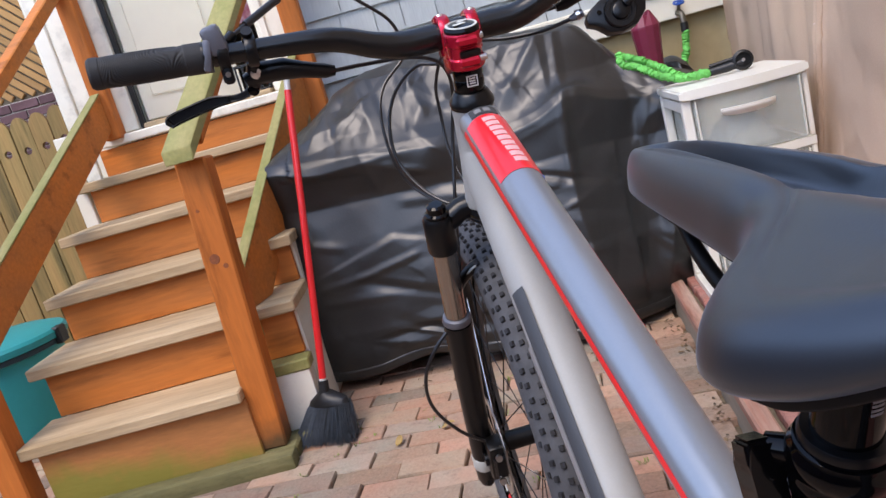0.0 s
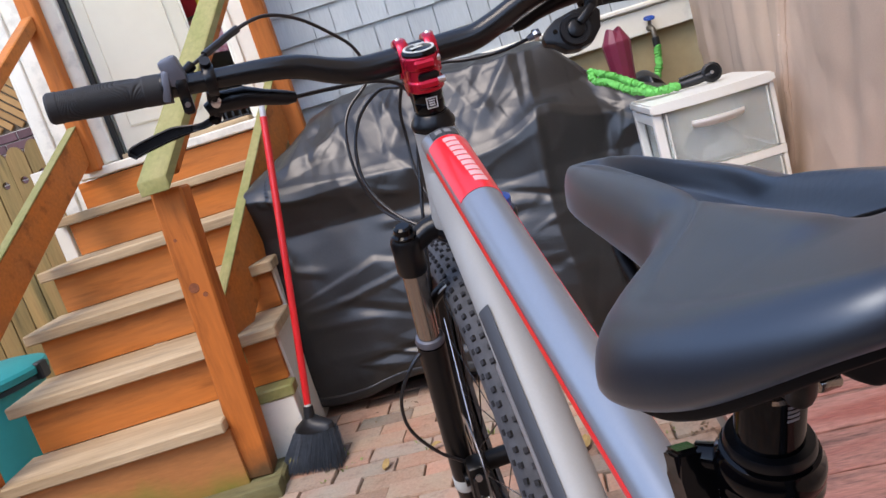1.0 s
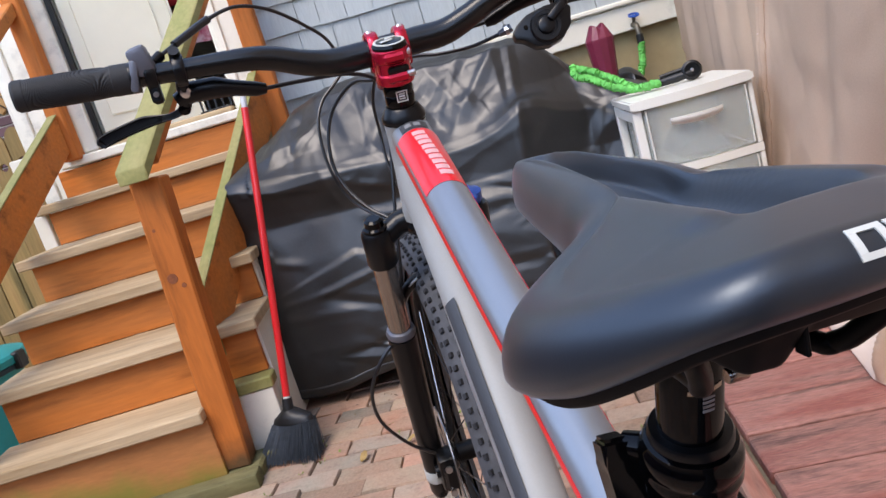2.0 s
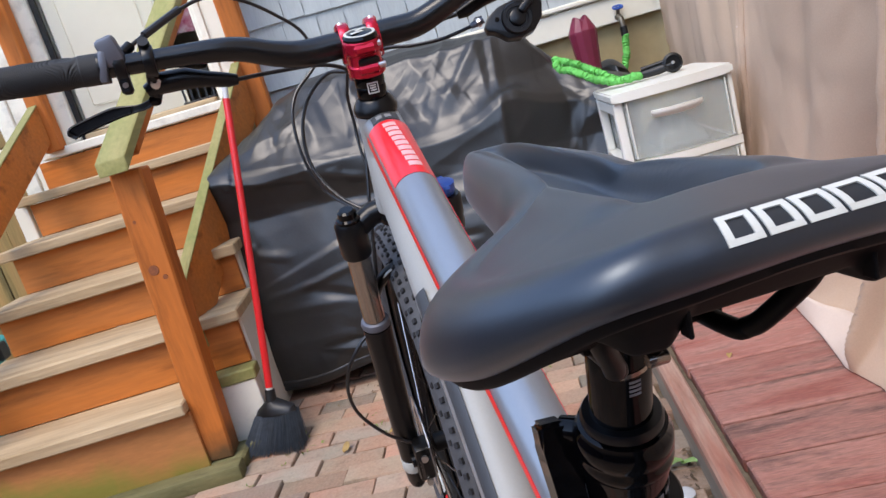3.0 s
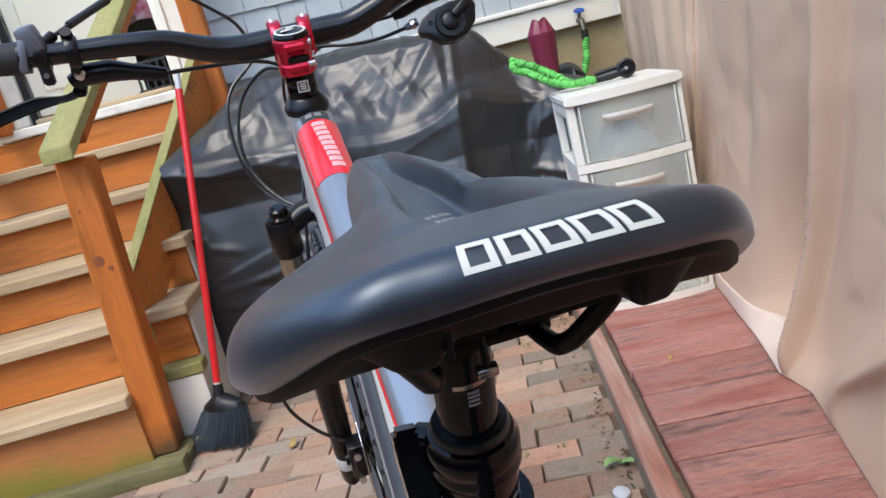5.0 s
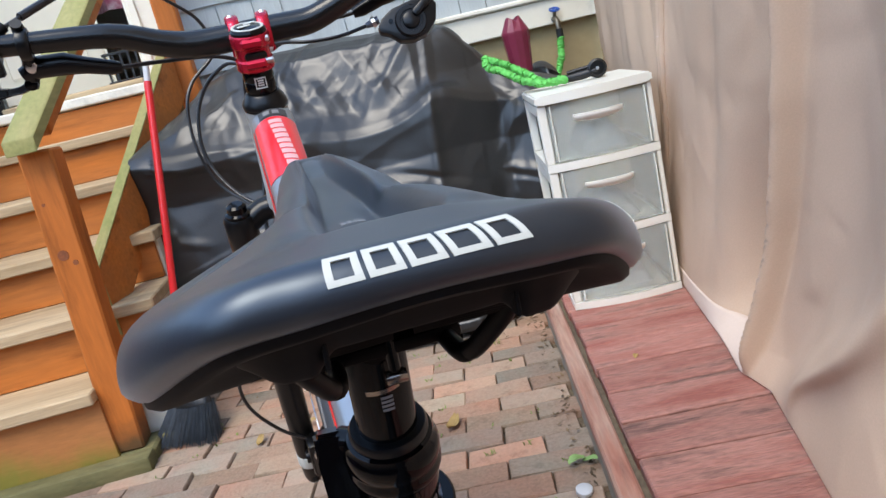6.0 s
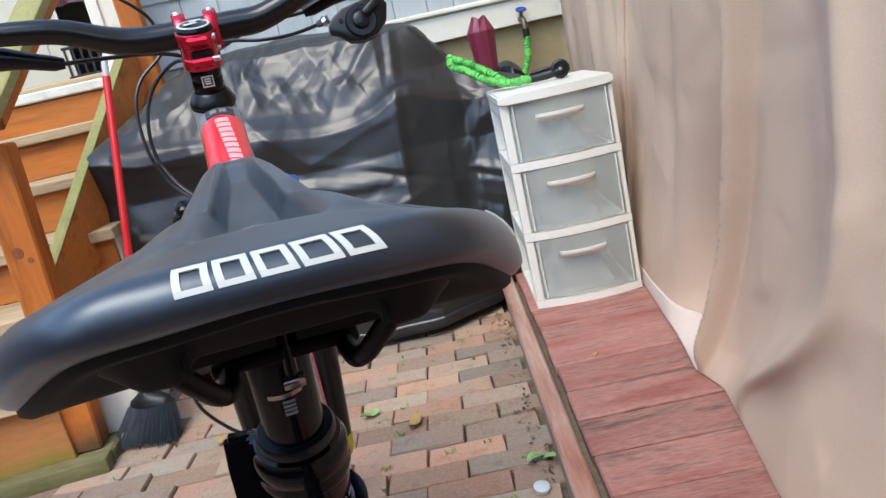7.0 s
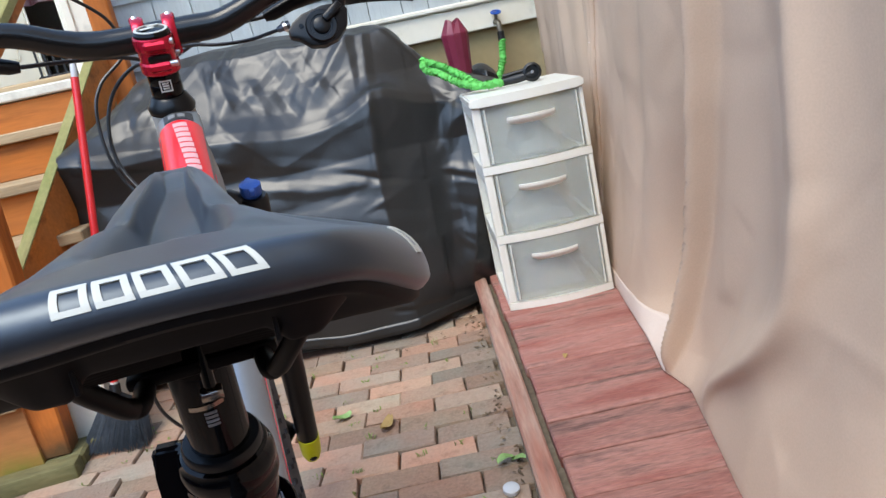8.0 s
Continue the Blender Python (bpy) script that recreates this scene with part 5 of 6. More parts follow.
def wheel(name, hub, label):
    w = part(name, lathed([(0.0, -0.05), (0.010, -0.05), (0.011, -0.046), (0.024, -0.033), (0.024, -0.029), (0.016, -0.024), (0.016, 0.024), (0.024, 0.029), (0.024, 0.033),
                           (0.010, 0.046), (0.0, 0.05)], 24, pose(*hub, 0, 90, 0)), BLACKSAT, bike, label)
    c = Matrix.Translation(hub) @ pose(0, 0, 0, 0, 90, 0)
    R, r = 0.3390, 0.0305
    bm = bmesh.new()
    n, k = 96, 16
    ring = [[bm.verts.new(c @ Vector(((R + r * math.cos(b)) * math.cos(a), (R + r * math.cos(b)) * math.sin(a), 1.02 * r * math.sin(b)))) for b in
             (math.radians(-142) + math.radians(284) * j / k for j in range(k + 1))] for a in (2 * math.pi * i / n for i in range(n))]
    for i in range(n):
        for j in range(k):
            bm.faces.new((ring[i][j], ring[(i + 1) % n][j], ring[(i + 1) % n][j + 1], ring[i][j + 1]))
    part("tyre", bm, RUBBER, w, "knobbly black tyre")
    # blocks of the tread
    bm = bmesh.new()
    nb = 124
    for i in range(nb):
        for row, (ang, wid, ln, hgt) in enumerate(((0 if i % 2 else 9, 0.0072, 0.0072, 0.0034), (-24 if i % 2 else -17, 0.0066, 0.0070, 0.0034), (24 if i % 2 == 0 else 17, 0.0066, 0.0070, 0.0034),
                                                   (-47, 0.0062, 0.0074, 0.0036), (47, 0.0062, 0.0074, 0.0036), (-66, 0.0045, 0.0075, 0.0022), (66, 0.0045, 0.0075, 0.0022))):
            if row >= 5 and i % 2:
                continue
            a = 2 * math.pi * (i + (0.5 if row in (1, 2) else 0.0) + (0.25 if row in (3, 4) else 0)) / nb
            m = c @ Matrix.Rotation(a, 4, "Z") @ Matrix.Translation((R, 0, 0)) @ Matrix.Rotation(radians(-ang), 4, "Y")
            lo = [bm.verts.new(m @ Vector((r - 0.0008, y, z))) for y, z in ((-ln / 2, -wid / 2), (ln / 2, -wid / 2), (ln / 2, wid / 2), (-ln / 2, wid / 2))]
            hi = [bm.verts.new(m @ Vector((r + hgt, y * 0.82, z * 0.82))) for y, z in ((-ln / 2, -wid / 2), (ln / 2, -wid / 2), (ln / 2, wid / 2), (-ln / 2, wid / 2))]
            for q in range(4):
                bm.faces.new((lo[q], lo[(q + 1) % 4], hi[(q + 1) % 4], hi[q]))
            bm.faces.new(hi)
    tagged(part("tread", bm, KNOB, w, smooth=False), kind="stuff")
    bm = bmesh.new()
    prof = [(0.322, -0.0135), (0.3225, 0.0135), (0.312, 0.0145), (0.298, 0.010), (0.296, 0.0), (0.298, -0.010), (0.312, -0.0145)]
    n = 96
    ring = [[bm.verts.new(c @ Vector((q * math.cos(a), q * math.sin(a), z))) for q, z in prof] for a in (2 * math.pi * i / n for i in range(n))]
    for i in range(n):
        for j in range(len(prof)):
            bm.faces.new((ring[i][j], ring[(i + 1) % n][j], ring[(i + 1) % n][(j + 1) % len(prof)], ring[i][(j + 1) % len(prof)]))
    part("rim", bm, BLACKSAT, w, "black rim")
    for a0, mat in ((207, PRINT), (219, REDGLOSS), (224, PRINT), (236, PRINT), (27, PRINT), (39, REDGLOSS), (44, PRINT)):
        fn = lambda u, v: c @ Vector(((0.300 + 0.011 * v) * math.cos(radians(a0 + (11 if mat is PRINT else 3.6) * u)), (0.300 + 0.011 * v) * math.sin(radians(a0 + (11 if mat is PRINT else 3.6) * u)), -0.0118 - 0.0035 * v))
        part("rim_decal", grid_mesh(fn, 10, 2, 0.0006), mat, w)
    for i in range(28):
        a = 2 * math.pi * i / 28
        sgn = 1 if i % 2 else -1
        h = a + sgn * (0.9 if (i // 2) % 2 else -0.9)
        p0 = c @ Vector((0.0225 * math.cos(h), 0.0225 * math.sin(h), sgn * 0.031))
        p1 = c @ Vector((0.297 * math.cos(a), 0.297 * math.sin(a), sgn * 0.002))
        part("spoke", tubed([p0, p1], 0.00105, 5), STEEL if i % 5 == 0 else BLACKSAT, w)
    bm = bmesh.new()
    n = 60
    ring = [[bm.verts.new(c @ Vector((q * math.cos(a), q * math.sin(a), z))) for q, z in ((0.082 + 0.0015 * math.sin(a * 12), -0.0392), (0.082 + 0.0015 * math.sin(a * 12), -0.0375), (0.068, -0.0375), (0.068, -0.0392))]
            for a in (2 * math.pi * i / n for i in range(n))]
    for i in range(n):
        for j in range(4):
            bm.faces.new((ring[i][j], ring[(i + 1) % n][j], ring[(i + 1) % n][(j + 1) % 4], ring[i][(j + 1) % 4]))
    for i in range(6):
        a = math.pi / 3 * i
        tube(bm, [c @ Vector((0.02 * math.cos(a + 0.5), 0.02 * math.sin(a + 0.5), -0.0384)), c @ Vector((0.069 * math.cos(a), 0.069 * math.sin(a), -0.0384))], 0.003, 6, 0.3)
    part("brake_disc", bm, STEEL, w, "steel brake disc")
    return w


wheel("front_wheel", HUB_F, "spoked front wheel with a black hub")
wheel("rear_wheel", HUB_R, "spoked rear wheel with a black hub")


def fork():
    d = -AXIS
    crown_c = HEAD_LO + d * 0.012
    x = 0.066
    bm = bmesh.new()
    tube(bm, [crown_c + Vector((-x, 0, 0)) + d * 0.014, crown_c + Vector((-0.035, 0.004, 0.004)), crown_c + Vector((0, 0.004, 0.008)), crown_c + Vector((0.035, 0.004, 0.004)), crown_c + Vector((x, 0, 0)) + d * 0.014],
         [0.016, 0.0155, 0.019, 0.0155, 0.016], 20)
    f = part("fork", bm, BLACKSAT, bike, "black suspension fork with bronze-grey stanchions")
    part("crown_race", lathed([(0.0, 0.0), (0.026, 0.0), (0.028, 0.006), (0.024, 0.016), (0.0, 0.016)], 28, along(HEAD_LO + d * 0.018, HEAD_HI)), BLACKSAT, f)
    for sx in (-1, 1):
        c = crown_c + Vector((sx * x, 0, 0))
        m = along(c + d * 0.048, c)
        part("crown_socket", lathed([(0.0, 0.0), (0.0195, 0.0), (0.0205, 0.004), (0.0205, 0.048), (0.0175, 0.053), (0.0, 0.053)], 28, m), BLACKSAT, f)
        if sx < 0:
            part("top_cap", lathed([(0.016, 0.0535), (0.016, 0.057), (0.0125, 0.059), (0.0125, 0.067), (0.009, 0.0695), (0.0, 0.0695)], 24, m), BLACKGL, f, "black air valve cap")
        else:
            knob = bmesh.new()
            lathe(knob, [(0.012, 0.0535), (0.014, 0.058), (0.014, 0.070), (0.008, 0.073), (0.0, 0.073)], 20, m)
            box(knob, (-0.0045, -0.019, 0.060), (0.0045, 0.019, 0.0705), 0.002, m)
            part("lockout_knob", knob, BLUEP, f, "blue lockout knob")
        s0, s1 = c + d * 0.0485, c + d * 0.168
        part("stanchion", tubed([s0, s1], 0.0158, 28), STANCH, f, "polished bronze-grey stanchion")
        lm = along(c + d * 0.52, c + d * 0.17)
        Lg = 0.35
        part("dust_seal", lathed([(0.0162, Lg - 0.002), (0.0205, Lg), (0.0215, Lg + 0.004), (0.0195, Lg + 0.010), (0.0165, Lg + 0.0115)], 28, lm), GREYALLOY, f, "blue-grey dust seal ring")
        leg = part("lower_leg", lathed([(0.0, -0.002), (0.012, 0.0), (0.0155, 0.012), (0.0175, 0.05), (0.019, 0.16), (0.020, Lg - 0.06), (0.0208, Lg - 0.014), (0.0208, Lg - 0.0025), (0.0, Lg - 0.0025)], 28, lm), BLACKSAT, f, "black lower fork leg")
        if sx > 0:
            part("foot_cap", lathed([(0.0, -0.004), (0.0125, -0.002), (0.0166, 0.012), (0.0180, 0.030), (0.0185, 0.050), (0.0187, 0.052), (0.0, 0.052)], 28, lm), LIME, leg, "lime yellow end cap")
        else:
            part("leg_band", lathed([(0.0178, 0.042), (0.0184, 0.044), (0.0187, 0.066), (0.0181, 0.068)], 28, lm), PRINT, leg, "white decal band")
        drop = c + d * 0.495
        part("dropout", boxed((drop.x - 0.007, drop.y - 0.012, drop.z - 0.025), (drop.x + 0.007, drop.y + 0.026, drop.z + 0.02), 0.004), BLACKSAT, leg)
    # brace behind the tyre
    l, r = crown_c + Vector((-x, 0, 0)) + d * 0.190, crown_c + Vector((x, 0, 0)) + d * 0.190
    mid = crown_c + d * 0.088 + Vector((0, 0.020, 0))
    arch = smooth_path([l, l + Vector((0.008, 0.012, 0.050)), mid + Vector((-0.034, 0, -0.008)), mid, mid + Vector((0.034, 0, -0.008)), r + Vector((-0.008, 0.012, 0.050)), r], 6)
    br = part("brace", tubed(arch, 0.0085, 14), BLACKSAT, f, "black fork brace over the tyre")
    part("brace_edge", tubed([p + Vector((0, -0.0085, 0.002)) for p in arch[11:26]], 0.0016, 8), PRINT, br, "thin white edge line")
    ax = bmesh.new()
    tube(ax, [HUB_F + Vector((-0.082, 0, 0)), HUB_F + Vector((0.08, 0, 0))], 0.0095, 16)
    part("axle", ax, BLACKSAT, f)
    cal = bmesh.new()
    m = Matrix.Translation(crown_c + Vector((-0.046, 0, 0)) + d * 0.445 + Vector((0, -0.028, 0))) @ pose(0, 0, 0, 20, 0, 0)
    box(cal, (-0.017, -0.02, -0.036), (0.013, 0.014, 0.036), 0.006, m, 2)
    box(cal, (-0.012, -0.028, -0.024), (0.010, -0.018, 0.022), 0.004, m)
    lathe(cal, [(0.0, 0.0), (0.011, 0.0), (0.011, 0.006), (0.0, 0.006)], 16, m @ pose(-0.0165, -0.002, 0.0, 0, -90, 0))
    c2 = part("brake_caliper", cal, BLACKSAT, bike, "black disc brake caliper")
    part("bolt", lathed([(0.0055, 0), (0.0055, 0.005), (0.0, 0.005)], 12, m @ pose(-0.004, -0.029, 0.027, 70, 0, 0)), STEEL, c2)
    part("bolt", lathed([(0.0055, 0), (0.0055, 0.005), (0.0, 0.005)], 12, m @ pose(-0.004, -0.029, -0.027, 70, 0, 0)), STEEL, c2)


fork()


def cockpit():
    m = along(HEAD_HI, HEAD_HI + AXIS)
    # spacers on the steerer
    for z0, z1 in ((0.0245, 0.039), (0.0395, 0.052)):
        sp = part("spacer", lathed([(0.0, z0), (0.0172, z0), (0.0178, z0 + 0.001), (0.0178, z1 - 0.001), (0.0172, z1), (0.0, z1)], 30, m), BLACKGL, bike)
    out = Vector((0, -AXIS.z, AXIS.y))
    ex = Vector((1, 0, 0))
    ey = out.cross(ex)
    em = Matrix.Translation(HEAD_HI + AXIS * 0.040 + out * 0.0176) @ Matrix((ex, ey, out)).transposed().to_4x4()
    for a, b in (((-0.0065, -0.0065), (0.0065, -0.0052)), ((-0.0065, 0.0052), (0.0065, 0.0065)), ((-0.0065, -0.0052), (-0.0052, 0.0052)), ((0.0052, -0.0052), (0.0065, 0.0052)),
                 ((-0.0036, -0.0034), (0.0036, -0.0018)), ((-0.0036, -0.0006), (0.0036, 0.001)), ((-0.0036, 0.0022), (0.0036, 0.0038))):
        part("emblem_bar", boxed((*a, 0.0), (*b, 0.0014), 0.0, em), PRINT, sp)
    # stem: clamp on the steerer, short body, clamp round the bar
    st0 = HEAD_HI + AXIS * 0.0525
    bm = bmesh.new()
    sm = along(st0, st0 + AXIS)
    lathe(bm, [(0.0, 0.0), (0.0205, 0.0), (0.0216, 0.0015), (0.0216, 0.0115), (0.0205, 0.013), (0.0196, 0.0135), (0.0196, 0.0255), (0.0205, 0.026), (0.0218, 0.0275), (0.0222, 0.039), (0.0208, 0.0412), (0.0, 0.0412)], 40, sm)
    bar_c = spot(0.0, 0.752, 1.004)
    box(bm, (-0.019, 0.0, 0.004), (0.019, 0.040, 0.037), 0.005, Matrix.Translation(st0) @ pose(0, 0, 0, -14, 0, 0), 2)
    for z in (0.004, 0.027):
        box(bm, (-0.013, -0.0265, z), (0.013, -0.0185, z + 0.011), 0.003, Matrix.Translation(st0) @ pose(0, 0, 0, 18, 0, 0))
    stem = part("stem", bm, REDALLOY, bike, "short red anodised stem")
    part("slot", boxed((-0.0125, -0.0235, 0.0155), (0.0125, -0.0190, 0.0240), 0.003, sm @ pose(0, 0, 0, 0, 0, 4), 2), BLACKSAT, stem, "black slot between the clamp bolts")
    ring = bmesh.new()
    n = 36
    for x0, x1 in ((-0.0235, -0.010), (0.010, 0.0235)):
        prof = ((x0, 0.0164), (x0, 0.0215), (x0 + 0.002, 0.0228), (x1 - 0.002, 0.0228), (x1, 0.0215), (x1, 0.0164))
        rr = [[ring.verts.new(bar_c + Vector((q, h * math.cos(a), h * math.sin(a)))) for q, h in prof] for a in (2 * math.pi * i / n for i in range(n))]
        for i in range(n):
            for j in range(6):
                ring.faces.new((rr[i][j], rr[(i + 1) % n][j], rr[(i + 1) % n][(j + 1) % 6], rr[i][(j + 1) % 6]))
    part("face_plate", ring, REDALLOY, stem, "red bar clamp")
    for sx in (-0.0165, 0.0165):
        for up in (1, -1):
            bmt = boxed((-0.0066, -0.011, -0.0055), (0.0066, 0.010, 0.0040), 0.002, Matrix.Translation(bar_c + Vector((sx * 1.12, 0.004, up * 0.0185))))
            part("clamp_ear", bmt, REDALLOY, stem)
            part("bolt", lathed([(0.0032, 0), (0.0032, 0.0045), (0.002, 0.005), (0.0, 0.005)], 12, Matrix.Translation(bar_c + Vector((sx * 1.12, -0.006, up * 0.0185 + (0.0005 if up > 0 else -0.003)))) @ pose(0, 0, 0, 78, 0, 0)), STEEL, stem)
    for z in (0.0085, 0.0325):
        part("bolt", lathed([(0.0036, 0), (0.0036, 0.008), (0.0028, 0.009), (0.0, 0.009)], 12, Matrix.Translation(st0) @ pose(0.011, -0.024, z - 0.004, 0, 90, 0)), STEEL, stem)
    cap = part("top_cap", lathed([(0.0, 0.0415), (0.0200, 0.0415), (0.0204, 0.044), (0.0185, 0.0470), (0.007, 0.049), (0.0, 0.0492)], 36, sm), BLACKGL, stem, "glossy black top cap with a pale printed face")
    part("cap_face", lathed([(0.0182, 0.0470), (0.0182, 0.0477), (0.0160, 0.0482), (0.0158, 0.0476)], 32, sm), PRINT, cap, "pale printed ring")
    part("swoosh", boxed((-0.012, -0.006, 0.0492), (0.003, -0.001, 0.0500), 0.0003, sm @ pose(0, 0, 0, 0, 0, 18)), PRINT, cap, "pale swoosh mark")
    part("swoosh", boxed((-0.002, 0.002, 0.0491), (0.012, 0.006, 0.0499), 0.0003, sm @ pose(0, 0, 0, 0, 0, 24)), PRINT, cap)
    # riser bar
    lf = [(-0.392, 0.704, 1.055), (-0.33, 0.714, 1.049), (-0.25, 0.726, 1.042), (-0.17, 0.735, 1.0345), (-0.135, 0.741, 1.028), (-0.10, 0.746, 1.014), (-0.07, 0.750, 1.006), (-0.035, 0.752, 1.004)]
    rt = [(0.035, 0.752, 1.004), (0.07, 0.750, 1.004), (0.10, 0.746, 1.012), (0.135, 0.741, 1.025), (0.17, 0.735, 1.032), (0.25, 0.726, 1.036), (0.33, 0.714, 1.040), (0.392, 0.704, 1.043)]
    path = smooth_path([spot(*p) for p in lf + rt], 7)
    rad = []
    for p in path:
        u = abs(p.x)
        rad.append(0.0159 if u < 0.06 else max(0.0115, 0.0159 - (u - 0.06) * 0.028))
    part("handlebar", tubed(path, rad, 32), BARBLACK, bike, "black riser handlebar")
    for sx, pts in ((-1, lf[:3]), (1, list(reversed(rt[-3:])))):
        a, b = spot(*pts[0]), spot(*pts[1]).lerp(spot(*pts[2]), 0.58)
        d = (b - a).normalized()
        a = a - d * 0.004
        L = (b - a).length
        gm = along(a, b)
        bm = bmesh.new()
        nz, na = 190, 110
        rings = []
        for j in range(nz + 1):
            z = L * j / nz
            u = min(1.0, max(0.0, (z - 0.012) / (L - 0.030)))
            belt = min(1.0, u * 14) * min(1.0, (1 - u) * 14)
            row = []
            for i in range(na):
                g = 2 * math.pi * i / na
                wave = 20 * u + 1.8 * math.sin(2 * g + 5.5 * u) + 3.0 * math.cos(g - 4 * u)
                carve = abs((wave * 1.15) % 1.0 - 0.5) * 2
                h = 0.0160 + 0.0010 * math.sin(math.pi * u) + 0.0013 * belt * (min(1.0, carve * 1.8) - 1) if 0 < u < 1 else 0.0166
                h -= 0.002 * max(0.0, 1 - z / 0.003)
                row.append(bm.verts.new(gm @ Vector((h * math.cos(g), h * math.sin(g), z))))
            rings.append(row)
        for lo, hi in zip(rings, rings[1:]):
            for i in range(na):
                bm.faces.new((lo[i], lo[(i + 1) % na], hi[(i + 1) % na], hi[i]))
        bm.faces.new(list(reversed(rings[0])))
        bm.faces.new(rings[-1])
        grip = part("grip", bm, GRIPR, bike, "black rubber grip with wavy carved grooves", sharp=180)
        part("lock_ring", lathed([(0.0, L), (0.0165, L), (0.0168, L + 0.001), (0.0168, L + 0.009), (0.015, L + 0.0095), (0.0, L + 0.0095)], 32, gm), BLACKSAT, grip, "black lock ring")

    def lever(sx, sp):
        """Brake lever; sp places a point given for the left side."""
        bm = bmesh.new()
        cl = sp(-0.232, 0.728, 1.040)
        ax = (sp(-0.25, 0.726, 1.042) - sp(-0.17, 0.735, 1.0345)).normalized()
        lathe(bm, [(0.0, -0.006), (0.0165, -0.006), (0.0175, -0.004), (0.0175, 0.004), (0.0165, 0.006), (0.0, 0.006)], 28, along(cl, cl + ax))
        lv = part("brake_lever", bm, BLACKSAT, bike, "black hydraulic brake lever")
        part("clamp_lug", tubed([sp(-0.232, 0.728, 1.052), sp(-0.230, 0.715, 1.060)], [0.007, 0.006], 12), BLACKSAT, lv)
        part("master_cylinder", tubed([sp(-0.250, 0.752, 1.012), sp(-0.232, 0.752, 1.017), sp(-0.205, 0.754, 1.015), sp(-0.185, 0.757, 1.009), sp(-0.160, 0.760, 1.001), sp(-0.150, 0.762, 0.999)],
                                      [0.008, 0.0125, 0.0125, 0.0095, 0.0085, 0.006], 18), BLACKSAT, lv, "slim black reservoir")
        part("bracket", tubed([sp(-0.236, 0.742, 1.03), sp(-0.242, 0.756, 1.010), sp(-0.246, 0.766, 1.001)], [0.010, 0.011, 0.008], 12, 0.7), BLACKSAT, lv)
        line = smooth_path([sp(-0.243, 0.760, 1.003), sp(-0.262, 0.774, 0.9990), sp(-0.280, 0.781, 1.0000), sp(-0.300, 0.786, 1.0010), sp(-0.328, 0.790, 0.9975), sp(-0.349, 0.790, 0.9935), sp(-0.3555, 0.789, 0.988)], 5)
        bm, rows = bmesh.new(), []
        for i, p in enumerate(line):
            f = i / (len(line) - 1)
            h = 0.0042 + 0.0036 * min(1.0, max(0.0, (f - 0.25) / 0.25)) - 0.003 * max(0.0, (f - 0.88) / 0.12)
            d = (line[min(i + 1, len(line) - 1)] - line[max(i - 1, 0)]).normalized()
            face = d.cross(Vector((0, 0, 1))).normalized()
            rise = face.cross(d)
            face = face if face.y < 0 else -face
            rise = rise if rise.z > 0 else -rise
            groove = -0.0006 if 0.3 < f < 0.9 else 0.0022
            rows.append([bm.verts.new(p + face * q + rise * w * h) for q, w in ((0.0022, -1), (0.0026, -0.72), (groove, -0.58), (groove, 0.62), (0.0026, 0.76), (0.0020, 1), (-0.0030, 0.9), (-0.0030, -0.9))])
        for lo, hi in zip(rows, rows[1:]):
            for i in range(8):
                bm.faces.new((lo[i], lo[(i + 1) % 8], hi[(i + 1) % 8], hi[i]))
        bm.faces.new(rows[0])
        bm.faces.new(list(reversed(rows[-1])))
        bmesh.ops.recalc_face_normals(bm, faces=bm.faces[:])
        part("blade", bm, BLACKSAT, lv, "flat lever blade with a long groove and a hooked tip", sharp=30)
        part("bolt", lathed([(0.0062, 0.0), (0.0062, 0.005), (0.0045, 0.006), (0.0, 0.006)], 18, along(sp(-0.236, 0.745, 1.018), sp(-0.236, 0.70, 1.004))), STEEL, lv)
        part("pivot", lathed([(0.0068, 0.0), (0.0068, 0.006), (0.004, 0.007), (0.0, 0.007)], 18, along(sp(-0.245, 0.757, 1.002), sp(-0.245, 0.70, 0.990))), BLACKGL, lv)

    lever(-1, spot)
    lever(1, lambda b, s, z: spot(-b - 0.021, s + 0.012, z + 0.004))
    # remote beside the left grip
    bm = bmesh.new()
    cl = spot(-0.262, 0.724, 1.043)
    ax = (spot(-0.25, 0.726, 1.042) - spot(-0.17, 0.735, 1.0345)).normalized()
    lathe(bm, [(0.0, -0.006), (0.0170, -0.006), (0.0185, -0.003), (0.0185, 0.004), (0.0170, 0.006), (0.0, 0.006)], 20, along(cl, cl + ax))
    rm = part("remote", bm, BLACKSAT, bike, "black remote lever beside the grip")
    part("paddle", boxed((-0.011, -0.013, 0.0), (0.010, 0.010, 0.031), 0.005, Matrix.Translation(spot(-0.262, 0.720, 1.044)) @ pose(0, 0, 0, 12, -12, 0), 2), GREYALLOY, rm, "blue-grey thumb paddle")
    part("paddle_fin", boxed((-0.018, -0.012, -0.020), (-0.009, 0.002, 0.014), 0.003, Matrix.Translation(spot(-0.262, 0.716, 1.044)) @ pose(0, 0, 0, 6, 14, 0), 2), GREYALLOY, rm)
    part("barrel", tubed([spot(-0.256, 0.728, 1.055), spot(-0.247, 0.735, 1.062)], 0.006, 12), BLACKSAT, rm)
    part("lug", boxed((-0.006, -0.008, -0.034), (0.006, 0.004, -0.014), 0.003, Matrix.Translation(spot(-0.262, 0.722, 1.045))), BLACKSAT, rm)
    part("bolt", lathed([(0.003, 0), (0.003, 0.003), (0, 0.003)], 10, along(spot(-0.262, 0.714, 1.021), spot(-0.262, 0.70, 1.018))), STEEL, rm)
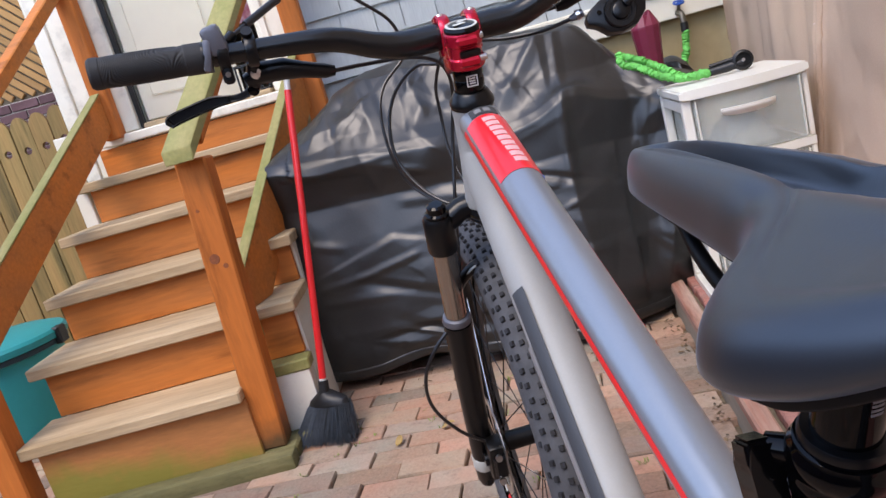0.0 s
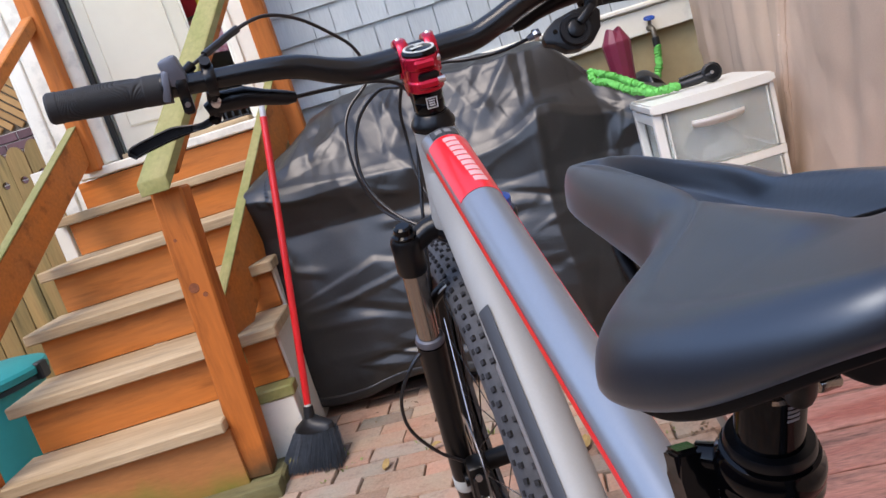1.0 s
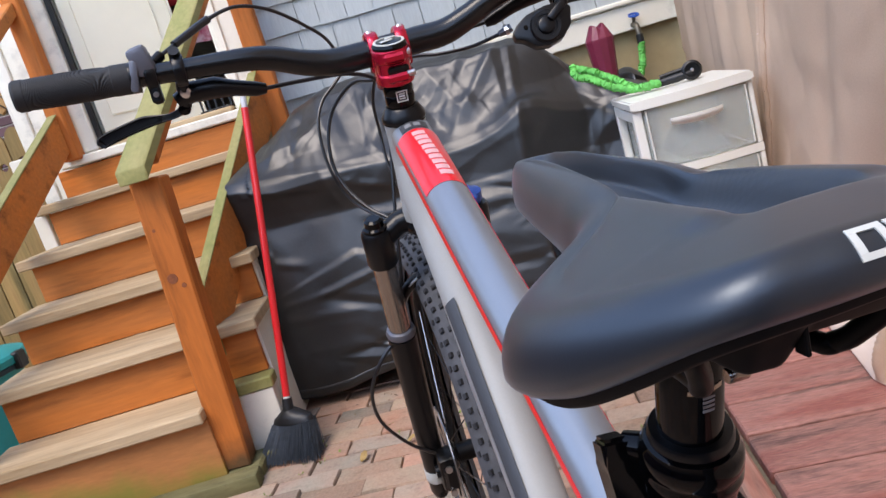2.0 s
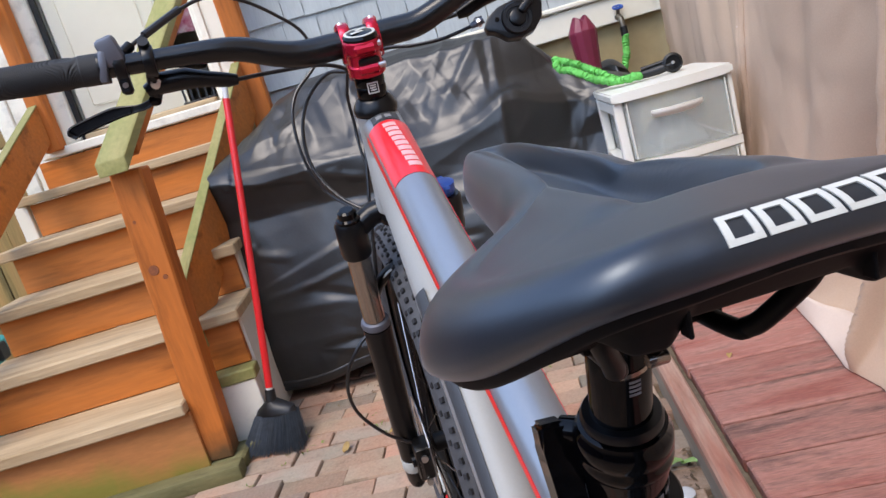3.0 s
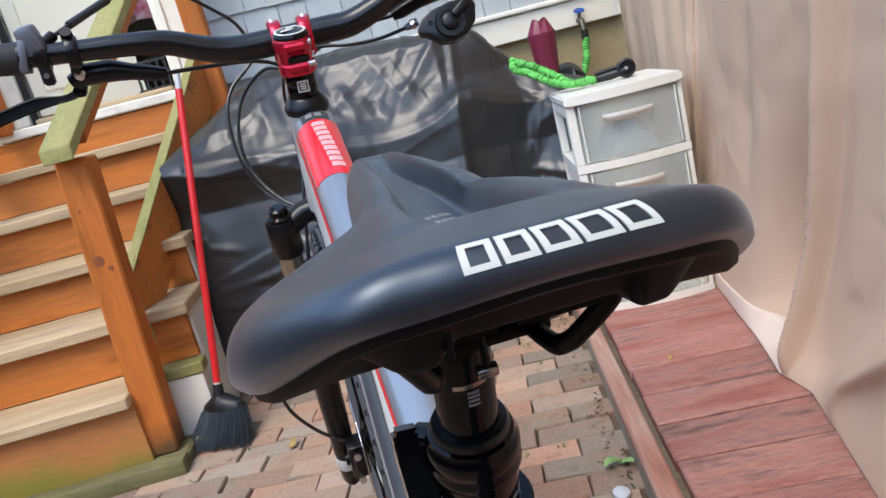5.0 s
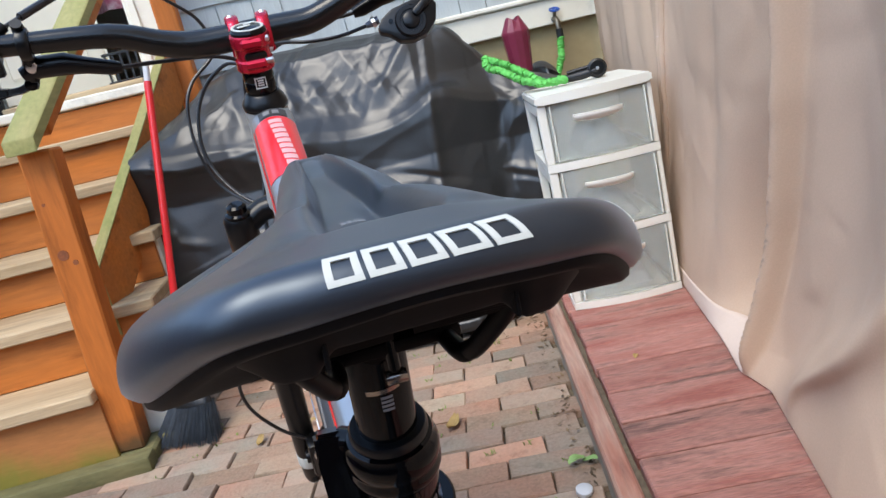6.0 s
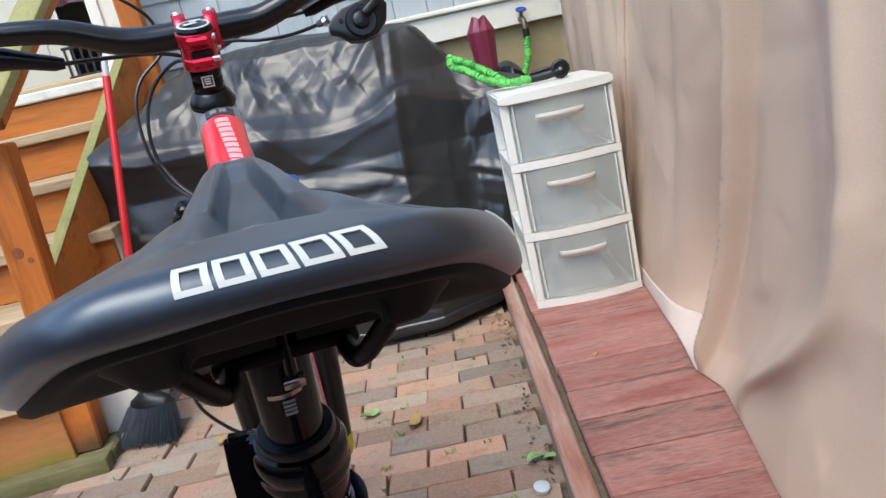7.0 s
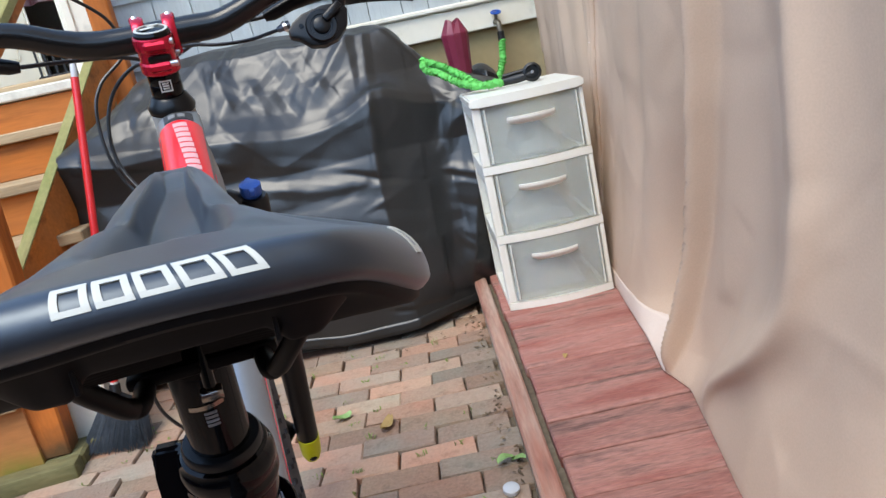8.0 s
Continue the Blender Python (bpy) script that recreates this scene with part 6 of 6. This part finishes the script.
    # shifter pod on the right: a faceted case, a round cover and a thumb paddle
    c = spot(0.1885, 0.742, 0.9725)
    pm = along(c, c + Vector((-0.10, -1.0, 0.22)))
    if (pm.to_3x3() @ Vector((1, 0, 0))).x < 0:
        pm = pm @ pose(0, 0, 0, 0, 0, 180)
    bm = prism([(-0.040, 0.001), (-0.034, 0.010), (-0.020, 0.019), (0.004, 0.025), (0.026, 0.026), (0.036, 0.017), (0.031, -0.004), (0.018, -0.018), (0.0, -0.0235), (-0.016, -0.0215), (-0.028, -0.011), (-0.039, -0.007)], pm, 0.017)
    bmesh.ops.recalc_face_normals(bm, faces=bm.faces[:])
    bmesh.ops.bevel(bm, geom=bm.edges[:], offset=0.0028, segments=2, affect="EDGES", profile=0.6)
    sh = part("shifter", bm, BLACKSAT, bike, "black gear shifter pod")
    part("cover", lathed([(0.0, 0.012), (0.0195, 0.012), (0.0195, 0.0195), (0.0180, 0.0215), (0.0135, 0.0215), (0.0130, 0.0200), (0.0105, 0.0200), (0.0098, 0.0235), (0.0080, 0.0245), (0.0, 0.0245)], 36, pm), BLACKSAT, sh, "round ribbed cover")
    part("paddle", boxed((0.006, -0.004, 0.0195), (0.034, 0.006, 0.0285), 0.0028, pm @ pose(0, 0, 0, 0, 0, 38), 2), BLACKSAT, sh)
    part("screw", lathed([(0.0, 0.016), (0.0028, 0.016), (0.0028, 0.0182), (0.0, 0.0182)], 12, pm @ Matrix.Translation((-0.024, 0.004, 0))), BLACKGL, sh)
    part("mount", tubed([spot(0.215, 0.735, 0.995), spot(0.225, 0.727, 1.030)], 0.008, 12), BLACKSAT, sh)
    part("barrel_adjuster", tubed([spot(0.155, 0.757, 0.988), spot(0.147, 0.7585, 0.986), spot(0.139, 0.760, 0.984)], [0.0052, 0.0048, 0.0036], 12), GREYALLOY, sh, "grey barrel adjuster")
    part("adjuster_ring", tubed([spot(0.151, 0.7577, 0.987), spot(0.1465, 0.7586, 0.9858)], 0.0066, 8), STEEL, sh)


cockpit()


def cables():
    def run(pts, r, label, name="cable"):
        part(name, tubed(smooth_path([spot(*p) for p in pts], 9), r, 10), CABLE, bike, label)

    run([(-0.250, 0.734, 1.060), (-0.222, 0.76, 1.077), (-0.197, 0.785, 1.092), (-0.158, 0.82, 1.106), (-0.12, 0.85, 1.098), (-0.083, 0.88, 1.074), (-0.055, 0.90, 1.045), (-0.05, 0.91, 1.005), (-0.089, 0.90, 0.971),
         (-0.105, 0.89, 0.935), (-0.107, 0.88, 0.879), (-0.091, 0.87, 0.83), (-0.05, 0.84, 0.789), (-0.022, 0.815, 0.765), (0.0, 0.79, 0.747), (0.03, 0.765, 0.735)], 0.0023, "looped black remote cable")
    run([(-0.232, 0.751, 1.071), (-0.215, 0.767, 1.081), (-0.200, 0.782, 1.090), (-0.190, 0.79, 1.095)], 0.0046, "black cable boot", "cable_boot")
    run([(-0.150, 0.762, 0.999), (-0.108, 0.79, 0.998), (-0.05, 0.82, 0.993), (-0.015, 0.84, 0.977), (-0.005, 0.86, 0.943), (-0.02, 0.87, 0.88), (-0.04, 0.86, 0.80), (-0.062, 0.85, 0.70), (-0.074, 0.855, 0.645), (-0.083, 0.86, 0.624)], 0.0026, "black front brake hose")
    run([(-0.078, 0.858, 0.632), (-0.117, 0.85, 0.609), (-0.148, 0.86, 0.563), (-0.151, 0.88, 0.505), (-0.122, 0.90, 0.446), (-0.085, 0.915, 0.405), (-0.060, 0.905, 0.385)], 0.0027, "black front brake hose looping beside the fork")
    run([(0.129, 0.774, 1.0035), (0.07, 0.79, 1.000), (-0.004, 0.86, 0.979), (-0.04, 0.89, 0.984), (-0.076, 0.90, 0.959), (-0.097, 0.90, 0.917), (-0.099, 0.89, 0.864), (-0.072, 0.86, 0.814), (-0.021, 0.82, 0.775), (0.0, 0.79, 0.755), (0.03, 0.765, 0.74)], 0.0026, "looped black brake hose")
    run([(0.139, 0.760, 0.984), (0.105, 0.77, 0.980), (0.068, 0.79, 0.983), (0.037, 0.81, 0.990), (-0.004, 0.84, 0.991), (-0.022, 0.88, 0.954), (-0.025, 0.89, 0.911), (-0.028, 0.88, 0.863), (-0.021, 0.85, 0.814), (0.0, 0.81, 0.76)], 0.0023, "black gear cable")


cables()


# saddle, in axes of its own: b to the right, s ahead, z up
SEAT = BIKE.inverted() @ Matrix.Translation((0.0104, 0.1038, 0.8744)) @ pose(0, 0, 0, 0.52, 2.57, 7.285) @ Matrix.Translation((0, -0.1, -0.875))
# half outline from the rear middle to the nose: b, s, height of the lower lip, height of the crest, breadth of the rounded edge
RIM = [(0.0, 0.0065, 0.8772, 0.8868, 0.010), (0.0301, 0.0078, 0.8760, 0.8868, 0.010), (0.0535, 0.0150, 0.8725, 0.8842, 0.012), (0.0778, 0.0500, 0.8545, 0.8757, 0.019), (0.0809, 0.0875, 0.8482, 0.8708, 0.023),
       (0.0400, 0.1280, 0.8545, 0.8800, 0.021), (0.0305, 0.1660, 0.8570, 0.8852, 0.017), (0.0200, 0.2600, 0.8640, 0.8866, 0.012), (0.0, 0.3005, 0.8610, 0.8845, 0.014)]


def rim_half(steps=12):
    """Smooth curve through the rim's rows, mirrored at both ends."""
    rows = [np.array(r) for r in RIM]
    flip = np.array((-1, 1, 1, 1, 1))
    rows = [rows[1] * flip] + rows + [rows[-2] * flip]
    out = []
    for a, b, c, d in zip(rows, rows[1:], rows[2:], rows[3:]):
        for k in range(steps):
            t = k / steps
            out.append(0.5 * (2 * b + (c - a) * t + (2 * a - 5 * b + 4 * c - d) * t * t + (3 * b - a - 3 * c + d) * t ** 3))
    return out + [rows[-2]]


def saddle():
    half = rim_half()
    ring = half + [r * np.array((-1, 1, 1, 1, 1)) for r in reversed(half[1:-1])]
    n = len(ring)

    def step(x):
        x = min(1.0, max(0.0, x))
        return x * x * (3 - 2 * x)

    def inward(b, s):
        to = Vector((-b, min(max(s, 0.06), 0.248) - s, 0))
        return to.normalized(), to.length

    def relief(b, s):
        """Channel with a flat floor that widens to the rear, and soft ridges beside it."""
        w = 0.0078 + 0.0105 * step((0.245 - s) / 0.17)
        ends = step((s - 0.046) / 0.016) * step((0.292 - s) / 0.055)
        deep = 0.0105 + 0.0055 * step((0.20 - s) / 0.12)
        z = -deep * ends * (1 - step((abs(b) - 0.62 * w) / (0.50 * w)))
        return z + 0.0030 * ends * math.exp(-((abs(b) - 1.5 * w) / (0.55 * w)) ** 2)

    def spine(s):
        return 0.8868 - 0.0022 * math.sin(math.pi * min(1.0, max(0.0, (s - 0.02) / 0.23))) - 0.0022 * step((s - 0.265) / 0.03)

    EX = 2.2

    def edge_point(r, ang):
        """Point on the rounded edge: 0 degrees at the lower lip, 90 at the crest."""
        b, s, lip, crest, wide = r
        d, _ = inward(b, s)
        c, si = max(0.0, math.cos(radians(ang))), math.sin(radians(ang))
        k = wide * (1 - c ** (2 / EX))
        return Vector((b + d.x * k, s + d.y * k, lip + (crest - lip) * si ** (2 / EX)))

    bm = bmesh.new()
    rings = []
    for gap, dz in ((0.013, -0.0046), (0.007, -0.0046), (0.0030, -0.0034), (0.0008, -0.0014)):
        row = []
        for b, s, lip, crest, wide in ring:
            d, far = inward(b, s)
            row.append(bm.verts.new(SEAT @ (Vector((b, s, lip + dz)) + d * min(gap, 0.8 * far))))
        rings.append(row)
    for ang in (0, 7, 15, 24, 33, 42, 52, 62, 71, 79, 85, 90):
        rings.append([bm.verts.new(SEAT @ edge_point(r, ang)) for r in ring])
    levels = 30
    for k in range(1, levels + 1):
        f = (k / levels) ** 1.15
        row = []
        for r in ring:
            p = edge_point(r, 90)
            q = Vector((0.0, min(max(r[1], 0.06), 0.248), 0))
            x, y = p.x + (q.x - p.x) * f, p.y + (q.y - p.y) * f
            z = p.z + (spine(y) - p.z) * (1 - (1 - f) ** 1.7) + relief(x, y) * min(1.0, 6 * f)
            row.append(bm.verts.new(SEAT @ Vector((x, y, z))))
        rings.append(row)
    for a, c in zip(rings, rings[1:]):
        for k in range(n):
            bm.faces.new((a[k], a[(k + 1) % n], c[(k + 1) % n], c[k]))
    bmesh.ops.remove_doubles(bm, verts=bm.verts[:], dist=0.00002)
    bmesh.ops.smooth_vert(bm, verts=[v for v in bm.verts if not v.is_boundary], factor=0.35, use_axis_x=True, use_axis_y=True, use_axis_z=True)
    bm.normal_update()
    skin = bvhtree.BVHTree.FromBMesh(bm)
    sad = part("saddle", bm, SADDLE, bike, "black padded saddle with a wide central channel", sharp=180)

    def on_skin(p, lift):
        q, nrm, *_ = skin.find_nearest(SEAT @ p)
        out = nrm if nrm.dot(SEAT.to_3x3() @ Vector((0, -0.4, 1))) > 0 else -nrm
        return q + out * lift


    # base: a plate under the padding and a deep shell at the rear with a skirt at each side
    base = bmesh.new()
    rows = []
    for gap, dz in ((0.0045, -0.0025), (0.0050, -0.0060), (0.0075, -0.0075), (0.03, -0.0070), (0.2, -0.0065)):
        row = []
        for b, s, lip, crest, wide in ring:
            d, far = inward(b, s)
            row.append(base.verts.new(SEAT @ (Vector((b, s, max(lip, 0.852) + dz)) + d * min(gap, 0.96 * far))))
        rows.append(row)
    for a, c in zip(rows, rows[1:]):
        for k in range(n):
            base.faces.new((a[k], a[(k + 1) % n], c[(k + 1) % n], c[k]))
    part("base_plate", base, SADDLEB, sad, "black plastic base under the padding", sharp=50)

    def rear_row(b):
        for r, q in zip(half, half[1:]):
            if r[0] <= abs(b) <= q[0]:
                return r + (q - r) * (abs(b) - r[0]) / max(1e-6, q[0] - r[0])
        return half[36]

    def low(b):
        """Lower edge of the rear shell across the saddle."""
        a = abs(b)
        return 0.8595 - 0.0065 * step((a - 0.022) / 0.008) + 0.0070 * step((a - 0.036) / 0.012) + 0.009 * step((a - 0.046) / 0.008)

    turns = ((0.0055, 1.0), (0.0130, 0.55), (0.0190, 0.12), (0.0208, 0.02), (0.0235, 0.0), (0.040, 0.0), (0.070, 0.03), (0.072, 0.15), (0.073, 1.0))
    WB = 0.0560

    def shell(u, v):
        b = WB * (2 * u - 1)
        k = min(int(v * (len(turns) - 1)), len(turns) - 2)
        f = v * (len(turns) - 1) - k
        ds, up = (turns[k][i] + (turns[k + 1][i] - turns[k][i]) * f for i in (0, 1))
        r = rear_row(b)
        hi = r[2] - 0.0015
        return SEAT @ Vector((b, r[1] + ds, min(hi, low(b)) + (hi - min(hi, low(b))) * up))

    part("rear_shell", grid_mesh(shell, 112, 16, 0.0015), SADDLEB, sad, "satin black plastic rear shell with a skirt at each side", sharp=50)
    for sx in (-1, 1):
        part("skirt_rib", boxed((sx * 0.0255 - 0.0007, 0.0225, 0.8565), (sx * 0.0255 + 0.0007, 0.0270, 0.8640), 0.0004, SEAT), SADDLEB, sad)
        part("rail", tubed(smooth_path([SEAT @ Vector(p) for p in ((sx * 0.0365, 0.054, 0.8575), (sx * 0.0345, 0.059, 0.8470), (sx * 0.0285, 0.069, 0.8350), (sx * 0.0245, 0.078, 0.8275), (sx * 0.0215, 0.090, 0.8262), (sx * 0.0215, 0.16, 0.829), (sx * 0.018, 0.20, 0.842), (sx * 0.010, 0.235, 0.862))], 6), 0.0037, 12),
             BLACKMAT, sad, "black steel saddle rail")

    # pale print on the rear edge, as plain slanted rings
    def on_rear(b, f):
        """Point on the rear face at f (0: lower lip, 1: crest)."""
        r = rear_row(b) * np.array((math.copysign(1, b), 1, 1, 1, 1))
        r[0] = b
        return on_skin(edge_point(r, 10 + 66 * f), 0.0005)

    def block(b0, b1, f0, f1, mat=PRINT, name="print_block", slant=0.0026):
        part(name, grid_mesh(lambda u, v: on_rear(b0 + (b1 - b0) * u - slant * (f0 + (f1 - f0) * v), f0 + (f1 - f0) * v), 10, 5, 0.0004), mat, sad)

    x = -0.0220
    for w in (0.0086, 0.0086, 0.0090, 0.0098, 0.0092):
        block(x, x + w, 0.20, 0.33)
        block(x, x + w, 0.77, 0.90)
        block(x, x + 0.0019, 0.332, 0.768)
        block(x + w - 0.0019, x + w, 0.332, 0.768)
        x += w + 0.0011

    # small emblem at the tip of the wing, as plain bars
    def on_tip(k, ang):
        i = int(k)
        return on_skin(edge_point(half[i] + (half[i + 1] - half[i]) * (k - i), ang), 0.0005)

    for k0, k1, a0, a1 in ((33.5, 34.2, 22, 62), (34.4, 36.2, 54, 62), (36.4, 37.1, 28, 60), (34.4, 36.2, 22, 30)):
        part("emblem_bar", grid_mesh(lambda u, v: on_tip(k0 + (k1 - k0) * u, a0 + (a1 - a0) * v), 4, 5, 0.0004), PRINT, sad)
    for k, (b0, b1) in enumerate(((-0.0050, 0.0065), (-0.0030, 0.0080))):
        s0 = 0.128 - 0.009 * k
        for q in range(4):
            c0, c1 = b0 + (b1 - b0) * q / 4, b0 + (b1 - b0) * (q + 0.78) / 4
            part("faint_print", grid_mesh(lambda u, v: on_skin(Vector((c0 + (c1 - c0) * u, s0 + 0.0045 * v, 0.8745)), 0.0002), 3, 2, 0.0002), GREYPRINT, sad)
    return sad


saddle()


def seatpost():
    ax = SEAT_AX
    m = along(SEAT_TOP, SEAT_TOP + ax)
    post = part("seatpost", lathed([(0.0000, 0.02), (0.0129, 0.02), (0.0129, 0.0935), (0.0118, 0.0955), (0.0000, 0.0955)], 40, m), BLACKGL, bike, "glossy black dropper seatpost")
    part("wiper", lathed([(0.0129, 0.0500), (0.0163, 0.0498), (0.0172, 0.0482), (0.0172, 0.0455), (0.0129, 0.0450)], 44, m), BLACKSAT, post, "thin rubber wiper ring")
    part("collar", lathed([(0.0136, 0.0452), (0.0172, 0.0452), (0.0187, 0.0442), (0.0192, 0.0420), (0.0201, 0.0405), (0.0209, 0.0385), (0.0210, 0.0340), (0.0203, 0.0325), (0.0203, 0.0310), (0.0209, 0.0295), (0.0209, 0.0270), (0.0201, 0.0245), (0.0136, 0.0240)], 52, m), BLACKGL, post, "glossy stepped collar")
    part("outer_tube", lathed([(0.0000, 0.0008), (0.0175, 0.0008), (0.0176, 0.0100), (0.0192, 0.0200), (0.0196, 0.0238), (0.0000, 0.0239)], 48, m), BLACKGL, post)
    ex = Vector((1, 0, 0))
    ey = ax.cross(ex)
    ey = ey if ey.y < 0 else -ey

    def on_post(r, h, g):
        return SEAT_TOP + ax * h + r * (math.cos(radians(g)) * ex + math.sin(radians(g)) * ey)

    # pale arc and small printed block on the side that faces back
    part("pale_arc", grid_mesh(lambda u, v: on_post(0.0130, 0.0795 - 0.0022 * v - 0.0012 * u, 62 + 62 * u), 14, 1, 0.0003), STANCH, post, "pale printed arc")
    for k in range(4):
        part("post_mark", grid_mesh(lambda u, v: on_post(0.0130, 0.0750 - 0.0021 * k - 0.0013 * v, 78 + 22 * u), 6, 1, 0.0002), GREYPRINT, post)
    # head: a barrel across the rails on a short neck, held by two upright bolts
    c = SEAT @ Vector((0.0, 0.1135, 0.8360))
    top = SEAT_TOP + ax * 0.0950
    hd = bmesh.new()
    side = (SEAT.to_3x3() @ Vector((1, 0, 0))).normalized()
    tube(hd, [top, top.lerp(c, 0.5), c], [0.0135, 0.0120, 0.0100], 24)
    tube(hd, [c - side * 0.0265, c - side * 0.0255, c + side * 0.0255, c + side * 0.0265], [0.0080, 0.0095, 0.0095, 0.0080], 24)
    head = part("head", hd, BLACKMAT, post, "black rail clamp head")
    hm = Matrix.Translation(c) @ SEAT.to_3x3().to_4x4()
    part("clamp_plate", boxed((-0.0275, -0.018, 0.0040), (0.0275, 0.018, 0.0085), 0.0018, hm, 2), BLACKMAT, head)
    part("clamp_cradle", boxed((-0.0275, -0.017, -0.0105), (0.0275, 0.017, -0.0050), 0.0018, hm, 2), BLACKMAT, head)
    for y in (-0.0150, 0.0165):
        b = part("bolt", lathed([(0.0, -0.0165), (0.0024, -0.0165), (0.0024, 0.010), (0.0044, 0.011), (0.0044, 0.016), (0.0, 0.016)], 16, hm @ Matrix.Translation((0, y, 0))), BLACKGL, head, "black clamp bolt")
        part("barrel_nut", lathed([(0.0, -0.0040), (0.0026, -0.0040), (0.0029, -0.0033), (0.0029, 0.0033), (0.0026, 0.0040), (0.0, 0.0040)], 18, hm @ pose(0, y, -0.0195, 0, 90, 0)), STANCH, b)
    # clamp on the frame with a lever at the left
    cl = part("seat_clamp", lathed([(0.0, -0.012), (0.0235, -0.012), (0.0245, -0.010), (0.0245, -0.001), (0.0235, 0.0), (0.0, 0.0)], 44, m), BLACKGL, bike, "black seat clamp with a lever")
    for k in range(18):
        g0 = 48 + 4.6 * k
        if k not in (5, 10, 14):
            part("print_mark", grid_mesh(lambda u, v: on_post(0.0182, 0.0085 + 0.0028 * v, 152 - g0 - 3.2 * u), 2, 1, 0.0002), MIDGREY, cl)
    lm = BIKE.inverted() @ Matrix.Translation((-0.0300, 0.1580, 0.7760)) @ pose(0, 0, 0, -12, 3, 8)
    lever = [(-0.0068, 0.0), (0.0068, -0.001), (0.0072, -0.012), (0.0066, -0.050), (0.0050, -0.074), (-0.0035, -0.076), (-0.0060, -0.050), (-0.0072, -0.012)]
    lv = prism(lever, lm @ pose(0, 0.007, 0, 90, 0, 0), 0.014)
    bmesh.ops.bevel(lv, geom=lv.edges[:], offset=0.0022, segments=3, affect="EDGES")
    part("clamp_lever", lv, BLACKGL, cl, "glossy black lever arm")
    a, b = lm @ Vector((0.005, 0.0, -0.006)), SEAT_TOP + ax * 0.034
    part("lever_arm", tubed([a, a.lerp(b, 0.4), a.lerp(b, 0.75)], [0.0062, 0.0070, 0.0085], 16), BLACKGL, cl)


seatpost()


# ---------------------------------------------------------------- brick paving
def paving():
    pav = thing("pavement", "old red brick paving laid in running bond", "pavement", YARD, kind="structure")
    rng = random.Random(2)
    L, B = 0.193, 0.080

    def brick(seed):
        r2 = random.Random(seed)
        bm = bmesh.new()
        x0, x1, y0, y1 = -0.0946, 0.0946, -0.0391, 0.0391
        j = lambda: r2.uniform(-0.002, 0.002)
        low = [bm.verts.new(v) for v in ((x0, y0, -0.03), (x1, y0, -0.03), (x1, y1, -0.03), (x0, y1, -0.03))]
        mid = [bm.verts.new((x + j(), y + j(), -0.0045)) for x, y in ((x0, y0), (x1, y0), (x1, y1), (x0, y1))]
        top = [bm.verts.new((x * 0.975 + j(), y * 0.95 + j(), 0.0 + r2.uniform(-0.0012, 0.0012))) for x, y in ((x0, y0), (x1, y0), (x1, y1), (x0, y1))]
        for a, b in ((low, mid), (mid, top)):
            for k in range(4):
                bm.faces.new((a[k], a[(k + 1) % 4], b[(k + 1) % 4], b[k]))
        bm.faces.new(top)
        return bm

    meshes = [done("brick", brick(s), BRICK, smooth=False) for s in range(6)]
    rest_v, rest_f = [], []
    count = 0
    for row in range(-20, 42):
        for col in range(-19, 9):
            x = (col + 0.5 * (row % 2)) * L + 0.06
            y = row * B + 0.02
            w = YARD @ Vector((x, y, 0))
            # the deck covers its own ground
            side = (w - GAP).dot(EU)
            if side > -0.045 and w.y > -1.2:
                continue
            if w.x < -2.6 or w.x > 1.6 or w.y > 3.0:
                continue
            if -1.50 < w.x < -0.80 and 1.98 < w.y < 3.1:
                continue
            h = rng.uniform(-0.005, 0.003)
            tilt = (rng.uniform(-2.0, 2.0), rng.uniform(-0.9, 0.9), rng.uniform(-1.4, 1.4))
            m = pose(x + rng.uniform(-0.002, 0.002), y + rng.uniform(-0.002, 0.002), h, *tilt)
            near = -1.15 < w.x < 0.62 and 0.75 < w.y < 2.6
            if near and count < 300:
                ob = new("brick", meshes[rng.randrange(6)])
                ob.parent = pav
                ob.matrix_basis = m
                count += 1
            else:
                me = meshes[rng.randrange(6)]
                o = len(rest_v)
                rest_v += [m @ v.co for v in me.vertices]
                rest_f += [[o + i for i in p.vertices] for p in me.polygons]
    me = bpy.data.meshes.new("brick_field")
    me.from_pydata(rest_v, [], rest_f)
    me.materials.append(BRICKS)
    ob = new("brick_field", me)
    ob.parent = pav
    tagged(ob, kind="stuff")


BRICKS = material("paver brick field", (0.375, 0.232, 0.165), 0.85, vary=0.25, scale=7, grain=110, bump=0.7, second=(0.325, 0.268, 0.200), island=0.26, spots=0.22, spot_scale=22, spec=0.3)
mottle(BRICKS, SHADES, True)
paving()
